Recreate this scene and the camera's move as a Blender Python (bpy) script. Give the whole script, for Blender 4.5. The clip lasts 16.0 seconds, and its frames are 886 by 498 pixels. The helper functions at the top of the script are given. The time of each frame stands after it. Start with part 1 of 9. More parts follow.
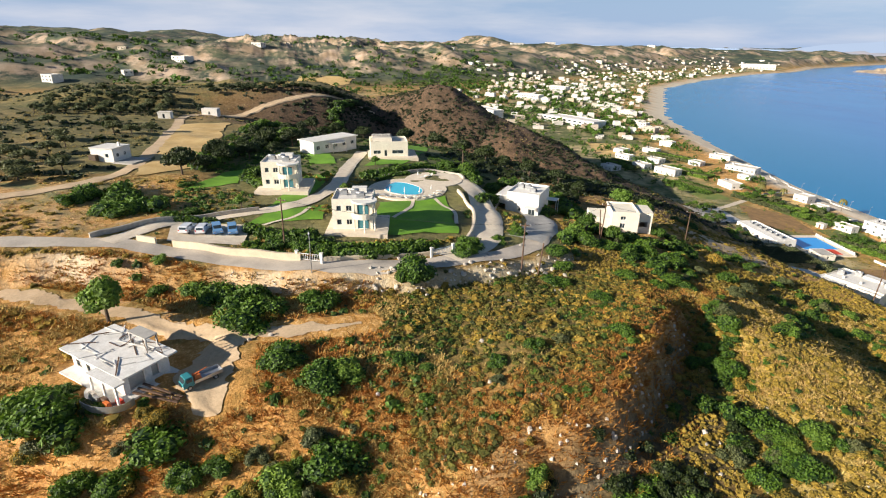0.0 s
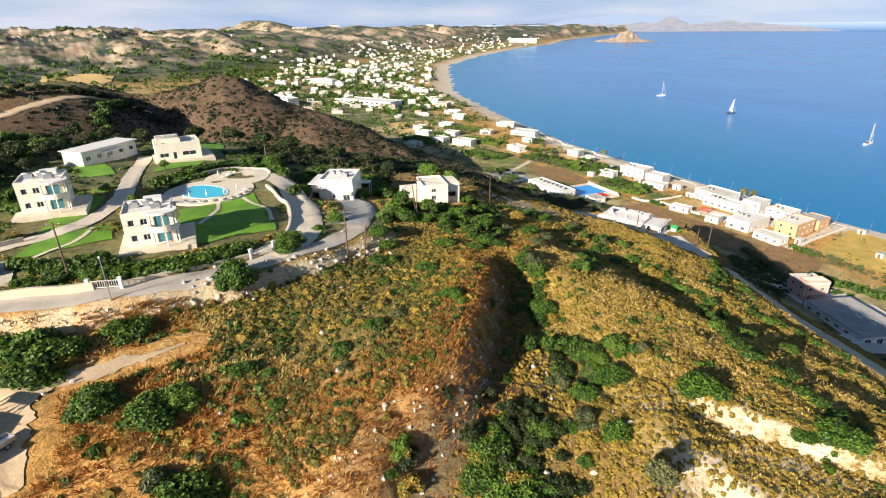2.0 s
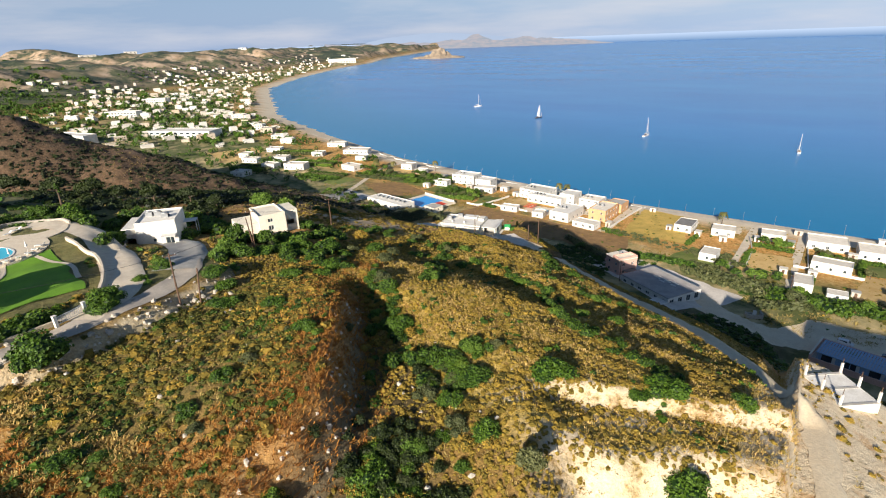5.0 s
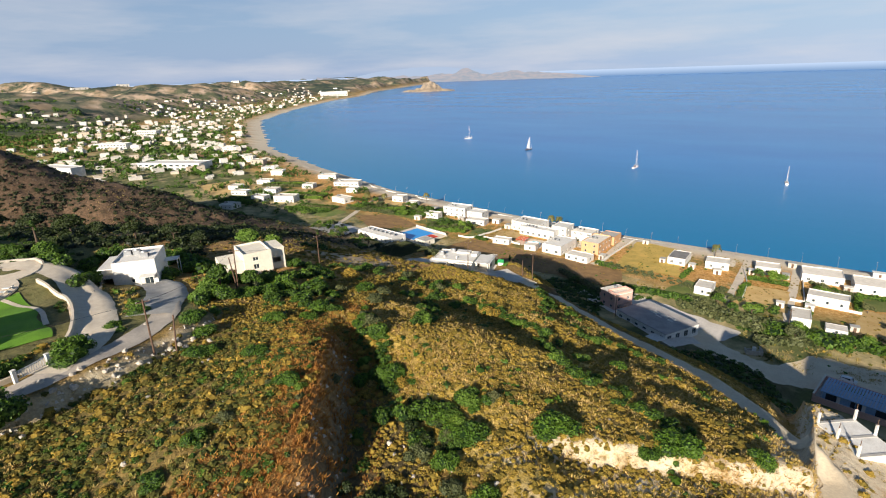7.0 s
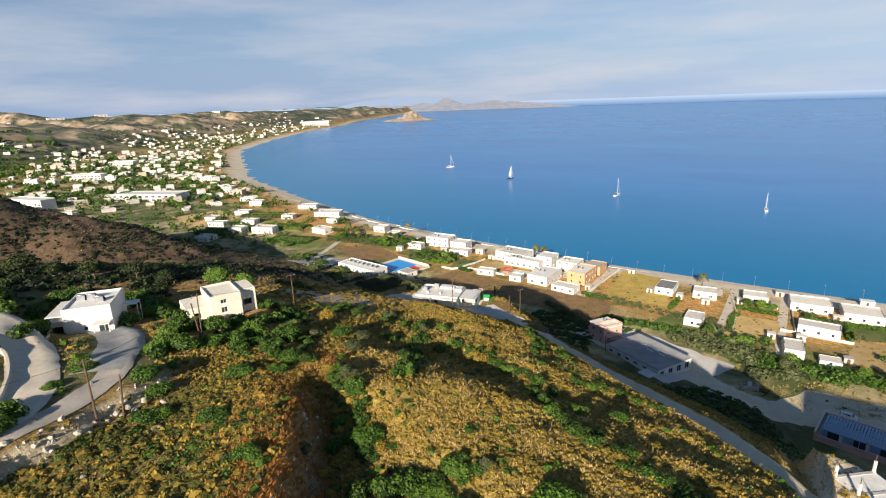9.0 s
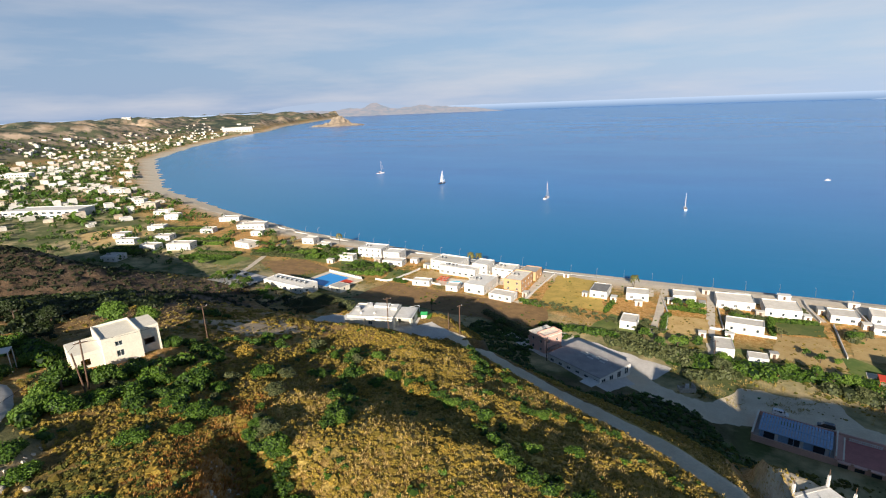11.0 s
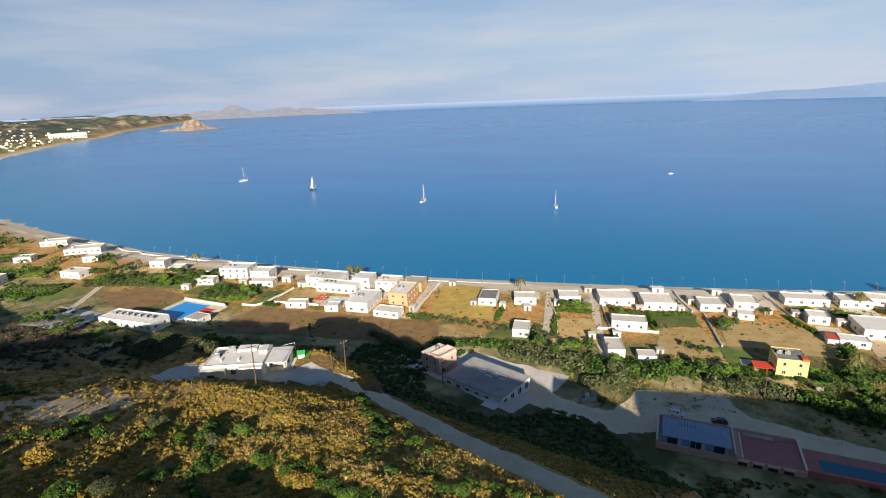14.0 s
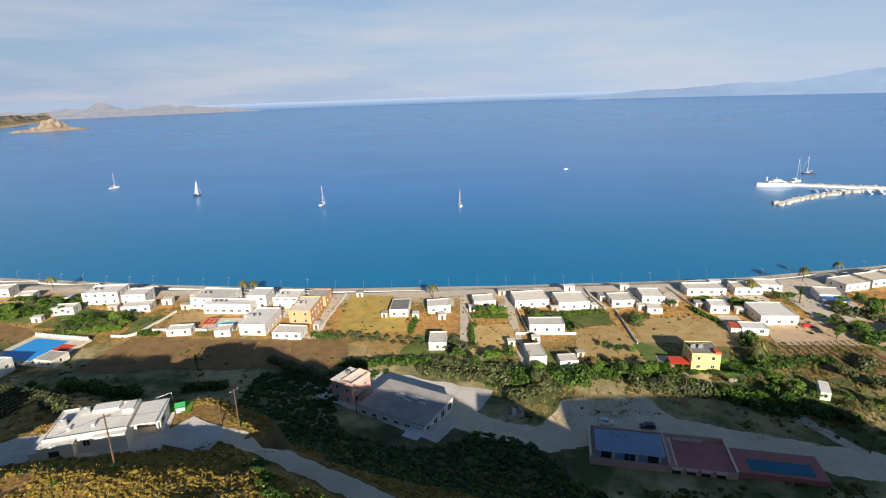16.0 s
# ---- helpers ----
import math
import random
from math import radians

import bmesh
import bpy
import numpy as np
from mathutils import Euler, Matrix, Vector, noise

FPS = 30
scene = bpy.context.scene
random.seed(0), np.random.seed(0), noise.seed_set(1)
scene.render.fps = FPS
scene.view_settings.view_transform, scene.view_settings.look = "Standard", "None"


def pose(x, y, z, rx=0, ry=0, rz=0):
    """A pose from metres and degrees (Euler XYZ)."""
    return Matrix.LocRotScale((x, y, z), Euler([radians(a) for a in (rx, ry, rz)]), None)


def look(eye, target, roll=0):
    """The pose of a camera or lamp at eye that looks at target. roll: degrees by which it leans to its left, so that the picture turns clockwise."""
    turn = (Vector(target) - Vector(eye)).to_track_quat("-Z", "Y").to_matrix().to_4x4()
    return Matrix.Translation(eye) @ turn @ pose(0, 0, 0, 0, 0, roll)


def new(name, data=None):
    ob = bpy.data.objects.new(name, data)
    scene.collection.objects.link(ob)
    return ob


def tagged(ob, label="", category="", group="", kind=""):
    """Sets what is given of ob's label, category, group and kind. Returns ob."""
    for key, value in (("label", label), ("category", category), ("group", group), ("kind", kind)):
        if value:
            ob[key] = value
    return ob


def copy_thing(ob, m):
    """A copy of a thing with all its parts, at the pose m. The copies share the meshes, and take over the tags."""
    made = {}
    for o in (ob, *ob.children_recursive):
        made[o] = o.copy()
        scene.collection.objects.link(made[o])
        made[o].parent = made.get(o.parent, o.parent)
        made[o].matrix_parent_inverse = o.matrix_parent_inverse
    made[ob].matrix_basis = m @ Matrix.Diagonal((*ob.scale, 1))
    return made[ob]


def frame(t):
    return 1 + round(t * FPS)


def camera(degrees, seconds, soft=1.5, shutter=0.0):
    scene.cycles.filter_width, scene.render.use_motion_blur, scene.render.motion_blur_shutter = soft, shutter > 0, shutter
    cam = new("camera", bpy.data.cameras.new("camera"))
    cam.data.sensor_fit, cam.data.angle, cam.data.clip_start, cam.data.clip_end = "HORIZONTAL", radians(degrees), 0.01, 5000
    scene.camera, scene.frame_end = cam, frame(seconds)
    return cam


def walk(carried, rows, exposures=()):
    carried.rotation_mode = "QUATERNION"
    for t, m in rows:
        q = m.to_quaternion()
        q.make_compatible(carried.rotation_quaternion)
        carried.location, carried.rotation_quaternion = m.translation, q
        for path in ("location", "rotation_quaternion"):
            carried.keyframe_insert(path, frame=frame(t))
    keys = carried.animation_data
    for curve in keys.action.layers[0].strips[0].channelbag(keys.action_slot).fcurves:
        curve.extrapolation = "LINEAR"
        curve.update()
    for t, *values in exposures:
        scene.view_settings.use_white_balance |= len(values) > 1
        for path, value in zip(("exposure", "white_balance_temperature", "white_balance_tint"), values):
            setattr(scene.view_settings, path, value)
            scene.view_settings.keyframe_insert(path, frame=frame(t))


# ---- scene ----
cam = camera(80.24, 16.0, soft=1.1)
PATH = [
    (0, look((24.43, -53.46, 95.63), (-64.87, -28.46, 58.21), 1.14)),
    (0.5, look((24.32, -53.23, 95.66), (-63.44, -23.52, 58.04), 0.81)),
    (1, look((24.41, -53.30, 95.60), (-59.78, -15.24, 57.35), 0.40)),
    (1.5, look((24.47, -53.55, 95.61), (-54.91, -6.94, 56.53), -0.28)),
    (2, look((24.82, -54.19, 95.69), (-48.88, 0.38, 55.81), -0.72)),
    (2.5, look((25.03, -54.37, 95.56), (-42.51, 7.23, 55.02), -1.24)),
    (3, look((25.13, -54.73, 95.63), (-36.98, 12.29, 55.00), -1.41)),
    (3.5, look((25.25, -54.51, 95.63), (-32.88, 16.13, 55.24), -1.73)),
    (4, look((25.07, -54.23, 95.58), (-30.57, 18.79, 55.92), -1.72)),
    (6.5, look((22.48, -51.16, 96.13), (-31.00, 26.18, 62.11), -2.00)),
    (7, look((21.52, -49.87, 96.10), (-32.09, 28.12, 63.81), -1.99)),
    (7.5, look((20.71, -48.48, 95.98), (-33.10, 30.11, 65.53), -1.97)),
    (8, look((19.67, -47.03, 95.85), (-34.22, 32.13, 67.05), -1.96)),
    (10.5, look((13.76, -37.42, 96.70), (-30.08, 48.28, 69.63), -2.14)),
    (11, look((12.54, -35.18, 96.60), (-28.03, 52.10, 69.48), -2.19)),
    (11.5, look((11.28, -32.87, 96.76), (-26.03, 55.81, 69.49), -2.23)),
    (12, look((9.90, -30.24, 96.67), (-24.12, 59.73, 69.33), -2.22)),
    (12.5, look((8.27, -27.15, 96.46), (-22.43, 64.03, 69.18), -2.21)),
    (13, look((6.88, -23.81, 96.35), (-20.16, 68.51, 69.03), -2.24)),
    (13.5, look((5.55, -20.25, 96.20), (-17.43, 73.12, 68.75), -2.20)),
    (14, look((4.22, -16.65, 95.86), (-14.18, 77.68, 68.23), -2.14)),
    (14.5, look((3.00, -12.82, 95.81), (-10.72, 82.20, 67.83), -2.10)),
    (15, look((1.77, -8.87, 95.63), (-7.19, 86.63, 67.35), -2.00)),
    (15.5, look((0.67, -4.54, 95.41), (-3.62, 91.22, 66.91), -1.88)),
    (16, look((0.01, 0.01, 95.01), (-0.06, 95.83, 66.43), -1.92)),
]
walk(cam, PATH, [(0, 0.86), (1.2, 1.0), (2.8, 0.96), (4.2, 0.76), (10.0, 0.68), (16, 0.60)])


# ---- light ----
SUN_AZIMUTH = 169.0  # degrees clockwise from +y: the sun stands inland, behind the end of the walk
SUN_HEIGHT = 19.6
world = bpy.data.worlds.new("sky")
scene.world = world
world.use_nodes = True
wn, wl = world.node_tree.nodes, world.node_tree.links
wn.clear()
sky = wn.new("ShaderNodeTexSky")
sky.sky_type, sky.sun_disc = "NISHITA", False
sky.sun_elevation, sky.sun_rotation = radians(SUN_HEIGHT), radians(SUN_AZIMUTH)
sky.air_density, sky.dust_density, sky.ozone_density = 0.95, 0.1, 3.0
coord = wn.new("ShaderNodeTexCoord")
cloud_map = wn.new("ShaderNodeMapping")
cloud_map.inputs["Scale"].default_value = (1.6, 1.6, 11.0)
cloud = wn.new("ShaderNodeTexNoise")
cloud.inputs["Scale"].default_value, cloud.inputs["Detail"].default_value, cloud.inputs["Roughness"].default_value = 1.5, 7, 0.55
cloud_amount = wn.new("ShaderNodeMapRange")
cloud_amount.inputs["From Min"].default_value, cloud_amount.inputs["From Max"].default_value = 0.42, 0.72
cloud_amount.inputs["To Max"].default_value = 0.75
cloud_mix = wn.new("ShaderNodeMixRGB")
cloud_mix.inputs["Color2"].default_value = (9.6, 9.3, 9.6, 1)
back = wn.new("ShaderNodeBackground")
back.inputs["Strength"].default_value = 0.05
world_out = wn.new("ShaderNodeOutputWorld")
# moist air pales the sky towards the horizon
split = wn.new("ShaderNodeSeparateXYZ")
air = wn.new("ShaderNodeMapRange")
air.inputs["From Min"].default_value, air.inputs["From Max"].default_value = 0.0, 0.34
air.inputs["To Min"].default_value, air.inputs["To Max"].default_value = 0.95, 0.0
haze = wn.new("ShaderNodeMixRGB")
wl.new(coord.outputs["Generated"], split.inputs["Vector"])
wl.new(split.outputs["Z"], air.inputs["Value"])
# the air is clearer over the land in the west than out over the sea
breadth = wn.new("ShaderNodeMapRange")
breadth.inputs["From Min"].default_value, breadth.inputs["From Max"].default_value = -0.75, 0.35
veil = wn.new("ShaderNodeMixRGB")
veil.inputs["Color1"].default_value, veil.inputs["Color2"].default_value = (3.9, 5.4, 8.2, 1), (6.2, 7.9, 10.6, 1)
wl.new(split.outputs["X"], breadth.inputs["Value"])
wl.new(breadth.outputs["Result"], veil.inputs["Fac"])
wl.new(veil.outputs["Color"], haze.inputs["Color2"])
wl.new(air.outputs["Result"], haze.inputs["Fac"])
wl.new(sky.outputs["Color"], haze.inputs["Color1"])
wl.new(coord.outputs["Generated"], cloud_map.inputs["Vector"])
wl.new(cloud_map.outputs["Vector"], cloud.inputs["Vector"])
wl.new(cloud.outputs["Fac"], cloud_amount.inputs["Value"])
cloud_low = wn.new("ShaderNodeMath")
cloud_low.operation = "MULTIPLY"
wl.new(cloud_amount.outputs["Result"], cloud_low.inputs[0])
wl.new(air.outputs["Result"], cloud_low.inputs[1])
wl.new(cloud_low.outputs[0], cloud_mix.inputs["Fac"])
wl.new(haze.outputs["Color"], cloud_mix.inputs["Color1"])
wl.new(cloud_mix.outputs["Color"], back.inputs["Color"])
wl.new(back.outputs["Background"], world_out.inputs["Surface"])
sun_lamp = new("sun", bpy.data.lights.new("sun", "SUN"))
sun_lamp.data.energy, sun_lamp.data.angle, sun_lamp.data.color = 5.0, radians(0.55), (1.0, 0.90, 0.76)
az, el = radians(SUN_AZIMUTH), radians(SUN_HEIGHT)
to_sun = Vector((math.sin(az) * math.cos(el), math.cos(az) * math.cos(el), math.sin(el)))
sun_lamp.matrix_world = look(to_sun * 300, (0, 0, 0))


# ---- materials ----
class Mat:
    """A node material built step by step."""

    def __init__(self, name, rough=0.8, metal=0.0):
        self.m = bpy.data.materials.new(name)
        self.m.use_nodes = True
        self.n, self.l = self.m.node_tree.nodes, self.m.node_tree.links
        self.b = self.n["Principled BSDF"]
        self.b.inputs["Roughness"].default_value, self.b.inputs["Metallic"].default_value = rough, metal
        self.place = self.n.new("ShaderNodeNewGeometry").outputs["Position"]

    def noise(self, size, detail=4, rough=0.55, stretch=None, spot=None):
        node = self.n.new("ShaderNodeTexNoise")
        node.inputs["Scale"].default_value, node.inputs["Detail"].default_value, node.inputs["Roughness"].default_value = 1 / size, detail, rough
        source = self.place if spot is None else spot
        if stretch:
            mapping = self.n.new("ShaderNodeMapping")
            mapping.inputs["Scale"].default_value = stretch
            self.l.new(source, mapping.inputs["Vector"])
            source = mapping.outputs["Vector"]
        self.l.new(source, node.inputs["Vector"])
        return node.outputs["Fac"]

    def ramp(self, value, low, high, to=(0.0, 1.0)):
        node = self.n.new("ShaderNodeMapRange")
        for key, v in (("From Min", low), ("From Max", high), ("To Min", to[0]), ("To Max", to[1])):
            node.inputs[key].default_value = v
        self.l.new(value, node.inputs["Value"])
        return node.outputs["Result"]

    def times(self, a, b, how="MULTIPLY"):
        node = self.n.new("ShaderNodeMath")
        node.operation = how
        for k, v in enumerate((a, b)):
            if isinstance(v, (int, float)):
                node.inputs[k].default_value = v
            else:
                self.l.new(v, node.inputs[k])
        return node.outputs[0]

    def mix(self, a, b, fac, how="MIX"):
        node = self.n.new("ShaderNodeMixRGB")
        node.blend_type = how
        for key, v in (("Color1", a), ("Color2", b), ("Fac", fac)):
            if isinstance(v, (int, float)):
                node.inputs[key].default_value = v
            elif isinstance(v, tuple):
                node.inputs[key].default_value = (*v, 1)
            else:
                self.l.new(v, node.inputs[key])
        return node.outputs["Color"]

    def attr(self, name):
        node = self.n.new("ShaderNodeAttribute")
        node.attribute_name = name
        return node.outputs["Fac"]

    def colour(self, c):
        if isinstance(c, tuple):
            self.b.inputs["Base Color"].default_value = (*c, 1)
        else:
            self.l.new(c, self.b.inputs["Base Color"])
        return self

    def bump(self, value, depth, strength=1.0):
        node = self.n.new("ShaderNodeBump")
        node.inputs["Distance"].default_value, node.inputs["Strength"].default_value = depth, strength
        self.l.new(value, node.inputs["Height"])
        self.l.new(node.outputs["Normal"], self.b.inputs["Normal"])
        return self


def mottled(name, base, other, size, rough=0.85, fine=0.15, depth=0.01, vary=0.0, metal=0.0):
    """A surface of two tones: blotches of the given size, grain of the fine one, and bump; vary: from object to object."""
    m = Mat(name, rough, metal)
    blot = m.ramp(m.noise(size, 5, 0.6), 0.35, 0.65)
    c = m.mix(base, other, blot)
    grain = m.noise(fine, 3, 0.6)
    c = m.mix(c, m.mix((0.55, 0.55, 0.55), (1.4, 1.4, 1.4), grain), 0.55, "MULTIPLY")
    if vary:
        info = m.n.new("ShaderNodeObjectInfo").outputs["Random"]
        c = m.mix(c, m.mix((1 - vary, 1 - vary, 1 - vary), (1 + vary * 0.5, 1 + vary * 0.4, 1 + vary * 0.3), info), 1.0, "MULTIPLY")
    m.colour(c)
    m.bump(grain, depth)
    return m.m


def ground_material():
    m = Mat("ground", 0.95)
    big, mid, fine, grit = m.noise(23, 4), m.noise(5.5, 5, 0.6), m.noise(1.1, 5, 0.65), m.noise(0.28, 3, 0.7)
    straw = m.mix(m.mix((0.42, 0.19, 0.035), (0.68, 0.37, 0.10), m.ramp(fine, 0.36, 0.62)), (0.80, 0.58, 0.32), m.ramp(m.mix(grit, fine, 0.4), 0.52, 0.68))
    green = m.mix((0.06, 0.085, 0.012), (0.20, 0.19, 0.035), m.ramp(fine, 0.3, 0.7))
    c = m.mix(straw, green, m.ramp(m.mix(big, mid, 0.6), 0.48, 0.62))
    earth = m.mix((0.40, 0.28, 0.17), (0.55, 0.43, 0.30), m.ramp(mid, 0.3, 0.7))
    c = m.mix(c, earth, m.ramp(m.noise(8, 5, 0.65), 0.60, 0.72))
    c = m.mix(c, m.mix((0.13, 0.085, 0.02), (0.42, 0.25, 0.055), m.ramp(m.mix(fine, grit, 0.5), 0.42, 0.64)), m.times(m.attr("cover"), 0.85))
    c = m.mix(c, m.mix((0.36, 0.25, 0.045), (0.70, 0.50, 0.14), m.ramp(m.mix(fine, grit, 0.5), 0.38, 0.60)), m.times(m.attr("gold"), m.ramp(m.mix(big, mid, 0.5), 0.40, 0.54)))
    c = m.mix(c, m.mix(m.mix((0.05, 0.065, 0.018), (0.17, 0.16, 0.05), m.ramp(fine, 0.35, 0.65)), m.mix((0.26, 0.21, 0.08), (0.44, 0.30, 0.11), fine), m.ramp(m.mix(m.noise(30, 5, 0.65), mid, 0.4), 0.49, 0.62)), m.times(m.attr("upper"), 0.9))
    c = m.mix(c, m.mix((0.24, 0.09, 0.02), (0.62, 0.31, 0.08), m.ramp(m.mix(fine, grit, 0.5), 0.40, 0.60)), m.times(m.attr("rust"), m.ramp(m.mix(mid, fine, 0.5), 0.40, 0.56)))
    # the ridge's shade put into the ground colour, near-black with brown patches
    c = m.mix(c, m.mix((0.036, 0.028, 0.018), m.mix((0.15, 0.085, 0.05), (0.28, 0.20, 0.13), m.ramp(grit, 0.5, 0.7)), m.ramp(m.mix(mid, fine, 0.5), 0.40, 0.62)), m.times(m.attr("ridge_shade"), 0.95))
    c = m.mix(c, m.mix((0.84, 0.71, 0.51), (0.64, 0.49, 0.31), m.ramp(fine, 0.42, 0.68)), m.times(m.attr("pale"), m.ramp(m.mix(mid, fine, 0.45), 0.36, 0.50)))
    c = m.mix(c, m.mix(m.mix((0.07, 0.10, 0.025), (0.16, 0.17, 0.05), fine), m.mix((0.56, 0.42, 0.20), (0.66, 0.52, 0.28), mid), m.ramp(m.mix(m.noise(45, 5, 0.6), m.noise(9, 4, 0.6), 0.4), 0.46, 0.60)), m.attr("plain"))
    # dark litter of thickets and gullies, their shade put into the colour
    c = m.mix(c, m.mix((0.045, 0.036, 0.018), (0.11, 0.085, 0.04), m.ramp(m.mix(mid, fine, 0.5), 0.40, 0.62)), m.times(m.attr("shade_litter"), 0.92))
    c = m.mix(c, m.mix((0.055, 0.085, 0.022), (0.20, 0.19, 0.07), m.ramp(m.mix(mid, fine, 0.5), 0.38, 0.60)), m.times(m.attr("garden"), 0.9))
    c = m.mix(c, m.mix((0.76, 0.66, 0.51), (0.64, 0.54, 0.40), fine), m.attr("sand"))
    # far hills' greens and cliffs, a little blue haze put into the green
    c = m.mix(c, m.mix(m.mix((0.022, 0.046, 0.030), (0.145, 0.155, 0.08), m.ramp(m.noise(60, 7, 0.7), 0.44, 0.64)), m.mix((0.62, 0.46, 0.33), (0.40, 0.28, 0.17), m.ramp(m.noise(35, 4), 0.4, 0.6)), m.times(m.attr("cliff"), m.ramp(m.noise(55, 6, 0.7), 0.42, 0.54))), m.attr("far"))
    c = m.mix(c, m.mix((0.45, 0.45, 0.45), (1.5, 1.5, 1.5), grit), 0.6, "MULTIPLY")
    m.colour(c)
    m.bump(m.times(m.times(fine, 0.6), m.times(grit, 0.25), "ADD"), 0.5, 0.8)
    return m.m


def sea_material():
    m = Mat("sea", 0.22)
    shallow = m.attr("shallow")
    patch = m.ramp(m.noise(320, 4, 0.6, (1, 2.2, 1)), 0.35, 0.65)
    c = m.mix((0.020, 0.185, 0.52), (0.027, 0.225, 0.58), patch)
    c = m.mix(c, (0.008, 0.205, 0.44), shallow)
    m.colour(c)
    m.b.inputs["IOR"].default_value, m.b.inputs["Specular IOR Level"].default_value = 1.33, 0.36
    ripple = m.times(m.noise(4, 3, 0.6, (1, 1.8, 1)), m.times(m.noise(30, 3, 0.55, (1, 2.0, 1)), 2.0), "ADD")
    m.bump(ripple, 0.25, 0.35)
    return m.m


GROUND, SEA = ground_material(), sea_material()


# ---- the lie of the land ----
def lattice(ix, iy, seed):
    n = (ix * 374761393 + iy * 668265263 + seed * 144665) & 0x7FFFFFFF
    n = ((n ^ (n >> 13)) * 1274126177) & 0x7FFFFFFF
    return ((n ^ (n >> 16)) & 0xFFFF) / 65535.0


def value_noise(x, y, seed=0):
    """Smooth noise of cell size 1, from -1 to 1."""
    ix, iy = np.floor(x).astype(np.int64), np.floor(y).astype(np.int64)
    fx, fy = x - ix, y - iy
    fx, fy = fx * fx * (3 - 2 * fx), fy * fy * (3 - 2 * fy)
    low = lattice(ix, iy, seed) * (1 - fx) + lattice(ix + 1, iy, seed) * fx
    high = lattice(ix, iy + 1, seed) * (1 - fx) + lattice(ix + 1, iy + 1, seed) * fx
    return (low * (1 - fy) + high * fy) * 2 - 1


def fractal(x, y, size, octaves=4, seed=0):
    out, gain = 0.0, 1.0
    for k in range(octaves):
        out = out + gain * value_noise(x / size + 17.3 * k, y / size - 9.1 * k, seed + k)
        size, gain = size / 2.03, gain * 0.5
    return out


def ease(a, b, v):
    """0 below a, 1 above b, smooth between."""
    s = np.clip((v - a) / (b - a), 0, 1)
    return s * s * (3 - 2 * s)


def soft_max(a, b, k=6.0):
    h = np.clip(0.5 + 0.5 * (a - b) / k, 0, 1)
    return b * (1 - h) + a * h + k * h * (1 - h)


def along(x, y, ax, ay, bx, by):
    """How far along the line a to b a place lies (0 to 1), and its distance to the left of it."""
    dx, dy = bx - ax, by - ay
    long = math.hypot(dx, dy)
    return ((x - ax) * dx + (y - ay) * dy) / long**2, ((y - ay) * dx - (x - ax) * dy) / long


def rim(x, y):
    """How far a place lies outside the terrace's rim."""
    return 0.76 * (x - np.interp(y, [-90, -60, -36.6, -32, -22.6, -20, -15.2, 1.3, 12, 40], [2, -5, -11.3, -13.9, -16.6, -18.2, -21.9, -36, -46, -70]))


def shore(x):
    """The waterline's y."""
    return np.interp(x, [-5200, -2900, -2330, -1830, -1580, -1480, -1200, -1000, -830, -600, -409, -263, -150, -60, 30, 100, 150, 230, 420, 900, 4000],
                     [5200, 4300, 3200, 2066, 1700, 1441, 985, 725, 597, 430, 346, 291, 268, 254, 250, 249, 250, 261, 300, 420, 1300])


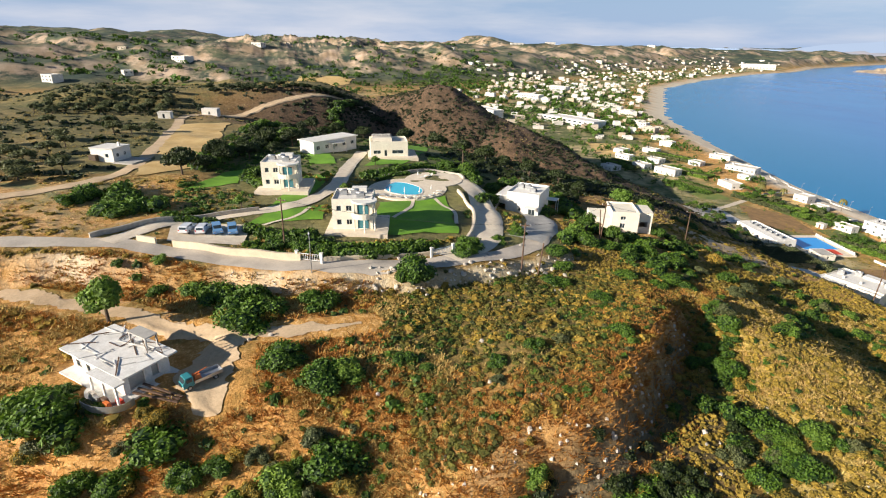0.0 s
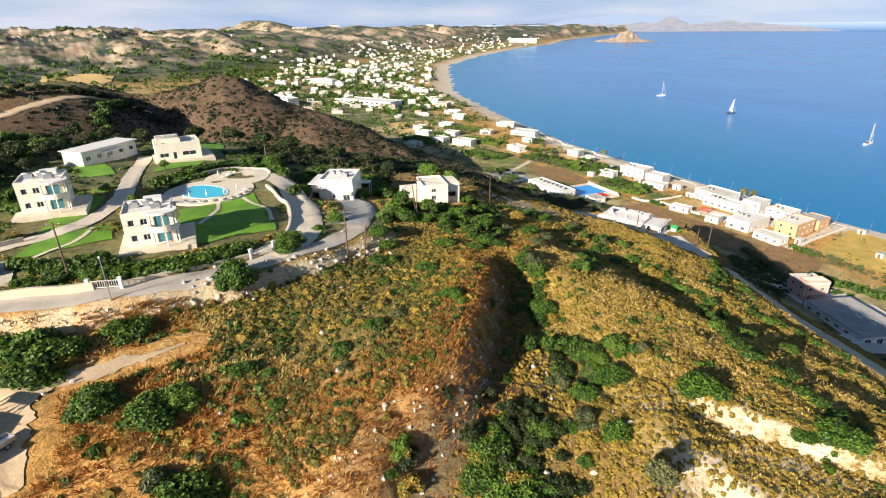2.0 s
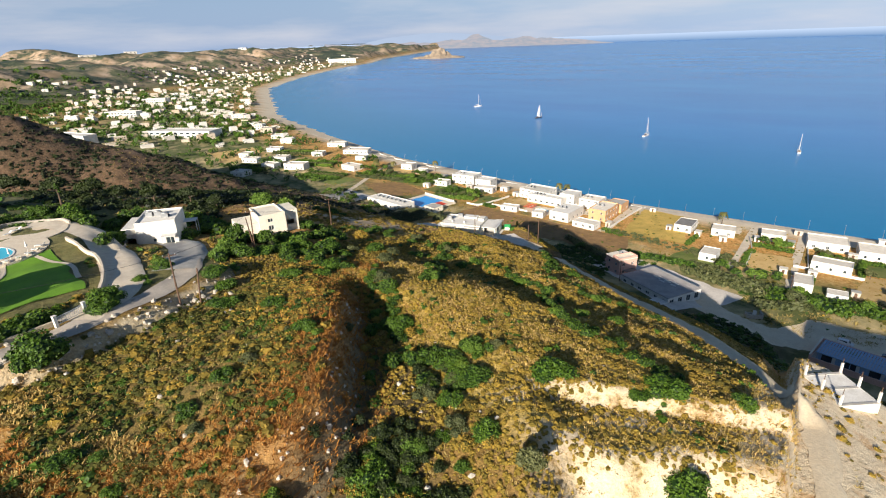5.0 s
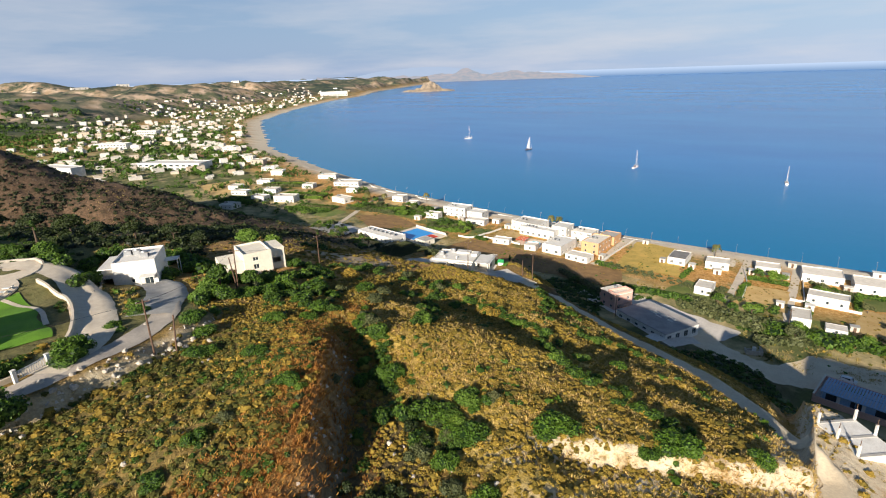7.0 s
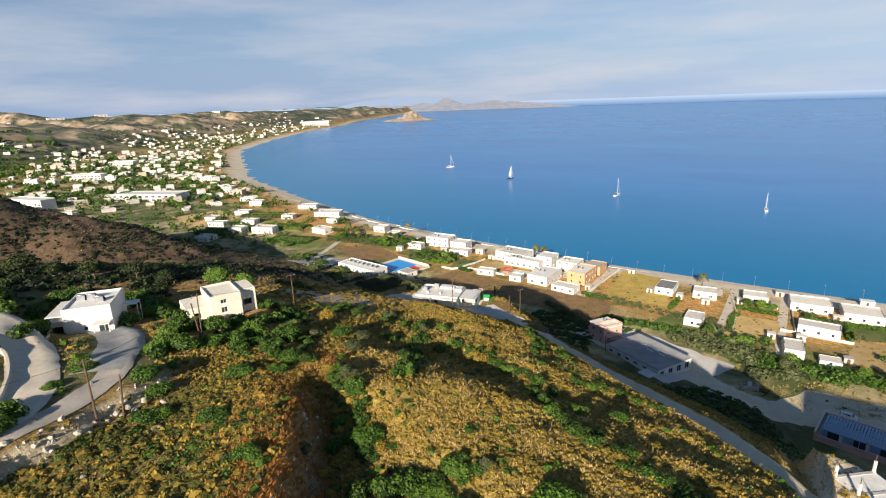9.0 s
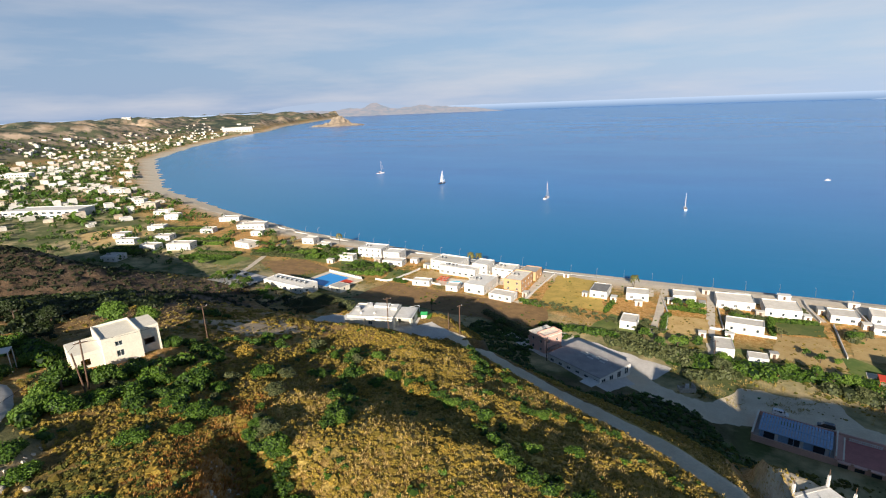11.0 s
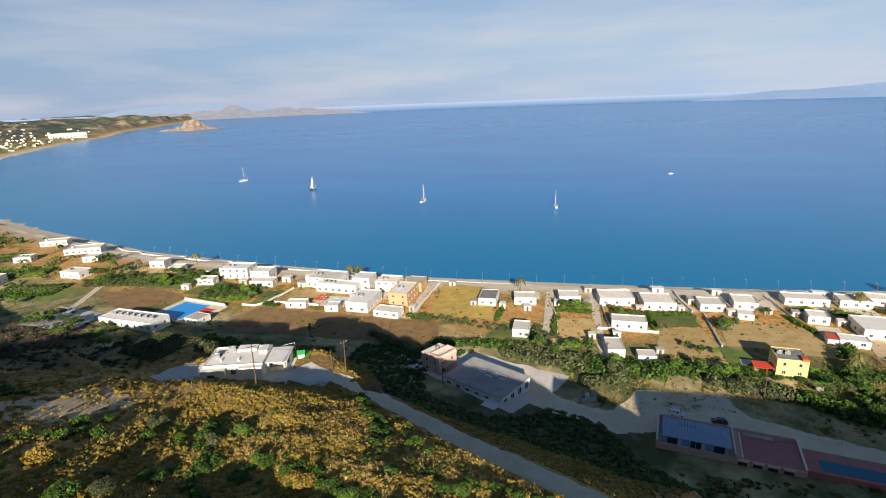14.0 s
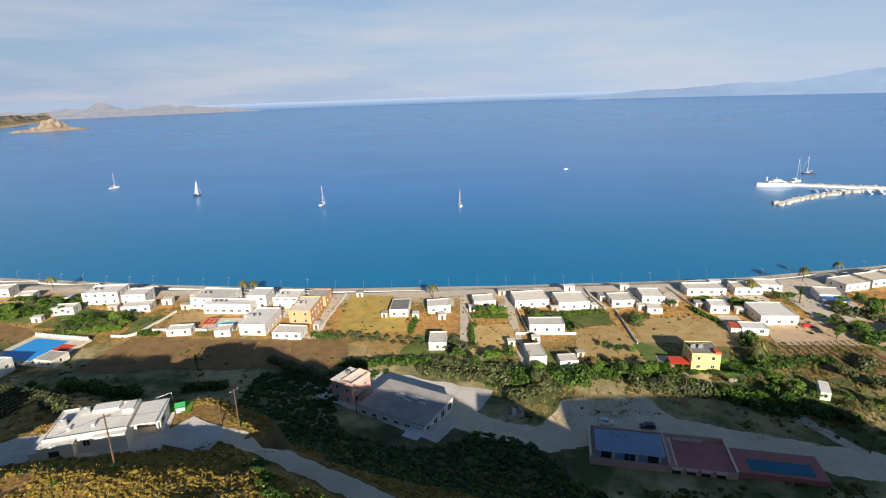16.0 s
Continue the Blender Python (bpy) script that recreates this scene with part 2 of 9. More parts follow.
def height(x, y):
    x, y = np.asarray(x, float), np.asarray(y, float)
    inland = shore(x) - y
    plain = np.clip(inland * 0.07, -9, 1.6) + 0.03 * np.clip(inland - 23, 0, 260)
    far = np.hypot(x + 40, y)
    # the hill under the villas: a profile that falls towards the sea, its contours bowing with x
    bow = np.interp(x, [-420, -300, -215, -170, -122, -95, -75, -62, -50, -28, -18, -10, 10, 20, 60, 110, 300],
                    [-160, -120, -60, -10, 14, 8, 5, 3, 0, 2, -3, -6, -13, -17, -25, -30, -30])
    v = y - bow
    hill = np.interp(v, [-400, -200, -120, -60, -20, 0, 20, 40, 60, 77, 86, 96, 106, 118, 135, 160],
                     [78, 70, 64.5, 62, 60.5, 57.8, 53.4, 48.1, 42.0, 35.9, 26.5, 18, 12.5, 8.5, 6, 3])
    fade = ease(560, 330, far)
    # the terrace's scarp, the gully beside it and the fall towards the valley under the start of the walk
    s = rim(x, y) + 1.1 * fractal(x, y, 7, 3, 13)
    hill = hill + 2.0 * ease(-18, -2, s) * ease(3.8, 0.0, s) * ease(8, -10, y) * ease(-48, -36, y)
    hill = hill - 3.4 * ease(-0.6, 4.4, s) * ease(30, 8, s) * ease(10, -2, y) * ease(-60, -34, y)
    t, s = along(x, y, -16, -28, -48, -90)
    hill = hill - 15 * ease(-5, 42, s) * ease(-0.45, 0.0, t)
    # the bank below the road, and hollows
    edge = np.interp(y, [-135, -120, -104, -84, -57, -38, -20, -4], [-70, -68.5, -65.5, -61.5, -53, -50, -52, -58])
    hill = hill - np.interp(y, [-110, -60, -25, 0, 10], [4.5, 3.6, 2.2, 0.8, 0]) * ease(0, 3.2, x - edge + 0.8 * fractal(x, y, 6, 2, 3))
    hill = hill - 4.6 * np.exp(-(((x + 99) / 24) ** 2) - (((y - 4) / 22) ** 2))
    hill = hill - 3.4 * np.exp(-(((x + 30) / 16) ** 2) - (((y - 33) / 9) ** 2))
    # the level plot of the building site
    hill = hill + (57.5 - hill) * ease(12.5, 8.5, np.hypot(x + 36.2, y + 75.2))
    # the level round the pool
    hill = hill + (60.9 - hill) * ease(21, 13, np.hypot(x + 101, (y + 25) * 1.0)) * ease(-84, -90, x)
    # two pale scarps that face the valley
    wave = 1.4 * fractal(x, y, 7, 2, 8)
    t, s = along(x, y, -5, -5, 27, 14)
    hill = hill - 2.4 * ease(0.6, -2.2, s + wave) * ease(0.1, 0.35, t) * ease(1.3, 1.0, t)
    t, s = along(x, y, 3, -11, 31, 6)
    hill = hill - 5.0 * ease(0.6, -6.0, s + wave) * ease(0.0, 0.3, t) * ease(1.3, 1.0, t)
    # hummocks of the seaward spur
    spur = ease(-75, -45, x) * ease(60, 20, x) * ease(5, 25, y) * ease(105, 80, y)
    hill = hill + spur * (0.8 * fractal(x, y, 19, 2, 5) + 0.35 * fractal(x, y, 5, 2, 6) + 0.1) + 1.7 * np.exp(-(((x + 15) / 9) ** 2) - (((y - 37) / 7) ** 2))
    hill = hill + ease(20, 40, hill) * fractal(x, y, 9, 3, 11) * 0.35
    # a shelf with a house and a vineyard
    t, s = along(x, y, -70, 88, -118, 114)
    shelf = 31 - 7 * np.clip(t, -0.5, 1.3) - 0.75 * np.clip(-s - 9, 0, 99) - 30 * np.clip(t - 1.25, 0, 9) - 30 * np.clip(-t - 0.6, 0, 9)
    hill = soft_max(hill, np.where(s > 30, 0, shelf), 2.0)
    # the brow above the vineyard lies low enough to let the sun in
    hill = hill - 4.0 * np.exp(-(((x + 108) / 17) ** 2) - (((y - 84) / 13) ** 2))
    # the level plot of the low house, and the brow above it
    hill = hill + 3.0 * np.exp(-(((x + 50) / 16) ** 2) - (((y - 65) / 9) ** 2))
    t, s = along(x, y, -72, 82.5, -46, 88.5)
    hill = hill + (35.3 - hill) * ease(15, 9, np.hypot(s, 26.7 * (t - np.clip(t, 0, 1)))) * ease(73, 78, y - 0.23 * (x + 65))
    # the track cut into the seaward slope, and the flank beyond its bend
    q = (y - np.interp(x, [-66, -52, -45, -36, -20, -10, 3, 14, 24, 30, 34], [98, 96, 89, 82, 72.5, 65.5, 56, 47.5, 37, 24, 5])) * 0.78
    bed = np.interp(x, [-66, -52, -45, -36, -20, -10, 3, 14, 24, 30, 34], [35.2, 35.2, 35.2, 35, 34.6, 35.4, 37.3, 39.2, 40.5, 41.5, 43])
    cut = bed - 0.62 * np.clip(q - 2.2, 0, 99) + 1.1 * np.clip(-q - 2.2, 0, 99) + 40 * ease(-58, -72, x) + 40 * ease(28, 33.5, x)
    flank = 42.5 - 0.3 * np.clip(x - 34, 0, 99) - 0.1 * np.clip(y - 10, 0, 38) - 0.7 * np.clip(y - 48 + 0.4 * (x - 36), 0, 99) + 30 * ease(30.5, 26, x) + 12 * ease(-5, -50, y)
    hill = np.minimum(hill, np.minimum(cut, flank))
    # an unseen spur inland, added to shade the shore road and terrace house
    hill = soft_max(hill, 63 * np.exp(-(((y + 26) / 23) ** 4)) * ease(50, 64, x) * ease(190, 130, x), 4.0)
    # the ridge in the shade beyond the villas
    t, s = along(x, y, -300, 40, -160, 170)
    crest = np.interp(t, [-0.8, -0.3, -0.05, 0.02, 0.12, 0.22, 0.4, 0.57, 0.72, 1.0, 1.2], [58, 58, 66, 66, 57, 48, 36, 25, 15, 4, 0])
    ridge = crest * np.exp(-((s / np.where(s < 0, 66, 45)) ** 2)) + (2.2 * fractal(x, y, 30, 4, 21) + 0.9 * (0.5 - np.abs(fractal(x, y, 11, 3, 23)))) * ease(5, 30, crest)
    # the grassy top behind
    top = (70 + 5 * fractal(x, y, 90, 3, 61)) * np.exp(-(((x + 345 + 0.15 * y) / 110) ** 4) - (((y + 105) / 135) ** 4))
    # hills that close the plain
    rough = fractal(x, y, 420, 6, 31)
    crag = 1 - np.abs(fractal(x, y, 240, 6, 47))
    back = ease(150, 900, inland) * ease(650, 1500, far) * ease(-250, -900, x)
    head = ease(20, 160, inland) * ease(2150, 3000, far)
    hills = np.maximum(back, head) * (52 + 26 * rough + 40 * (crag - 0.55) + 4 * (1 - 2 * np.abs(fractal(x, y, 110, 4, 53)))) * (1 - 0.35 * ease(2600, 3300, far))
    inland_hills = ease(900, 2600, far) * ease(500, -900, y) * (70 + 35 * rough)
    z = soft_max(plain, np.where(fade > 0, hill * fade, 0), 5.0)
    z = soft_max(z, ridge * ease(700, 450, far), 5.0)
    z = soft_max(z, top, 6.0)
    z = soft_max(z, hills, 6.0)
    z = soft_max(z, inland_hills, 6.0)
    z = np.where(inland < 12, np.minimum(z, plain + 60 * ease(2200, 3000, far) * ease(0, 12, inland)), z)
    return z


# ---- end of the lie of the land ----


def steps_out(lo, hi, step, ends, grow=1.09, most=60.0):
    """Grid lines: even from lo to hi, then ever wider out to both ends."""
    mid = list(np.arange(lo, hi + 1e-6, step))
    for end, side in ((ends[0], -1), (ends[1], 1)):
        at, d, out = (lo if side < 0 else hi), step, []
        while (end - at) * side > 0:
            d = min(d * grow, most)
            at += side * d
            out.append(at)
        mid = out[::-1] + mid if side < 0 else mid + out
    return np.array(mid)


GRID_X = steps_out(-245, 45, 0.9, (-4600, 2600), 1.07, 22.0)
GRID_Y = steps_out(-105, 165, 0.9, (-2400, 4700), 1.07, 24.0)
GRID_Z = height(*np.meshgrid(GRID_X, GRID_Y))


def ground_z(x, y):
    """The height of the ground's sheet as it is built."""
    x, y = np.asarray(x, float), np.asarray(y, float)
    i, j = np.clip(np.searchsorted(GRID_X, x) - 1, 0, len(GRID_X) - 2), np.clip(np.searchsorted(GRID_Y, y) - 1, 0, len(GRID_Y) - 2)
    u, v = (x - GRID_X[i]) / (GRID_X[i + 1] - GRID_X[i]), (y - GRID_Y[j]) / (GRID_Y[j + 1] - GRID_Y[j])
    return (GRID_Z[j, i] * (1 - u) + GRID_Z[j, i + 1] * u) * (1 - v) + (GRID_Z[j + 1, i] * (1 - u) + GRID_Z[j + 1, i + 1] * u) * v


# ---- helpers for building ----
def mesh_object(name, bm, material=None, smooth=False):
    data = bpy.data.meshes.new(name)
    bm.to_mesh(data)
    bm.free()
    if material:
        data.materials.append(material)
    if smooth:
        data.polygons.foreach_set("use_smooth", [True] * len(data.polygons))
    return new(name, data)


def part(name, bm, material, parent, label="", smooth=False):
    """One mesh under a thing or a part."""
    ob = mesh_object(name, bm, material, smooth)
    ob.parent = parent
    return tagged(ob, label)


def piece(name, data, parent, m):
    """A further object on a mesh that is there already."""
    ob = new(name, data)
    ob.parent, ob.matrix_basis = parent, m
    return ob


def thing(name, m, label, category, group="", kind=""):
    ob = new(name)
    ob.matrix_world = m
    ob.empty_display_size = 0.5
    return tagged(ob, label, category, group, kind)


def raw_mesh(name, verts, faces, material, smooth=False):
    data = bpy.data.meshes.new(name)
    data.from_pydata(verts, [], faces)
    data.materials.append(material)
    if smooth:
        data.polygons.foreach_set("use_smooth", [True] * len(data.polygons))
    return new(name, data)


def z_at(x, y):
    return float(ground_z(x, y))


def box(bm, x0, x1, y0, y1, z0, z1, taper=0.0):
    """A block; taper draws its top in."""
    v = [bm.verts.new((x, y, z)) for z, k in ((z0, 0), (z1, taper)) for x, y in
         ((x0 + k, y0 + k), (x1 - k, y0 + k), (x1 - k, y1 - k), (x0 + k, y1 - k))]
    for f in ((3, 2, 1, 0), (4, 5, 6, 7), (0, 1, 5, 4), (1, 2, 6, 5), (2, 3, 7, 6), (3, 0, 4, 7)):
        bm.faces.new([v[i] for i in f])
    return bm


def blocks(*rows):
    bm = bmesh.new()
    for row in rows:
        box(bm, *row)
    return bm


def tube(bm, a, b, r0, r1, sides=8):
    """A tapering rod from a to b."""
    a, b = Vector(a), Vector(b)
    q = (b - a).to_track_quat("Z", "Y")
    rings = []
    for p, r in ((a, r0), (b, r1)):
        rings.append([bm.verts.new(p + q @ Vector((r * math.cos(k * math.tau / sides), r * math.sin(k * math.tau / sides), 0))) for k in range(sides)])
    for k in range(sides):
        bm.faces.new([rings[0][k], rings[0][(k + 1) % sides], rings[1][(k + 1) % sides], rings[1][k]])
    bm.faces.new(rings[0][::-1])
    bm.faces.new(rings[1])
    return bm


# ---- ground and sea ----
def build_ground():
    xs, ys, gz = GRID_X, GRID_Y, GRID_Z
    gx, gy = np.meshgrid(xs, ys)
    nx, ny = len(xs), len(ys)
    verts = np.stack([gx, gy, gz], -1).reshape(-1, 3)
    i = np.arange((ny - 1) * nx).reshape(ny - 1, nx)[:, :-1].ravel()
    faces = np.stack([i, i + 1, i + nx + 1, i + nx], 1)
    data = bpy.data.meshes.new("ground")
    data.from_pydata(verts.tolist(), [], faces.tolist())
    data.materials.append(GROUND)
    data.polygons.foreach_set("use_smooth", [True] * len(data.polygons))
    x, y, z = verts.T
    far = np.hypot(x + 40, y)
    inland = shore(x) - y
    sx, sy = np.gradient(gz, xs, axis=1).ravel(), np.gradient(gz, ys, axis=0).ravel()
    steep = np.hypot(sx, sy)
    s = rim(x, y)
    rust = np.exp(-(((s - 0.8) / 3.4) ** 2)) * ease(14, 4, y) * ease(-52, -38, y)
    t2, s2 = along(x, y, -16, -28, -48, -90)
    rust = np.maximum(rust, 0.75 * ease(-6, 0, s2) * ease(26, 10, s2) * ease(-0.1, 0.1, t2))
    rust = np.maximum(rust, 0.9 * ease(0.2, 0.45, steep) * ease(-48, -58, y) * ease(-100, -80, x))
    t3, s3 = along(x, y, -300, 40, -160, 170)
    ridge_shade = ease(-165, -120, s3) * ease(25, 5, s3) * ease(1.15, 0.9, t3) * ease(-0.5, -0.2, t3) * ease(-72, -92, x + 0.4 * (y - 20)) * ease(95, 82, np.where(x > -128, y, 0))
    pale = ease(0.42, 0.75, steep) * ease(-80, -30, x) * ease(20, 5, y) * (1 - 0.95 * rust) * (0.35 + 0.65 * ease(-60, -45, y))
    pale = np.maximum(pale, ease(22, 29, x + 0.1 * y) * ease(66, 45, y) * ease(-70, -40, y))
    for (ax, ay, bx, by), lo, hi in (((-5, -5, 27, 14), -4.5, 0.8), ((3, -11, 31, 6), -11, 0.8)):
        t4, s4 = along(x, y, ax, ay, bx, by)
        s4 = s4 + 1.4 * fractal(x, y, 7, 2, 8)
        pale = np.maximum(pale, ease(lo - 1.5, lo, s4) * ease(hi + 0.8, hi, s4) * ease(-0.05, 0.2, t4) * ease(1.4, 1.1, t4))
    pale = np.maximum(pale, np.exp(-(((x - 55) / 12) ** 2) - (((y - 143) / 5) ** 2)) * 1.3)
    bank = ease(0.28, 0.5, steep) * ease(-40, -46, x) * ease(-90, -70, x) * ease(0, -8, y) * ease(-125, -112, y)
    pale = np.maximum(pale, bank * (0.3 + 0.55 * fractal(x, y, 9, 2, 87)))
    pale = np.maximum(pale, 0.15 * ease(-112, -100, x) * ease(-70, -76, x) * ease(-84, -92, y) * ease(-140, -125, y))
    wave = 3 * fractal(x, y, 12, 2, 77)
    garden = ease(-54, -60, x + wave) * ease(-190, -165, x) * ease(-80, -68, y + wave) * ease(-2, -10, y + wave + 0.1 * (x + 60))
    terrace = ease(4, -6, rim(x, y) + wave) * ease(-52, -46, x) * ease(-50, -36, y + wave) * ease(22, 8, y + wave)
    garden = np.maximum(garden, 0.3 * terrace)
    cover = ease(-66, -56, x) * ease(28, 20, x) * ease(-46, -34, y + wave) * ease(112, 98, y) * (1 - 0.7 * rust)
    upper = ease(-104, -122, x) * ease(9, 14, z) * (1 - ridge_shade)
    cliff = ease(0.16, 0.40, steep) * ease(500, 800, far)
    plain = ease(10.5, 8, z) * ease(60, 90, inland + far * 0)
    sand = ease(34, 18, inland) * ease(-40, 1, inland)
    sand = np.maximum(sand, ease(44, 24, inland) * ease(560, 650, far) * ease(2000, 1700, far))
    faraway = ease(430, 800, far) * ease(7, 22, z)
    shade_litter = ease(8, 11, z) * ease(36, 31, z) * ease(-100, -80, x) * ease(120, 90, x) * ease(62, 80, y) * (1 - ease(0.4, 0.9, pale))
    shade_litter = np.maximum(shade_litter, 0.8 * ease(-70, -55, x) * ease(36, 26, x) * ease(96, 106, y) * ease(126, 118, y))
    shade_litter = np.maximum(shade_litter, 0.9 * np.exp(-(((x + 6) / 8) ** 2) - (((y + 24) / 8) ** 2)) * (1 - pale))
    shade_litter = np.maximum(shade_litter, 0.85 * ease(0.5, 3.0, rim(x, y)) * ease(17, 10, rim(x, y)) * ease(6, -4, y) * ease(-48, -36, y))
    gold = ease(2, 9, rim(x, y) + wave) * ease(-16, -6, y) + ease(2, 10, y + wave)
    gold = np.clip(gold, 0, 1) * ease(-46, -38, x + wave) * ease(66, 50, y) * ease(34, 28, x) * ease(14, 20, z)
    for key, value in (("gold", gold), ("shade_litter", shade_litter), ("rust", rust), ("ridge_shade", ridge_shade), ("pale", pale), ("plain", plain), ("sand", sand), ("far", faraway), ("cliff", cliff), ("garden", garden), ("cover", cover), ("upper", upper)):
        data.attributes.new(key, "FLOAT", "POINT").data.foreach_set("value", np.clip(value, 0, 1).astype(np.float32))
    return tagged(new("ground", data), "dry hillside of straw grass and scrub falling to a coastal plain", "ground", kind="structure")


def build_sea():
    xs, ys = steps_out(-700, 400, 20, (-4850, 4850), 1.12, 160), steps_out(230, 500, 10, (-200, 4850), 1.12, 160)
    gx, gy = np.meshgrid(xs, ys)
    nx, ny = len(xs), len(ys)
    i = np.arange((ny - 1) * nx).reshape(ny - 1, nx)[:, :-1].ravel()
    faces = np.stack([i, i + 1, i + nx + 1, i + nx], 1)
    verts = np.stack([gx, gy, 0 * gx], -1).reshape(-1, 3)
    sea = raw_mesh("water", verts.tolist(), faces.tolist(), SEA)
    away = verts[:, 1] - shore(verts[:, 0])
    sea.data.attributes.new("shallow", "FLOAT", "POINT").data.foreach_set("value", (1 - ease(0, 330, away)).astype(np.float32))
    return tagged(sea, "calm blue bay water, paler and greener along the shore", "sea", kind="structure")


build_ground()
build_sea()

# ---- more materials ----
WHITE = mottled("white_plaster", (0.80, 0.78, 0.74), (0.72, 0.69, 0.63), 2.5, 0.85, 0.3, 0.004, 0.12)
VILLAGE_WHITE = mottled("weathered_whitewash", (0.74, 0.71, 0.66), (0.60, 0.56, 0.50), 2.5, 0.85, 0.4, 0.004, 0.22)
VILLAGE_CREAM = mottled("weathered_cream_wash", (0.62, 0.54, 0.43), (0.52, 0.44, 0.35), 2.5, 0.85, 0.4, 0.004, 0.2)
CREAM = mottled("cream_plaster", (0.84, 0.78, 0.65), (0.77, 0.70, 0.57), 2.5, 0.85, 0.3, 0.004)
YELLOW = mottled("yellow_plaster", (0.80, 0.68, 0.26), (0.72, 0.60, 0.24), 3, 0.85, 0.3, 0.004)
PINK = mottled("pink_plaster", (0.74, 0.46, 0.37), (0.66, 0.40, 0.33), 3, 0.85, 0.3, 0.004)
ORANGE = mottled("orange_plaster", (0.68, 0.40, 0.20), (0.60, 0.35, 0.19), 3, 0.85, 0.3, 0.004)
ROOF = mottled("roof_screed", (0.86, 0.80, 0.71), (0.74, 0.68, 0.58), 2.0, 0.9, 0.2, 0.006, 0.22)
ROOF_GREY = mottled("grey_roof", (0.26, 0.25, 0.24), (0.18, 0.175, 0.17), 3.0, 0.9, 0.25, 0.008)
RED_TILE = mottled("red_roof", (0.62, 0.12, 0.05), (0.50, 0.09, 0.045), 1.2, 0.8, 0.25, 0.02)
RED_FLOOR = mottled("red_terrace_paint", (0.50, 0.18, 0.16), (0.42, 0.15, 0.13), 2.0, 0.7, 0.3, 0.003)
HALL_ROOF = mottled("stained_concrete_roof", (0.46, 0.43, 0.41), (0.34, 0.32, 0.31), 3.5, 0.92, 0.25, 0.01)
CONCRETE = mottled("concrete", (0.50, 0.48, 0.44), (0.38, 0.36, 0.33), 1.8, 0.92, 0.2, 0.01)
SLAB = mottled("pale_slab", (0.82, 0.80, 0.76), (0.68, 0.65, 0.60), 1.5, 0.9, 0.2, 0.008)
ROAD = mottled("concrete_road", (0.72, 0.62, 0.49), (0.60, 0.51, 0.40), 4.0, 0.9, 0.35, 0.02)
HILL_ROAD = mottled("worn_hill_road", (0.56, 0.49, 0.41), (0.46, 0.40, 0.33), 2.5, 0.92, 0.3, 0.02)
GARDEN_RENDER = mottled("cream_wall_render", (0.70, 0.60, 0.44), (0.60, 0.50, 0.36), 1.6, 0.9, 0.2, 0.006, 0.1)
DIRT = mottled("dirt_track", (0.66, 0.49, 0.31), (0.56, 0.40, 0.24), 3.0, 0.97, 0.4, 0.05)
SAND_TRACK = mottled("sandy_track", (0.82, 0.70, 0.51), (0.72, 0.59, 0.41), 5.0, 0.97, 0.4, 0.05)
GRAVEL = mottled("pale_gravel", (0.78, 0.72, 0.64), (0.64, 0.58, 0.51), 6.0, 0.97, 0.5, 0.05)
PAVING = mottled("sandstone_paving", (0.78, 0.68, 0.54), (0.68, 0.57, 0.43), 1.2, 0.85, 0.3, 0.01)
LAWN = mottled("lawn", (0.17, 0.36, 0.02), (0.12, 0.28, 0.016), 3.0, 0.9, 0.25, 0.04)
STRAW_FIELD = mottled("mown_straw_field", (0.70, 0.50, 0.22), (0.58, 0.38, 0.14), 5.0, 0.95, 0.4, 0.06, 0.25)
GOLD_FIELD = mottled("golden_grass_field", (0.66, 0.44, 0.11), (0.44, 0.32, 0.07), 6.0, 0.95, 0.4, 0.10)
BROWN_FIELD = mottled("ploughed_brown_field", (0.34, 0.20, 0.08), (0.23, 0.135, 0.055), 4.0, 0.95, 0.4, 0.10)
GREEN_FIELD = mottled("green_field", (0.10, 0.16, 0.03), (0.22, 0.24, 0.06), 7.0, 0.95, 0.5, 0.10, 0.3)
WOOD = mottled("weathered_wood", (0.15, 0.085, 0.05), (0.10, 0.06, 0.04), 0.6, 0.85, 0.08, 0.006)
STEEL = mottled("galvanised_steel", (0.55, 0.56, 0.57), (0.45, 0.46, 0.47), 0.4, 0.4, 0.1, 0.001, 0, 0.8)
TIMBER_BLUE = mottled("blue_painted_timber", (0.32, 0.48, 0.68), (0.22, 0.36, 0.55), 0.8, 0.6, 0.1, 0.004)
STONE = mottled("pale_stone", (0.60, 0.55, 0.47), (0.45, 0.40, 0.34), 0.7, 0.9, 0.15, 0.03, 0.25)
DARK_ROCK = mottled("dark_rock", (0.13, 0.09, 0.06), (0.06, 0.045, 0.035), 3.0, 0.95, 0.3, 0.05)
ROCK = mottled("weathered_rock", (0.40, 0.31, 0.22), (0.17, 0.14, 0.11), 14, 0.95, 2.5, 0.6)
BARK = mottled("bark", (0.13, 0.09, 0.06), (0.09, 0.065, 0.045), 0.4, 0.95, 0.08, 0.02)
RUBBER = mottled("black_rubber", (0.03, 0.03, 0.03), (0.022, 0.022, 0.022), 0.3, 0.8, 0.05, 0.002)


def plain_material(name, colour, rough=0.5, metal=0.0, coat=0.0):
    m = Mat(name, rough, metal).colour(colour)
    m.b.inputs["Coat Weight"].default_value = coat
    return m.m


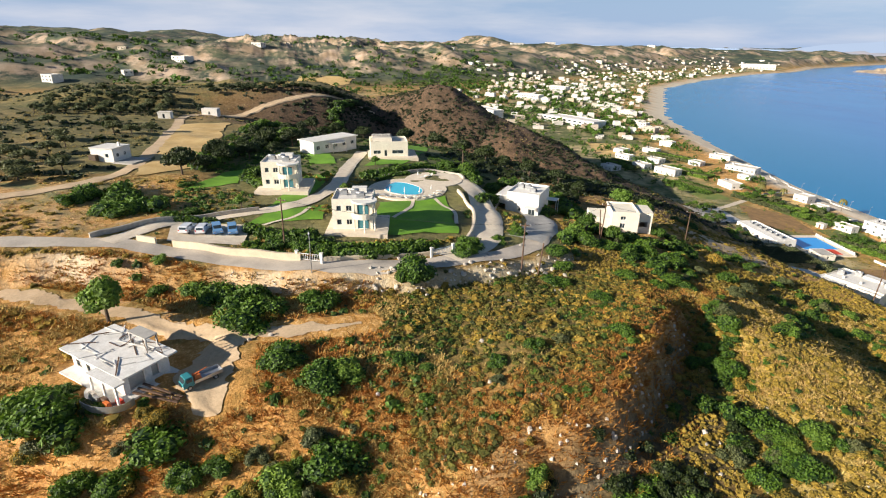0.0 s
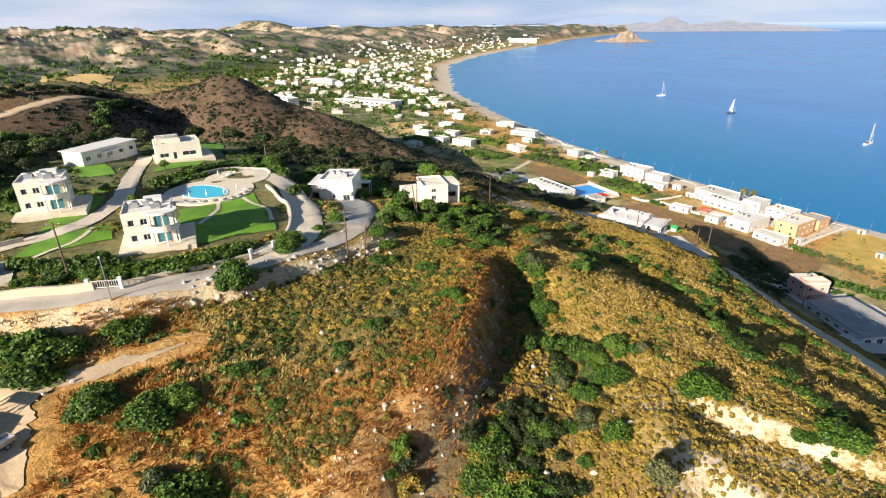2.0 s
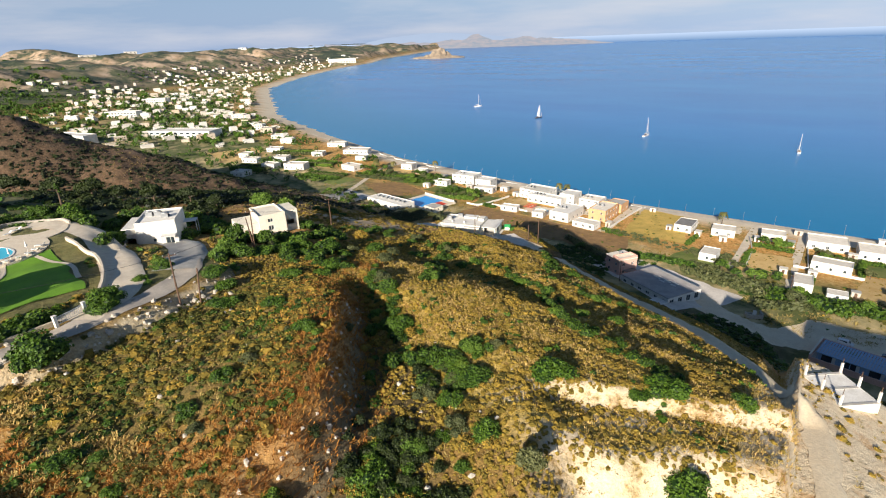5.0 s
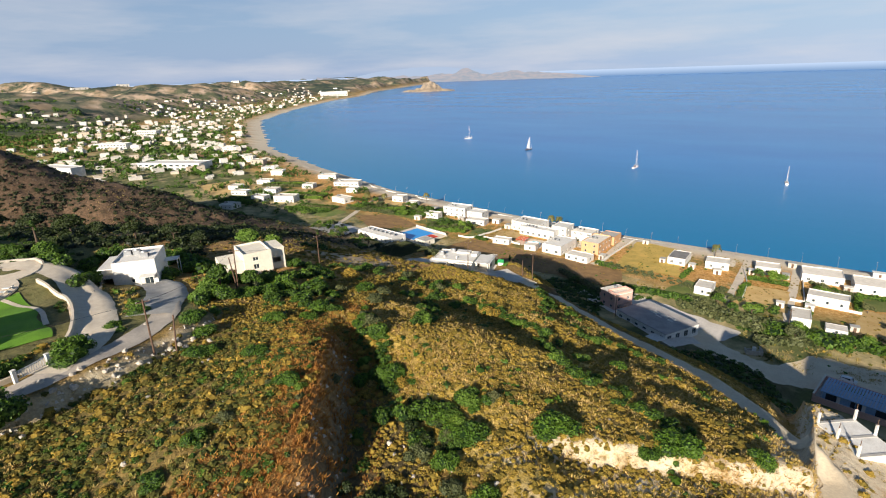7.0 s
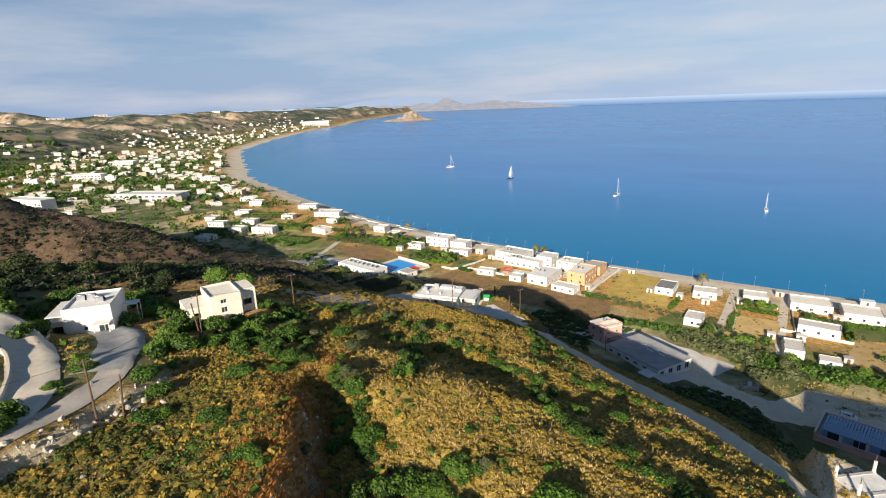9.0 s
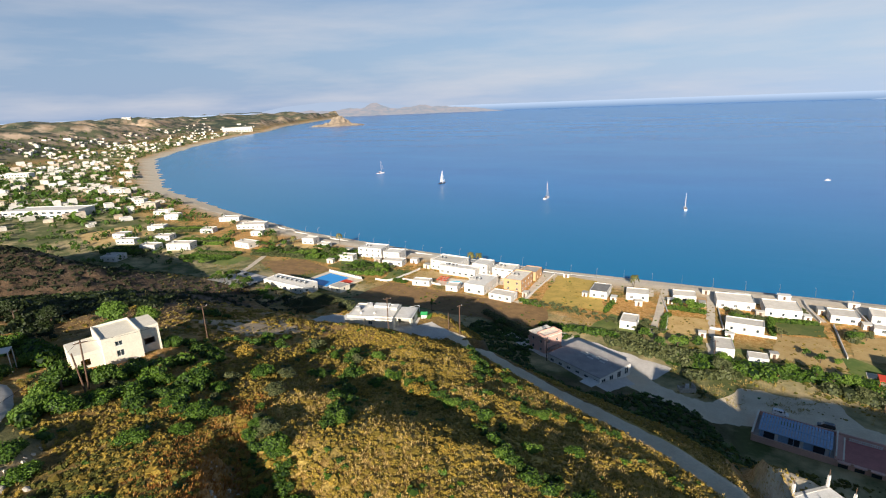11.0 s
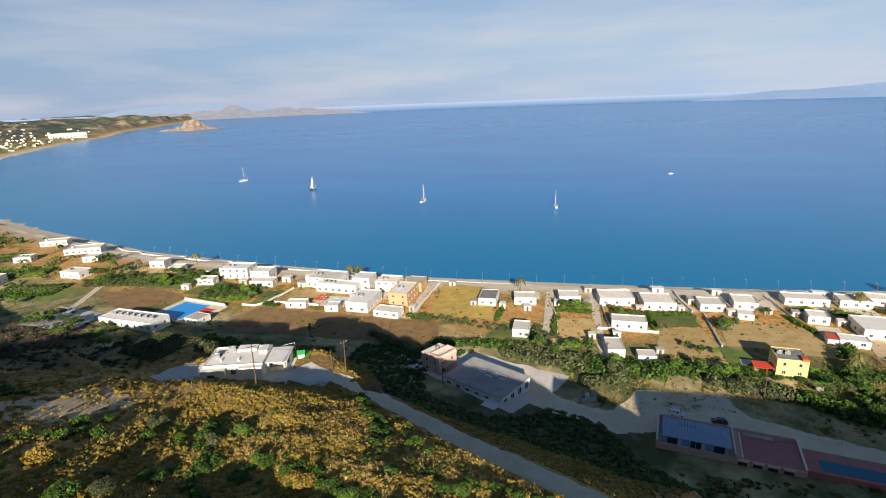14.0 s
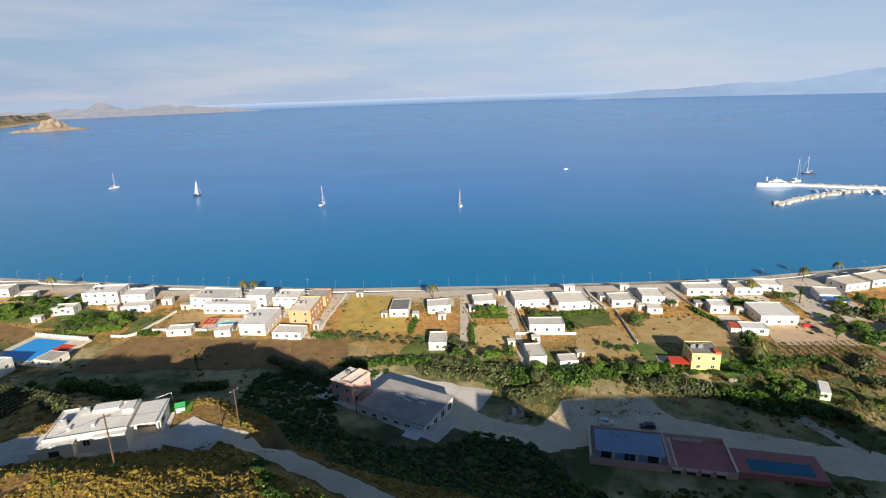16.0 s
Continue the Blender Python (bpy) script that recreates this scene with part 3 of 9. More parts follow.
GLASS = plain_material("dark_window_glass", (0.035, 0.05, 0.06), 0.06)
PANEL = plain_material("solar_panel", (0.02, 0.025, 0.06), 0.12)
BLUE_DOOR = plain_material("teal_glazed_door", (0.06, 0.20, 0.24), 0.15)
FRAME = plain_material("white_window_frame", (0.72, 0.71, 0.68), 0.5)
CAR_WHITE = plain_material("white_car_paint", (0.75, 0.76, 0.78), 0.25, 0, 1)
CAR_BLUE = plain_material("pale_blue_car_paint", (0.16, 0.34, 0.60), 0.25, 0, 1)
CAR_BLACK = plain_material("black_car_paint", (0.02, 0.02, 0.025), 0.2, 0, 1)
CAR_RED = plain_material("red_car_paint", (0.55, 0.03, 0.02), 0.25, 0, 1)
CAB_TEAL = plain_material("teal_truck_paint", (0.04, 0.24, 0.27), 0.4)
LOAD_ORANGE = plain_material("orange_plastic", (0.75, 0.20, 0.05), 0.5)
GELCOAT = plain_material("white_gelcoat", (0.80, 0.80, 0.78), 0.25)
HULL_DARK = plain_material("dark_hull_paint", (0.05, 0.06, 0.09), 0.3)
SAIL = plain_material("white_sailcloth", (0.75, 0.74, 0.72), 0.8)
RED_CLOTH = plain_material("red_awning_cloth", (0.70, 0.07, 0.03), 0.8)
BLUE_CLOTH = plain_material("blue_tarpaulin", (0.05, 0.16, 0.42), 0.6)
TYRE_RIM = plain_material("grey_rim", (0.4, 0.4, 0.42), 0.4, 0.7)


def pool_material():
    m = Mat("pool_water", 0.05)
    m.colour(m.mix((0.04, 0.52, 0.74), (0.08, 0.62, 0.82), m.noise(1.4, 3)))
    m.bump(m.noise(0.8, 3), 0.03, 0.6)
    return m.m


POOL = pool_material()


def leaf_material(name, dark, light, rough=0.6):
    """Foliage: the attribute tone runs from one colour to the other, with a little light through the leaf."""
    m = Mat(name, rough)
    c = m.mix(dark, light, m.attr("tone"))
    info = m.n.new("ShaderNodeObjectInfo").outputs["Random"]
    c = m.mix(c, m.mix((0.78, 0.82, 0.8), (1.2, 1.12, 1.1), info), 1.0, "MULTIPLY")
    m.colour(c)
    through_leaf = m.n.new("ShaderNodeBsdfTranslucent")
    m.l.new(c, through_leaf.inputs["Color"])
    blend = m.n.new("ShaderNodeMixShader")
    blend.inputs["Fac"].default_value = 0.22
    out = m.n["Material Output"]
    m.l.new(m.b.outputs["BSDF"], blend.inputs[1])
    m.l.new(through_leaf.outputs["BSDF"], blend.inputs[2])
    m.l.new(blend.outputs["Shader"], out.inputs["Surface"])
    return m.m


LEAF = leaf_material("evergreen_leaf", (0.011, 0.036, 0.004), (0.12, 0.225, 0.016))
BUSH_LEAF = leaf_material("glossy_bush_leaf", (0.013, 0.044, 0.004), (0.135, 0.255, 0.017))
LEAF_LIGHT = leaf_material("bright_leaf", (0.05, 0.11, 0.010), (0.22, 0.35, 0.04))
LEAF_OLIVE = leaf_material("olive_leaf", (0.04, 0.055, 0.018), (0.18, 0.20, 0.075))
PALM_LEAF = leaf_material("palm_leaf", (0.08, 0.09, 0.02), (0.26, 0.24, 0.07))
# a darker copy of LEAF, shade of gully and ridge put into it
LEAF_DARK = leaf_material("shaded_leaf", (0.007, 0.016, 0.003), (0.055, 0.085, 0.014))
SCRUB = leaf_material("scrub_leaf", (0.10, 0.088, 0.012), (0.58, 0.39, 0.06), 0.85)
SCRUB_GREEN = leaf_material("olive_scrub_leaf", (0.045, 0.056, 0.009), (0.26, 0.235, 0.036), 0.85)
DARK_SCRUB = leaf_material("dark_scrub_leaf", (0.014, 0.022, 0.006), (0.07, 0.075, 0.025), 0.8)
STRAW = leaf_material("dry_grass", (0.34, 0.23, 0.06), (0.60, 0.45, 0.16), 0.9)
RUST_GRASS = leaf_material("rust_grass", (0.30, 0.11, 0.02), (0.66, 0.34, 0.07), 0.9)


# ---- roads, fields, lawns: thin sheets laid over the ground ----
def spline(points, step):
    """Points along a smooth line through the given ones."""
    p = [Vector((*q[:2], 0)) for q in points]
    p = [p[0] * 2 - p[1]] + p + [p[-1] * 2 - p[-2]]
    out = []
    for k in range(1, len(p) - 2):
        n = max(1, int((p[k + 1] - p[k]).length / step))
        for i in range(n):
            t = i / n
            a, b, c, d = p[k - 1 : k + 3]
            out.append(0.5 * ((2 * b) + (c - a) * t + (2 * a - 5 * b + 4 * c - d) * t * t + (3 * b - a - 3 * c + d) * t**3))
    return out + [p[-2]]


def ribbon(name, points, width, material, label, category, lift=0.12, kind="structure", step=1.0, ragged=0.25, taper=0):
    """A road along a line, six strips wide, with uneven edges; taper: points over which its end runs out."""
    line = spline(points, step)
    xs, ys = [], []
    for k, p in enumerate(line):
        ahead = (line[min(k + 1, len(line) - 1)] - line[max(k - 1, 0)]).normalized()
        side = Vector((-ahead.y, ahead.x, 0))
        for j in range(-3, 4):
            w = width / 2 * j / 3 * (min(1.0, (len(line) - k) / taper) if taper else 1.0)
            if abs(j) == 3:
                w += (ragged * noise.noise((p.x * 0.4, p.y * 0.4, j)) + 0.6 * ragged * noise.noise((p.x * 1.7, p.y * 1.7, j))) * (1 if j > 0 else -1)
            q = p + side * w
            xs.append(q.x), ys.append(q.y)
    zs = ground_z(np.array(xs), np.array(ys)) + lift
    n = len(line)
    zs = zs.reshape(n, 7)
    zs[:, 1:6] = np.maximum(zs[:, 1:6], zs.mean(1, keepdims=True))
    zs = zs.ravel()
    faces = [(7 * k + j, 7 * k + 7 + j, 7 * k + 8 + j, 7 * k + 1 + j) for k in range(n - 1) for j in range(6)]
    faces = [f[::-1] for f in faces]
    return tagged(raw_mesh(name, list(zip(xs, ys, zs.tolist())), faces, material, True), label, category, kind=kind)


def sheet(name, corners, material, label, category, lift=0.1, cell=2.0, kind="structure", level=None, wobble=0.0):
    """A four-cornered field or lawn laid over the ground, or level at a height."""
    a, b, c, d = (Vector((*p, 0)) for p in corners)
    n = max(2, int((b - a).length / cell))
    m = max(2, int((d - a).length / cell))
    u, v = np.meshgrid(np.linspace(0, 1, n + 1), np.linspace(0, 1, m + 1))
    xy = [sum(np.multiply.outer(w, np.array(p[:2])) for w, p in (((1 - u) * (1 - v), a), (u * (1 - v), b), (u * v, c), ((1 - u) * v, d)))][0]
    x, y = xy[..., 0].ravel(), xy[..., 1].ravel()
    if wobble:
        x, y = x + wobble * value_noise(x / 4, y / 4, 3), y + wobble * value_noise(x / 4, y / 4, 4)
    z = ground_z(x, y) + lift if level is None else 0 * x + level
    i = np.arange(m * (n + 1)).reshape(m, n + 1)[:, :-1].ravel()
    faces = np.stack([i, i + 1, i + n + 2, i + n + 1], 1)
    first = (b - a).cross(d - a).z > 0
    faces = faces if first else faces[:, ::-1]
    return tagged(raw_mesh(name, np.stack([x, y, z], 1).tolist(), faces.tolist(), material, True), label, category, kind=kind)


MAIN_ROAD = [(-73, -135), (-70.8, -112), (-69, -98), (-67.6, -89), (-66.4, -83), (-63, -76), (-58.5, -66), (-53.6, -54), (-52.2, -40), (-53.5, -26), (-57, -16), (-64, -8.5), (-78, -1.5), (-88, 2)]
SPUR = [(-67, -85), (-77, -77), (-81, -66), (-83, -59.5), (-88, -52.5), (-100, -46), (-118, -41), (-143, -34)]
LOW_TRACK = [(-66, -122), (-59, -98), (-55, -89), (-51, -80.5), (-46, -73), (-42, -65), (-40, -56), (-39.5, -47)]
SITE_TRACK = [(-41.5, -65), (-38, -65), (-34.5, -65.3), (-31.6, -65)]
FAR_TRACK = [(-92, -118), (-97, -109), (-103, -101), (-116, -94.5), (-144, -94), (-201, -98), (-240, -100), (-262, -74), (-280, -42), (-300, -8)]
DRIVE = [(-54.5, -31), (-61, -22.5), (-72, -17), (-88, -12.5), (-99, -12), (-109, -15)]
SEA_TRACK = [(-47, 86.5), (-43, 85), (-36, 81.5), (-20, 72.3), (-10, 65.2), (3, 56), (14, 47.3), (22, 40), (28, 34), (32.5, 26), (34.5, 8), (35.2, -2)]
SHORE_ROAD = [(-2, 138), (6, 128), (14, 123), (24, 120.5), (34, 122.5), (48, 125), (62, 121.5), (85, 112), (104, 105), (140, 92)]
BEACH_ROAD = [(-420, 332), (-300, 286), (-230, 262), (-150, 249), (-60, 238), (30, 234), (100, 233), (150, 234), (235, 244), (420, 280)]
ribbon("road", MAIN_ROAD, 4.0, HILL_ROAD, "pale concrete hillside road with worn edges", "road")
ribbon("road", SPUR, 3.6, PAVING, "sandy paved lane between lawns of the villas", "road", 0.16)
ribbon("road", LOW_TRACK, 2.9, DIRT, "rutted dirt track below the bank", "track", 0.08, ragged=1.0, step=0.6, taper=14)
ribbon("road", SITE_TRACK, 3.2, DIRT, "trodden earth path beside the building site", "track", 0.06, ragged=1.5, step=0.6)
ribbon("paved_yard", [(-41, -62.5), (-38, -64.8), (-35, -66.2), (-32, -66.4), (-29.0, -65.4), (-27.5, -64.4)], 5.2, DIRT, "trodden pale earth where a truck stands", "yard", 0.09, ragged=1.3, step=0.5, taper=7)
ribbon("road", FAR_TRACK, 3.6, DIRT, "pale dirt track climbing past fields", "track", 0.15, ragged=0.6)
ribbon("road", DRIVE, 6.5, PAVING, "wide sandstone drive up to the pool", "drive", 0.15)
ribbon("road", [(-62, -13), (-70, -6), (-80, -1), (-90, 1)], 7.0, CONCRETE, "grey concrete forecourt of a villa", "drive", 0.2)
ribbon("road", SEA_TRACK, 3.8, SAND_TRACK, "stony sandy track cut into the seaward slope", "track", 0.1, ragged=0.6)
ribbon("road", SHORE_ROAD, 12.0, SAND_TRACK, "broad pale gravel road at the foot of the hill", "road", 0.1, ragged=1.2)
ribbon("road", BEACH_ROAD, 5.5, ROAD, "pale road along the beach", "road", 0.08)
sheet("paved_yard", [(22, 121), (35, 139), (60, 139), (66, 121)], SAND_TRACK, "open pale gravel ground beside the road", "yard", 0.06, 1.5, wobble=1.2)
sheet("paved_yard", [(-56, 82.8), (-50.3, 90.2), (-41.5, 85.4), (-43, 79.2)], GRAVEL, "pale concrete apron beside a low house", "drive", 0.16, 1.0, wobble=0.3)
sheet("paved_yard", [(-83, 76), (-74, 78), (-75, 86), (-84, 85)], GRAVEL, "pale concrete yard behind a low house", "yard", 0.16, 1.0, wobble=0.3)
for lane in ([(9, 236), (8, 210), (7, 185), (5, 172)], [(29, 236), (28, 205), (27, 175), (28, 158)], [(66, 234), (66, 222), (69, 208)], [(-50, 238), (-52, 215), (-52, 195), (-56, 186)],
             [(-240, 262), (-240, 241), (-227, 206), (-215, 178)], [(106, 103), (98, 125), (90, 148)], [(150, 236), (151, 215), (158, 190), (175, 176)]):
    ribbon("road", lane, 3.4, ROAD, "narrow sandy lane between plots", "lane", 0.07)
sheet("paved_yard", [(-206, 146), (-182, 146), (-188, 172), (-224, 182)], GRAVEL, "pale gravel yard at the road's end", "yard", 0.3)
sheet("paved_yard", [(-51, 151), (-3, 116), (14, 145), (-26, 162)], GRAVEL, "pale gravel yard round the pink house", "yard", 0.14, wobble=1.0)
sheet("paved_yard", [(118, 170), (170, 165), (176, 196), (126, 190)], DIRT, "bare sandy parking ground", "yard", 0.12, wobble=1.0)
sheet("paved_yard", [(146, 186), (172, 190), (176, 236), (152, 232)], ROAD, "pale paved square by the beach", "yard", 0.13)
sheet("field", [(-94, 44), (-73, 43), (-66, 55), (-78, 60)], DIRT, "bare sandy building plot behind a villa", "plot", 0.12, 1.0, wobble=1.2)
sheet("field", [(-112, -91), (-208, -96), (-214, -80), (-119, -79)], STRAW_FIELD, "mown straw-coloured field on the hill", "field", 0.2, wobble=1.5)
sheet("field", [(-44, 192), (-14, 190), (-24, 231), (-45, 234)], GOLD_FIELD, "field of tall golden grass by the beach", "field", 0.2, wobble=0.8)
sheet("field", [(-132, 166), (-36, 163), (-38, 186), (-126, 193)], BROWN_FIELD, "bare brown field at the foot of the hill", "field", 0.12, wobble=1.5)
sheet("field", [(8, 172), (27, 172), (27, 196), (9, 196)], STRAW_FIELD, "dry sandy plot between gardens", "field", 0.12, wobble=0.8)
sheet("field", [(46, 158), (68, 156), (68, 190), (50, 188)], STRAW_FIELD, "golden bare plot with dry grass", "field", 0.12, wobble=0.8)
sheet("field", [(72, 176), (108, 168), (112, 192), (76, 200)], STRAW_FIELD, "dry grey grass plot", "field", 0.11, wobble=0.8)
sheet("field", [(-118, 200), (-99, 200), (-101, 219), (-120, 218)], STRAW_FIELD, "sandy empty plot beside a hotel", "field", 0.12)
sheet("field", [(114, 146), (150, 148), (148, 172), (118, 172)], BROWN_FIELD, "tilled vegetable field with furrows", "field", 0.11)
sheet("field", [(-186, 178), (-168, 200), (-200, 214), (-222, 200)], BROWN_FIELD, "dry brown field beside the yard", "field", 0.12, wobble=1.0)
sheet("field", [(-236, 224), (-200, 226), (-205, 246), (-240, 248)], STRAW_FIELD, "golden dry field near the beach", "field", 0.12, wobble=1.0)
sheet("field", [(-420, 210), (-370, 190), (-360, 230), (-410, 250)], STRAW_FIELD, "yellow field by the village", "field", 0.14, wobble=2)
sheet("field", [(-900, 10), (-1010, 60), (-1040, -40), (-900, -60)], STRAW_FIELD, "wide golden field below the hills", "field", 0.6, 6, wobble=4)
sheet("lawn", [(-67, -42), (-66, -25), (-90, -20.5), (-87, -37)], LAWN, "mown bright green lawn beside the pool", "lawn", 0.14, 1.0, wobble=0.8)
sheet("lawn", [(-83.3, -61.5), (-86.0, -54.5), (-112, -45.0), (-111, -50)], LAWN, "green lawn below an upper villa", "lawn", 0.13, 1.0, wobble=0.5)
sheet("lawn", [(-74.5, -63.5), (-76.5, -50), (-86.5, -48.2), (-80.5, -61)], LAWN, "small green lawn with a path", "lawn", 0.13, 1.0, wobble=0.5)
sheet("lawn", [(-100, -78.5), (-104, -68), (-120, -65.5), (-115, -72)], LAWN, "green lawn behind an upper villa", "lawn", 0.13, 1.0, wobble=0.5)
sheet("lawn", [(-122, -36.5), (-124, -24), (-143, -13.5), (-140, -26)], LAWN, "green lawn before the villa with panels", "lawn", 0.13, 1.0, wobble=0.5)
sheet("lawn", [(-148, -21), (-145, -12.5), (-176, -4), (-178, -15)], LAWN, "green lawn beside the villa with panels", "lawn", 0.13, 1.0, wobble=0.5)
sheet("lawn", [(-125, -51), (-122.5, -43.5), (-140, -44), (-143, -51)], LAWN, "green lawn below the long villa", "lawn", 0.13, 1.0, wobble=0.5)
sheet("lawn", [(90, 150), (104, 150), (103, 160), (92, 162)], LAWN, "small lawn beside the yellow house", "lawn", 0.1, 1.5)
sheet("lawn", [(36, 196), (48, 195), (49, 207), (36, 208)], GREEN_FIELD, "green garden plot between white houses", "lawn", 0.1, 1.5)
sheet("lawn", [(-59.5, 92), (-51.5, 91.5), (-53, 98), (-61, 98)], LAWN, "green playing lawn behind the low house", "lawn", 0.3, 1.5)
for corners in ([(-20, 164), (2, 168), (4, 186), (-12, 188)], [(28, 158), (46, 157), (46, 168), (29, 170)], [(68, 160), (82, 166), (72, 176), (68, 174)], [(96, 132), (126, 134), (112, 146), (90, 146)], [(-132, 196), (-122, 196), (-124, 216), (-136, 214)], [(-176, 206), (-140, 200), (-136, 216), (-170, 230)],
                [(-214, 214), (-180, 212), (-178, 238), (-212, 242)], [(-270, 190), (-236, 186), (-232, 204), (-268, 212)], [(150, 140), (190, 140), (186, 166), (152, 166)], [(52, 190), (68, 192), (68, 204), (52, 204)]):
    sheet("garden", corners, GREEN_FIELD, "green overgrown garden plot on the plain", "garden", 0.1, 2.0, wobble=1.0)
for x, y, w, d, a in ((-2, 221, 12, 10, 4), (17, 224, 11, 9, 3), (40, 226, 17, 8, 2), (56, 224, 14, 8, 2), (77, 222, 12, 9, 0), (91, 226, 12, 8, -4), (118, 213, 18, 9, -5), (100, 219, 8, 12, -5), (-100, 236, 26, 6, -4), (-72, 214, 10, 9, -5), (-20, 222, 9, 8, 0), (135, 211, 12, 12, -5), (114, 192, 8, 10, -8), (40, 199, 14, 5, -4)):
    c, k = math.cos(radians(a)), math.sin(radians(a))
    sheet("patio", [(x + c * u * w - k * v * d, y + k * u * w + c * v * d) for u, v in ((-0.5, -0.5), (0.5, -0.5), (0.5, 0.5), (-0.5, 0.5))], PAVING, "pale paved patio of a beach house", "patio", 0.11, 3.0)


# ---- houses ----
SIDES = (((-1, -1), (1, 0), 0), ((1, -1), (0, 1), 1), ((1, 1), (-1, 0), 0), ((-1, 1), (0, -1), 1))


def walls(w, d, z0, z1, openings, reveal=0.22):
    """The shell of a house: four walls with openings (side, from, to, sill, head) whose reveals go in."""
    bm = bmesh.new()
    for side, ((sx, sy), (ux, uy), axis) in enumerate(SIDES):
        long = d if axis else w
        ox, oy = sx * w / 2, sy * d / 2
        mine = [o[1:] for o in openings if o[0] == side]
        us = sorted({0, long, *(v for o in mine for v in o[:2])})
        zs = sorted({z0, z1, *(v for o in mine for v in o[2:])})
        inx, iny = -uy * reveal, ux * reveal
        verts = {}

        def at(u, z, deep=0):
            key = (round(u, 4), round(z, 4), deep)
            if key not in verts:
                verts[key] = bm.verts.new((ox + ux * u + inx * deep, oy + uy * u + iny * deep, z))
            return verts[key]

        for a, b in zip(us, us[1:]):
            for lo, hi in zip(zs, zs[1:]):
                if not any(o[0] <= a and b <= o[1] and o[2] <= lo and hi <= o[3] for o in mine):
                    bm.faces.new([at(a, lo), at(b, lo), at(b, hi), at(a, hi)])
        for a, b, lo, hi in mine:
            ring = [(a, lo), (b, lo), (b, hi), (a, hi)]
            for (p, q), (r, s) in zip(ring, ring[1:] + ring[:1]):
                try:
                    bm.faces.new([at(p, q), at(p, q, 1), at(r, s, 1), at(r, s)])
                except ValueError:
                    pass
    return bm


def fill_opening(house, w, d, opening, kind="window", frame=FRAME, pane=GLASS, plain=False):
    """A window or door set into an opening: a frame with a bar, and the pane behind it."""
    side, a, b, lo, hi = opening
    (sx, sy), (ux, uy), axis = SIDES[side]
    turn = math.atan2(uy, ux)
    m = Matrix.Translation((sx * w / 2 + ux * (a + b) / 2, sy * d / 2 + uy * (a + b) / 2, (lo + hi) / 2)) @ Matrix.Rotation(turn, 4, "Z")
    x, z, t = (b - a) / 2, (hi - lo) / 2, 0.07
    if plain:
        ob = part(kind, blocks((-x, x, 0.12, 0.2, -z, z)), pane, house)
        ob.matrix_basis = m
        return ob
    bm = bmesh.new()
    rings = [[bm.verts.new((sx_ * (x - k), y_, sz_ * (z - k))) for sx_, sz_ in ((-1, -1), (1, -1), (1, 1), (-1, 1))] for y_, k in ((0.08, 0), (0.08, t), (0.15, t), (0.15, 0))]
    for p, q in zip(rings, rings[1:] + rings[:1]):
        for k in range(4):
            bm.faces.new([p[k], p[(k + 1) % 4], q[(k + 1) % 4], q[k]])
    ob = part(kind, bm, frame, house)
    ob.matrix_basis = m
    part("pane", blocks((-x + t / 2, x - t / 2, 0.16, 0.19, -z + t / 2, z - t / 2)), pane, ob)
    if b - a > 1.1:
        part("mullion", blocks((-t / 2, t / 2, 0.085, 0.145, -z + t, z - t)), frame, ob)
    return ob


def flat_roof(w, d, h, parapet, over=0.0, slab=0.22):
    """A roof slab, set in a low parapet or standing out as eaves."""
    bm = bmesh.new()
    if over:
        box(bm, -w / 2 - over, w / 2 + over, -d / 2 - over, d / 2 + over, h, h + slab)
        return bm
    box(bm, -w / 2 + 0.2, w / 2 - 0.2, -d / 2 + 0.2, d / 2 - 0.2, h - slab, h)
    return bm


def parapet_wall(w, d, h, up, t=0.2):
    return blocks((-w / 2, w / 2, -d / 2, -d / 2 + t, h, h + up), (-w / 2, w / 2, d / 2 - t, d / 2, h, h + up),
                  (-w / 2, -w / 2 + t, -d / 2 + t, d / 2 - t, h, h + up), (w / 2 - t, w / 2, -d / 2 + t, d / 2 - t, h, h + up))


def solar_heater(house, x, y, z, turn=180.0):
    """A rooftop water heater: a tilted collector and a tank on a stand."""
    base = part("water_heater", blocks((-0.8, 0.8, 0.5, 0.9, 0, 0.95)), STEEL, house, "roof water heater stand")
    base.matrix_basis = pose(x, y, z, 0, 0, turn)
    bm = blocks((-0.95, 0.95, -0.95, 0.95, 0, 0.09))
    bmesh.ops.transform(bm, matrix=pose(0, -0.1, 0.5, 40), verts=bm.verts)
    part("collector", bm, PANEL, base, "dark glazed collector")
    part("tank", tube(bmesh.new(), (-0.85, 0.72, 1.15), (0.85, 0.72, 1.15), 0.27, 0.27, 12), STEEL, base, "steel water tank", True)
    return base


def house(name, m, w, d, h, wall, label, openings, category="house", roof=ROOF, parapet=0.45, foot=1.8, heaters=(), group="", over=0.0, doors=(), plain=False):
    """A flat-roofed house whose front looks along its own -y."""
    top = thing(name, m, label, category, group)
    part("wall", walls(w, d, -foot, h, list(openings) + list(doors)), wall, top)
    part("roof", flat_roof(w, d, h, parapet, over), roof, top)
    if parapet and not over:
        part("parapet", parapet_wall(w, d, h, parapet), wall, top)
    for o in openings:
        fill_opening(top, w, d, o, plain=plain)
    for o in doors:
        fill_opening(top, w, d, o, "door", FRAME, BLUE_DOOR)
    for x, y in heaters:
        solar_heater(top, x, y, h + 0.02)
    return top


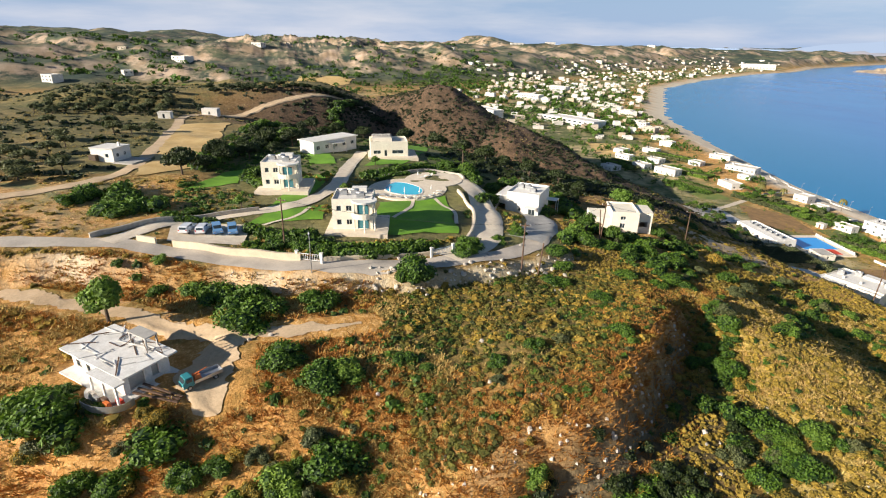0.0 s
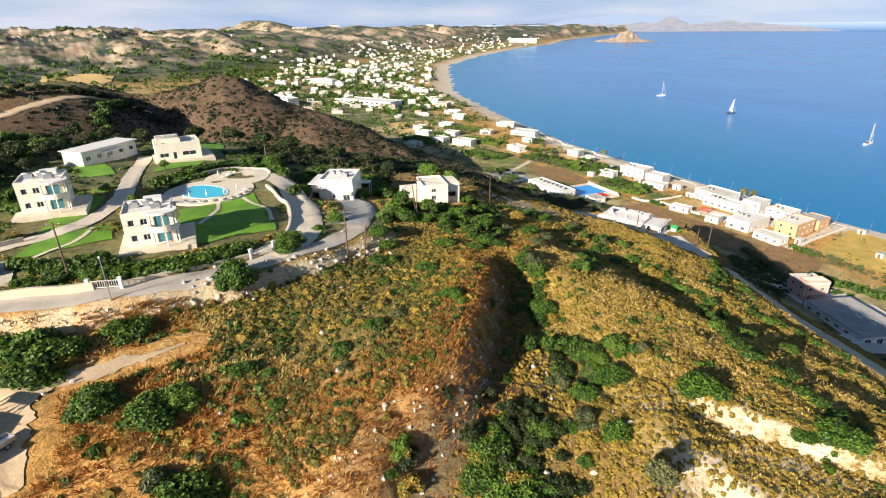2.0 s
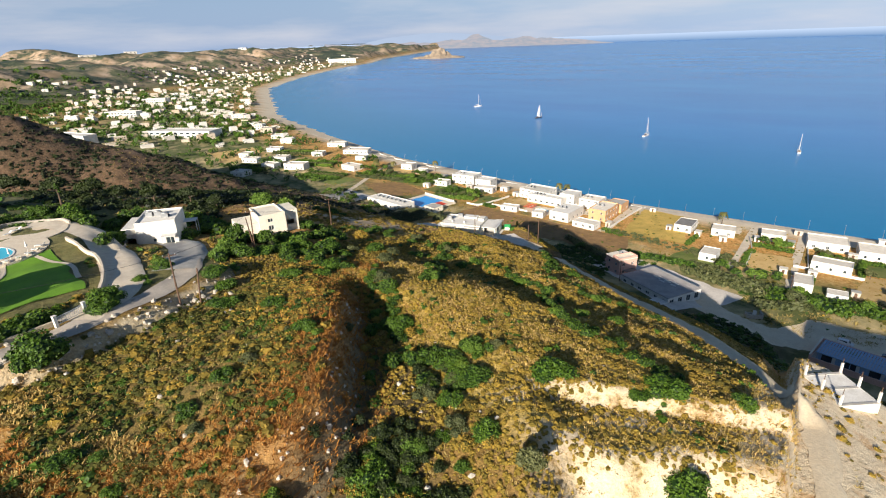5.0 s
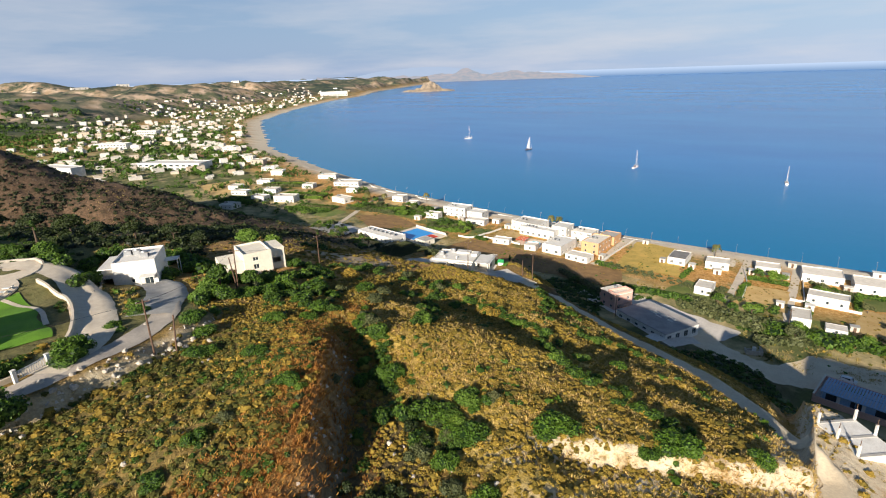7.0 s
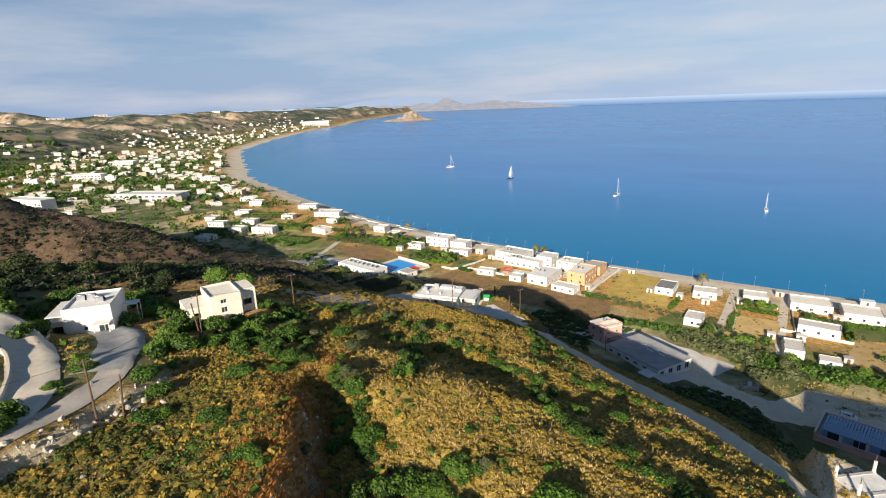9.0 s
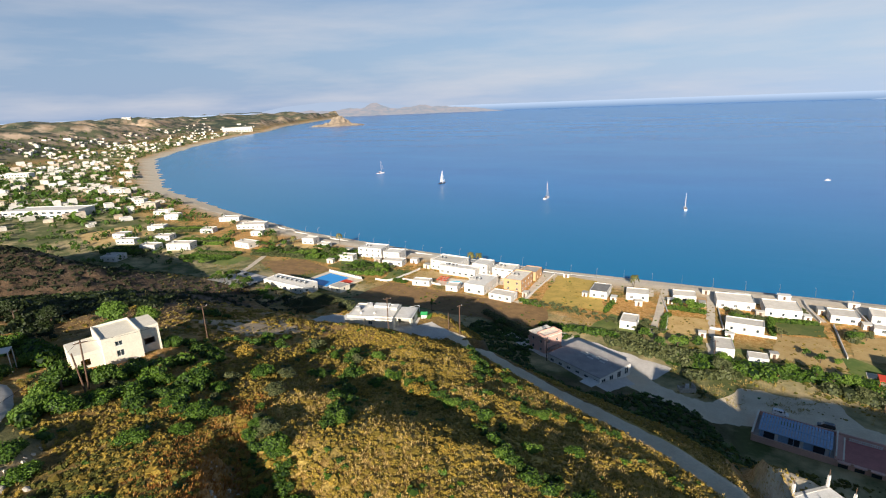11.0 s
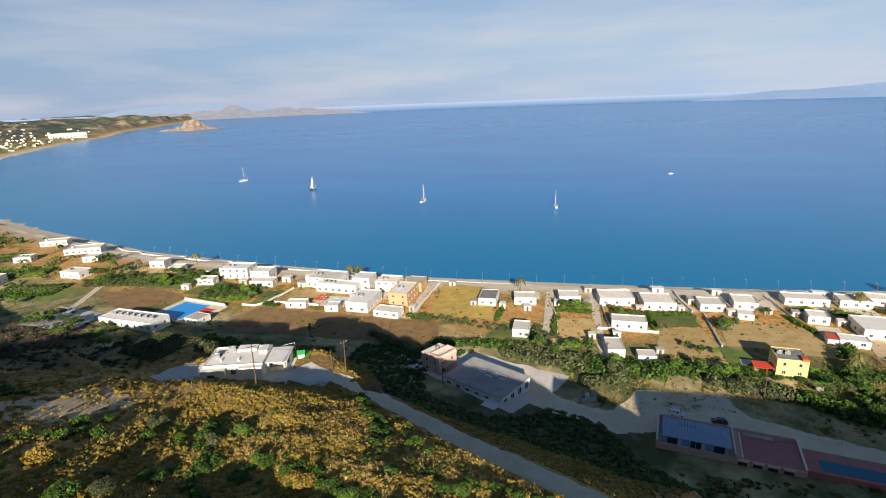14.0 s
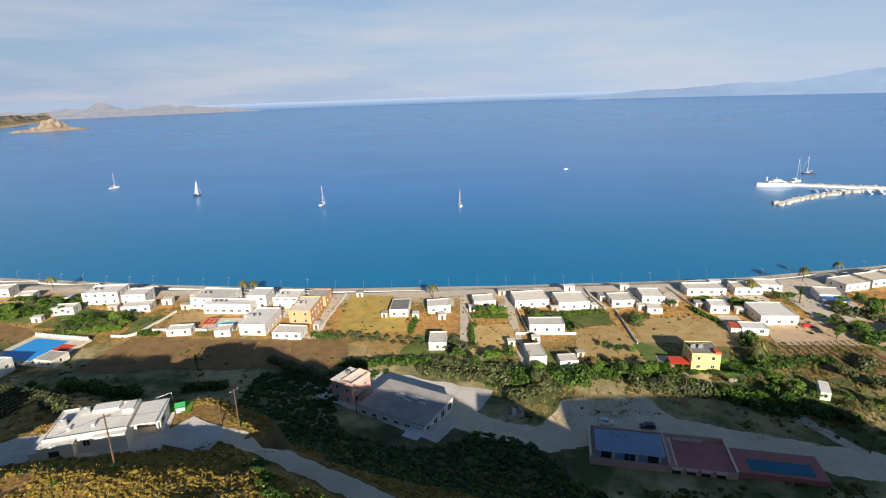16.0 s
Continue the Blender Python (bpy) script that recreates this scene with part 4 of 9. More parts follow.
def row_of(side, count, long, width, sill, head, start=0.0):
    """Openings evenly along one side."""
    gap = (long - start) / count
    return [(side, round(start + gap * (k + 0.5) - width / 2, 3), round(start + gap * (k + 0.5) + width / 2, 3), sill, head) for k in range(count)]


def on_ground(x, y, turn, z=None, lift=0.0):
    return pose(x, y, (z_at(x, y) if z is None else z) + lift, 0, 0, turn)


def arc_slab(bm, cx, cy, r, a0, a1, z0, z1, n=14):
    """A slab with a rounded outer edge."""
    pts = [(cx, cy)] + [(cx + r * math.cos(radians(a0 + (a1 - a0) * k / n)), cy + r * math.sin(radians(a0 + (a1 - a0) * k / n))) for k in range(n + 1)]
    lo, hi = [bm.verts.new((*p, z0)) for p in pts], [bm.verts.new((*p, z1)) for p in pts]
    bm.faces.new(hi)
    bm.faces.new(lo[::-1])
    for k in range(len(pts)):
        bm.faces.new([lo[k], lo[(k + 1) % len(pts)], hi[(k + 1) % len(pts)], hi[k]])
    return bm


def arc_wall(bm, cx, cy, r, a0, a1, z0, z1, t=0.12, n=14):
    ring = []
    for k in range(n + 1):
        a = radians(a0 + (a1 - a0) * k / n)
        ring.append([bm.verts.new((cx + q * math.cos(a), cy + q * math.sin(a), z)) for q, z in ((r - t, z0), (r, z0), (r, z1), (r - t, z1))])
    for p, q in zip(ring, ring[1:]):
        for k in range(4):
            bm.faces.new([p[k], p[(k + 1) % 4], q[(k + 1) % 4], q[k]])
    bm.faces.new(ring[0][::-1])
    bm.faces.new(ring[-1])
    return bm


def balcony_villa(m, label):
    """A two-storey cream villa with a rounded balcony and roof at one front corner."""
    w, d, h = 8.4, 8.6, 6.3
    opens = [(0, 0.9, 1.9, 1.0, 2.2), (0, 2.9, 4.1, 1.0, 2.2), (0, 0.9, 1.9, 4.0, 5.2), (0, 2.9, 4.1, 4.0, 5.2)]
    opens += row_of(3, 2, d, 1.2, 1.0, 2.2) + row_of(3, 2, d, 1.2, 4.0, 5.2) + row_of(1, 2, d, 1.6, 3.3, 5.4, 2) + row_of(1, 2, d, 1.2, 1.0, 2.2)
    doors = [(0, 5.2, 7.6, 0.1, 2.4), (0, 5.2, 7.6, 3.25, 5.4)]
    v = house("villa", m, w, d, h, CREAM, label, opens, "villa", WHITE, 0.35, 2.5, [(-2.2, 0.5), (0.2, 0.8), (1.6, -1.6)], "villas of the estate", 0.0, doors)
    part("balcony", arc_slab(bmesh.new(), w / 2 - 1.7, -d / 2 - 0.02, 2.6, -180, 60, 2.85, 3.1), CREAM, v, "rounded balcony slab")
    part("balustrade", arc_wall(bmesh.new(), w / 2 - 1.7, -d / 2, 2.6, -178, 55, 3.1, 4.0), CREAM, v, "rounded cream balustrade")
    part("canopy", arc_slab(bmesh.new(), w / 2 - 1.7, -d / 2 - 0.02, 2.7, -180, 60, h - 0.1, h + 0.25), WHITE, v, "rounded roof canopy")
    for k in range(3):
        a = radians(-150 + 65 * k)
        x, y = w / 2 - 1.7 + 2.35 * math.cos(a), -d / 2 + 2.35 * math.sin(a)
        part("column", tube(tube(bmesh.new(), (x, y, -1.5), (x, y, 2.85), 0.15, 0.15, 10), (x, y, 3.1), (x, y, h - 0.1), 0.14, 0.14, 10), CREAM, v)
    part("terrace", blocks((-w / 2 - 1.4, w / 2 + 3.2, -d / 2 - 3.4, d / 2 + 1.0, -1.6, 0.02)), PAVING, v, "pale paved terrace")
    part("stair_head", blocks((-0.6, 2.6, 1.8, 3.9, h, h + 1.0)), WHITE, v)
    return v


balcony_villa(on_ground(-100.5, -57.5, 80, lift=0.7) @ Matrix.Scale(0.9, 4), "cream two-storey villa with rounded balcony above the lane")
balcony_villa(on_ground(-72.8, -44.0, 78, lift=0.6) @ Matrix.Scale(0.88, 4), "cream two-storey villa with rounded balcony beside the pool lawn")

# the villa with panels, and the long low house
v = house("villa", on_ground(-137, -26.5, 84, lift=0.7) @ Matrix.Scale(0.9, 4), 12.5, 10, 4.6, CREAM, "cream villa with black solar panels on its roof",
          [(0, 1, 3.4, 0.9, 2.1), (0, 7.2, 11, 0.9, 2.1), (0, 4.6, 5.6, 0.1, 2.2)] + row_of(3, 2, 10, 1.4, 0.9, 2.1) + row_of(1, 2, 10, 1.4, 0.9, 2.1), "villa", ROOF, 0.4, 2.5, group="villas of the estate")
part("annex", walls(6.5, 8, -2.5, 5.9, [(0, 1, 2.4, 3.6, 4.8)]), CREAM, v).matrix_basis = pose(-2.2, 1, 0)
part("annex_roof", blocks((-5.35, 0.95, -2.9, 4.9, 5.7, 5.92)), ROOF, v)
for k in range(2):
    for j in range(4):
        bm = blocks((-0.8, 0.8, -0.5, 0.5, 0, 0.05))
        p = part("solar_panel", bm, PANEL, v, "black solar panel")
        p.matrix_basis = pose(-4.4 + 1.66 * j, -0.6 + 1.5 * k, 6.25, -14)
for x in (-5.2, 0.8):
    part("panel_rail", blocks((x - 0.03, x + 0.03, -2.2, 2.6, 5.9, 6.0)), STEEL, v)
part("terrace", blocks((-7, 9.5, -8, 6, -1.6, 0.0)), PAVING, v, "pale paved terrace")
v = house("villa", on_ground(-146, -44, 126, lift=0.7) @ Matrix.Scale(0.9, 4), 19, 7.5, 3.6, WHITE, "long low white house behind the villas",
          row_of(0, 5, 19, 1.5, 0.9, 2.2), "house", WHITE, 0.0, 2.5, group="villas of the estate", over=0.5, doors=[(0, 8.4, 8.9, 0.1, 2.2)])
part("porch", blocks((-3.2, 3.2, -6.0, -3.8, 2.5, 2.7), (-3.1, -2.9, -5.9, -5.7, -1, 2.5), (2.9, 3.1, -5.9, -5.7, -1, 2.5)), WHITE, v)

# the white villa by the road
v = house("villa", on_ground(-93.0, 1.4, 50, lift=0.6) @ Matrix.Scale(0.9, 4), 9.0, 11, 6.0, WHITE, "white two-storey villa with dark roof heaters", [(0, 6.2, 8.2, 0.2, 2.3), (0, 3.4, 4.2, 1.2, 2.1), (3, 1.5, 3.0, 4.0, 5.3), (3, 6.5, 8.0, 4.0, 5.3), (3, 6, 8.6, 0.2, 2.3)],
          "villa", WHITE, 0.4, 3.0, [(-2.5, 1.5), (-0.5, 1.5), (1.6, -1.0)], "villas of the estate")
part("annex", walls(3.4, 7, -3, 3.2, [(0, 0.6, 2.6, 0.2, 2.3), (3, 1, 2.4, 0.9, 2.1)]), WHITE, v).matrix_basis = pose(-6.2, -0.5, 0)
part("annex_roof", blocks((-8.1, -4.5, -4.2, 3.2, 3.2, 3.4)), WHITE, v)
part("porch_canopy", blocks((-7.6, -4.52, -5.4, 4.6, 4.9, 5.1)), WHITE, v, "white slab over a side porch")
part("pergola", blocks((4.5, 7.6, 2.2, 5.2, 3.1, 3.25), (7.4, 7.55, 2.3, 2.45, -2, 3.1), (7.4, 7.55, 5.0, 5.15, -2, 3.1)), FRAME, v, "white beam pergola")
part("entrance_roof", blocks((1.2, 4.4, -8.0, -5.5, 2.9, 3.1), (1.3, 1.5, -7.9, -7.7, -2, 2.9), (4.1, 4.3, -7.9, -7.7, -2, 2.9)), WHITE, v)

# the stepped cream villa
v = house("villa", on_ground(-80.5, 20.5, 68, lift=0.7), 6.2, 8.5, 4.6, CREAM, "cream villa with stepped pale walls beside trees", [(0, 2.0, 3.2, 1.0, 2.2), (0, 2.0, 3.2, 3.0, 3.9)], "villa", CREAM, 0.35, 3.0, group="villas of the estate")
part("annex", walls(4.6, 7.2, -3, 3.1, [(0, 1.2, 2.6, 0.9, 2.1), (3, 2, 3.4, 0.9, 2.1)]), CREAM, v).matrix_basis = pose(-5.4, -0.2, 0)
part("annex_roof", blocks((-7.7, -3.1, -3.8, 3.4, 3.1, 3.3)), CREAM, v)
part("annex", walls(3.6, 6.4, -3, 4.2, [(0, 0.8, 2.6, 0.9, 2.1)]), CREAM, v).matrix_basis = pose(4.85, 1.0, 0)
part("annex_roof", blocks((3.05, 6.65, -2.2, 4.2, 4.2, 4.45)), CREAM, v)

# hillside outliers
v = house("house", on_ground(-131, -101, 66, lift=0.5) @ Matrix.Scale(0.8, 4), 8.0, 8.0, 3.8, WHITE, "small white house alone on the upper slope", [(1, 1.5, 2.7, 1, 2.2), (1, 4.8, 5.9, 1, 2.2), (0, 5.2, 6.3, 1, 2.2)], "house", WHITE, 0.0, 2.5, over=0.25)
part("chimney", blocks((2.4, 3.0, 0.5, 1.1, 4.0, 5.2)), WHITE, v)
part("shed", blocks((-3.8, -1.4, -5.4, -4.02, -1.5, 1.8)), BARK, v, "brown plank lean-to")
part("yard", blocks((4.05, 11, -5, 4, -1.5, -0.25)), CONCRETE, v, "bare concrete yard")
v = house("hut", on_ground(-251, -92, 75, lift=0.3) @ Matrix.Scale(0.8, 4), 9, 5, 3.4, WHITE, "white flat-roofed hut under the hilltop", [(0, 3.8, 5.0, 0.1, 2.0)], "hut", WHITE, 0.0, 2, over=0.1)
house("hut", on_ground(-228, -107, 85, lift=0.2), 5, 4, 2.4, WHITE, "small pale field hut beside the track", [(0, 1.8, 2.8, 0.1, 1.9)], "hut", ROOF, 0.0, 2, over=0.15)

# the low white house on the shelf
v = house("house", pose(-65.9, 85.2, 35.4, 0, 0, 14.2), 13.4, 9.6, 3.4, CREAM, "low white house on the seaward slope", [(0, 2.2, 3.8, 0.9, 2.2), (0, 6.0, 7.2, 1.0, 2.2), (3, 2, 3.2, 0.9, 2.1)], "house", WHITE, 0.25, 3, [(-5.0, 0.2), (-2.2, 3.4)])
part("front_bay", blocks((-6.9, -1.6, -6.3, -4.82, -3, 2.9), (1.6, 6.72, -5.9, -4.82, -3, 3.1)), CREAM, v, "cream walls standing forward of the porch")
part("bay_roof", blocks((-7.1, -1.4, -6.5, -4.83, 2.9, 3.1), (1.5, 6.8, -6.1, -4.83, 3.1, 3.3)), WHITE, v)
part("window", blocks((-5.4, -3.8, -6.36, -6.28, 0.8, 2.0)), GLASS, v)
part("side_bay", blocks((-8.8, -6.72, -5.6, 0.2, -3, 1.7)), CREAM, v)
part("side_bay_roof", blocks((-9.0, -6.74, -5.8, 0.4, 1.7, 1.9)), WHITE, v)
part("annex", walls(4.8, 6.6, -3, 2.7, [(0, 0.7, 4.0, 0.1, 2.3), (1, 1, 3, 0.9, 2.1)]), CREAM, v).matrix_basis = pose(9.12, 1.0, 0)
# grey block inside the open bay, standing in for its shade
part("annex_shade", blocks((7.2, 11.0, 0.2, 3.9, -0.2, 2.6)), CONCRETE, v)
part("annex_roof", blocks((6.74, 11.9, -3.4, 4.6, 2.7, 2.9)), WHITE, v)
part("roof_step", blocks((-1.0, 3.6, 2.2, 4.6, 3.42, 4.0), (4.6, 6.5, 0.6, 3.6, 3.42, 4.2)), WHITE, v)
for x in (-3.6, 0.4):
    part("roof_vent", blocks((x, x + 0.5, -2.6, -2.0, 3.42, 4.0)), WHITE, v)
part("terrace", blocks((-7.5, 12.5, -8.2, 4.7, -3, -0.05)), GRAVEL, v, "pale concrete terrace")
toy = thing("playhouse", pose(-53.8, 92.6, z_at(-53.8, 92.6), 0, 0, 20), "small green and white garden playhouse", "playhouse")
part("wall", blocks((-0.8, 0.8, -0.7, 0.7, -0.2, 1.1)), FRAME, toy)
bm = bmesh.new()
pr = [[bm.verts.new((x, y, z)) for y, z in ((-0.95, 1.1), (0.95, 1.1), (0, 1.9))] for x in (-1, 1)]
for k in range(3):
    bm.faces.new([pr[0][k], pr[0][(k + 1) % 3], pr[1][(k + 1) % 3], pr[1][k]])
bm.faces.new(pr[0][::-1]), bm.faces.new(pr[1])
part("roof", bm, plain_material("green_plastic", (0.03, 0.30, 0.09), 0.5), toy, "green plastic roof")
goal = thing("goal_frame", on_ground(-58.3, 95.0, 40, lift=0.2), "white tubular goal frame on the small lawn", "goal")
for a, b in (((-1.6, 0, 0), (-1.6, 0, 2)), ((1.6, 0, 0), (1.6, 0, 2)), ((-1.6, 0, 2), (1.6, 0, 2))):
    part("bar", tube(bmesh.new(), a, b, 0.06, 0.06, 8), FRAME, goal)

# the pink house and the big flat-roofed hall
v = house("house", on_ground(-29.6, 143.0, -34, 6.0), 8.2, 8.4, 6.6, PINK, "square pink two-storey house on a gravel yard", row_of(0, 2, 8.2, 1.1, 1, 2.2) + row_of(0, 2, 8.2, 1.1, 4.1, 5.3) + row_of(1, 2, 8.4, 1.2, 1, 2.3) + row_of(1, 2, 8.4, 1.2, 4.1, 5.3), "house", ROOF, 0.0, 2, [(-1.5, 1.2)], over=0.15)
part("balcony", blocks((-5.6, -4.1, -3.6, 1.5, 3.1, 3.3), (-5.6, -5.5, -3.6, 1.5, 3.3, 4.2)), PINK, v)
part("parapet", parapet_wall(4.2, 8.4, 6.82, 0.8), PINK, v).matrix_basis = pose(2.0, 0, 0)
part("awning", blocks((4.2, 6.3, -2.6, 2.6, 2.5, 2.62), (6.1, 6.2, -2.5, -2.4, -1, 2.5), (6.1, 6.2, 2.4, 2.5, -1, 2.5)), ROOF_GREY, v)
v = house("hall", on_ground(-12.4, 134.0, -30, 5.9), 22.5, 16, 3.3, SLAB, "wide unfinished hall with a bare grey roof", row_of(0, 6, 22.5, 1.6, 0.2, 2.2) + row_of(1, 4, 16, 2.0, 0.2, 2.4), "building", HALL_ROOF, 0.0, 2, over=0.12)
part("side_wing", blocks((7.0, 11.3, -12.3, -8.02, -2, 1.9)), SLAB, v)
part("side_wing_roof", blocks((6.8, 11.5, -12.5, -8.05, 1.9, 2.1)), WHITE, v)
for k, (x, y, sx) in enumerate(((-3, 1.5, 1.6), (-1, 2.6, 2.4), (1.6, 2.0, 1.4), (3.4, 3.2, 2.2), (0.4, 0.4, 1.2), (5, 1.0, 1.0))):
    part("roof_rubble", blocks((x - sx, x + sx, y - 0.35, y + 0.35, 3.53, 3.66 + 0.07 * (k % 3), 0.03)), SLAB, v)

# the ruin by the gravel road
ruin = thing("ruin", on_ground(18.8, 131.5, 20), "roofless ruin of a small stone hut", "ruin")
for row in ((-2.4, 2.4, -1.6, -1.2, -1, 1.5), (-2.4, -2.0, -1.2, 1.6, -1, 1.1), (2.0, 2.4, -1.2, 1.6, -1, 1.9), (-2.0, 0.6, 1.2, 1.6, -1, 0.8)):
    part("wall", blocks(row), STONE, ruin)
part("block", blocks((-0.4, 0.6, -0.3, 0.5, -0.5, 2.2)), SLAB, ruin)

# the house with a blue pergola, red terrace and pool below the road
est = thing("terrace_house", on_ground(50.4, 112.4, -13, 6.8) @ Matrix.Scale(0.82, 4), "sunken house with blue slatted pergola and red terraces", "house")
part("wall", blocks((-18, -17.6, -7.4, 8.4, -3, 1.2), (-17.6, 23, 8.0, 8.4, -3, 0.9), (-17.6, 23, -7.4, -7.0, -3, 0.3), (4.2, 4.6, -7.0, 8.0, -3, 1.4), (22.6, 23, -7, 8, -3, 0.8)), PINK, est)
part("terrace", blocks((-17.6, 4.2, -7.0, 8.0, -3, -0.6)), CONCRETE, est)
part("red_terrace", blocks((4.6, 22.6, -7.0, 6.0, -3, 0.35)), RED_FLOOR, est, "dark red painted terrace")
part("pergola_post", blocks((-16.0, -15.8, -6, -5.8, -0.6, 2.2), (2.8, 3.0, -6, -5.8, -0.6, 2.2), (-16, -15.8, 4, 4.2, -0.6, 2.2), (2.8, 3, 4, 4.2, -0.6, 2.2), (-6.6, -6.4, -6, -5.8, -0.6, 2.2), (-6.6, -6.4, 4, 4.2, -0.6, 2.2)), TIMBER_BLUE, est)
part("pergola_beam", blocks((-16.4, 3.4, -6.05, -5.8, 2.2, 2.42), (-16.4, 3.4, 4.0, 4.25, 2.2, 2.42), (-16.4, 3.4, -1.1, -0.85, 2.2, 2.42)), TIMBER_BLUE, est)
slat = blocks((-0.3, 0.3, -6.5, 4.7, 2.43, 2.49))
slat_ob = part("slat", slat, TIMBER_BLUE, est)
slat_ob.matrix_basis = pose(-16.0, 0, 0)
for k in range(1, 24):
    piece("slat", slat_ob.data, est, pose(-16.0 + 0.83 * k, 0, 0))
part("facade", blocks((-15.7, 2.7, -5.4, -5.1, -0.6, 2.19)), TIMBER_BLUE, est, "blue panelled front under the pergola")
for x in (-13.2, -6.4, 0.2):
    part("door", blocks((x - 1.5, x + 1.5, -5.5, -5.42, -0.55, 1.7)), GLASS, est)
    part("shutter", blocks((x + 1.55, x + 2.5, -5.52, -5.42, -0.55, 1.7)), FRAME, est, "white shutter")
part("garden_bed", blocks((-11.5, -5.6, 5.4, 7.6, -0.6, -0.3)), GREEN_FIELD, est, "green planted bed behind the pergola")
part("stair_strip", blocks((4.62, 6.2, -6.9, 7.6, 0.36, 0.42)), PINK, est)
for row in ((4.3, 4.7, -7.2, 8.2, 1.41, 1.52), (6.2, 6.6, -7.2, 6.0, 0.36, 1.0), (22.5, 23.1, -7.2, 8.2, 0.81, 0.95), (-18.1, -17.5, -7.5, 8.5, 1.21, 1.32)):
    part("coping", blocks(row), CREAM, est, "pale wall coping")
part("balustrade", blocks((7.5, 16, 5.6, 5.8, 0.35, 0.5), (7.5, 16, 5.6, 5.8, 1.15, 1.3)), WHITE, est, "white pierced balustrade")
ball = part("baluster", blocks((-0.16, 0.16, 5.62, 5.78, 0.5, 1.15)), WHITE, est)
ball.matrix_basis = pose(7.8, 0, 0)
for k in range(1, 15):
    piece("baluster", ball.data, est, pose(7.8 + 0.56 * k, 0, 0))
for x in (6.5, 10.5, 14.5, 18.5):
    part("arch_bay", blocks((x - 1.6, x + 1.6, -8.6, -7.42, 0.1, 0.5)), PINK, est)
    # dark panels on the wall stand in for the shaded arch recesses
    part("arch_shade_panel", blocks((x - 1.2, x + 1.2, -7.46, -7.41, -2.6, 0.0)), GLASS, est)
part("pool_terrace", blocks((23.4, 47, -6, 5, -3, 0.1)), RED_FLOOR, est)
# the hill's shade is put into this pool's dark blue
part("pool_water", blocks((27, 44, -4.6, 0.5, 0.1, 0.16)), plain_material("shaded_pool", (0.015, 0.15, 0.24), 0.05), est, "shaded blue pool water")

# ---- building site and truck ----
site = thing("unfinished_house", pose(-37.0, -76.0, 57.7, 0, 0, 46) @ Matrix.Diagonal((0.95, 0.62, 0.82, 1)), "unfinished concrete house with boards on its slab roof", "building site")
part("wall", walls(10.5, 9, -3, 3.2, [(0, 0.8, 2.0, 0.9, 2.1), (0, 3.0, 4.2, 0.9, 2.1), (1, 1.0, 4.0, 0.3, 2.6), (1, 5.4, 6.8, 0.6, 2.3)]), SLAB, site)
# a solid block added inside, in place of the dim rooms
part("interior_shade", blocks((-4.9, 4.9, -4.1, 4.2, -2.9, 3.15)), CONCRETE, site)
part("roof_slab", blocks((-6.6, 6.4, -5.4, 5.4, 3.2, 3.45)), SLAB, site, "pale poured roof slab")
part("roof_slab", blocks((1.4, 7.0, -7.4, -5.38, 3.15, 3.4)), SLAB, site, "pale poured porch slab")
part("floor_slab", blocks((-6.4, 6.6, -6.6, 5.4, -3, -0.02)), SLAB, site, "pale floor slab")
part("terrace", arc_slab(bmesh.new(), 2.6, -5.8, 2.9, 175, 365, -3, 0.03), SLAB, site, "rounded pale terrace")
for x in (1.7, 4.2, 6.7):
    part("column", blocks((x - 0.15, x + 0.15, -7.2, -6.9, -0.1, 3.15)), SLAB, site)
part("stair_canopy", blocks((-0.2, 3.4, 2.4, 5.0, 5.3, 5.5)), CONCRETE, site, "grey stair roof slab")
for x, y in ((0.0, 2.6), (3.2, 2.6), (0.0, 4.8), (3.2, 4.8)):
    part("column", blocks((x - 0.12, x + 0.12, y - 0.12, y + 0.12, 3.45, 5.3)), CONCRETE, site)
random.seed(5)
for k in range(34):
    x, y, a, long = random.uniform(-5.6, 5.2), random.uniform(-4.6, 4.4), random.uniform(0, 180), random.uniform(0.8, 2.6)
    p = part("board", blocks((-long, long, -0.09, 0.09, 0, 0.06)), (WOOD, SLAB, CONCRETE, SLAB)[k % 4], site, "loose shuttering board")
    p.matrix_basis = pose(x, y, 3.46 + 0.02 * (k % 5), 0, 0, a)
for a, b in (((-0.5, 2, 3.5), (1.6, 2.5, 5.3)), ((3.9, 2, 3.5), (2.6, 2.6, 5.3)), ((5.2, 3.6, 3.5), (3.3, 4.6, 5.3))):
    part("prop", tube(bmesh.new(), a, b, 0.06, 0.06, 6), WOOD, site)
bm = arc_wall(bmesh.new(), 3.6, -6.2, 4.2, -100, 15, -0.02, 1.0, 0.1, 18)
part("railing", bm, STEEL, site, "grey terrace railing")
for k, (x, y, mat) in enumerate(((5.4, -8.0, LOAD_ORANGE), (4.6, -7.6, WOOD), (2.6, -7.9, STONE), (6.2, -6.4, RED_CLOTH), (3.6, -8.1, STEEL))):
    part("material_pile", blocks((x - 0.6, x + 0.5, y - 0.4, y + 0.45, -0.02, 0.7 + 0.15 * (k % 3), 0.12)), mat, site)
for k in range(3):
    p = tagged(mesh_object("beam", blocks((-2.6, 2.6, -0.12, 0.12, 0, 0.2)), WOOD), "long timber beam lying beside the site", "beam", "beams on the ground")
    p.matrix_world = pose(-31.2 + 0.5 * k, -70.5 - 0.3 * k, z_at(-31.2 + 0.5 * k, -70.5) + 0.35, 0, 8, 60 + 4 * k)


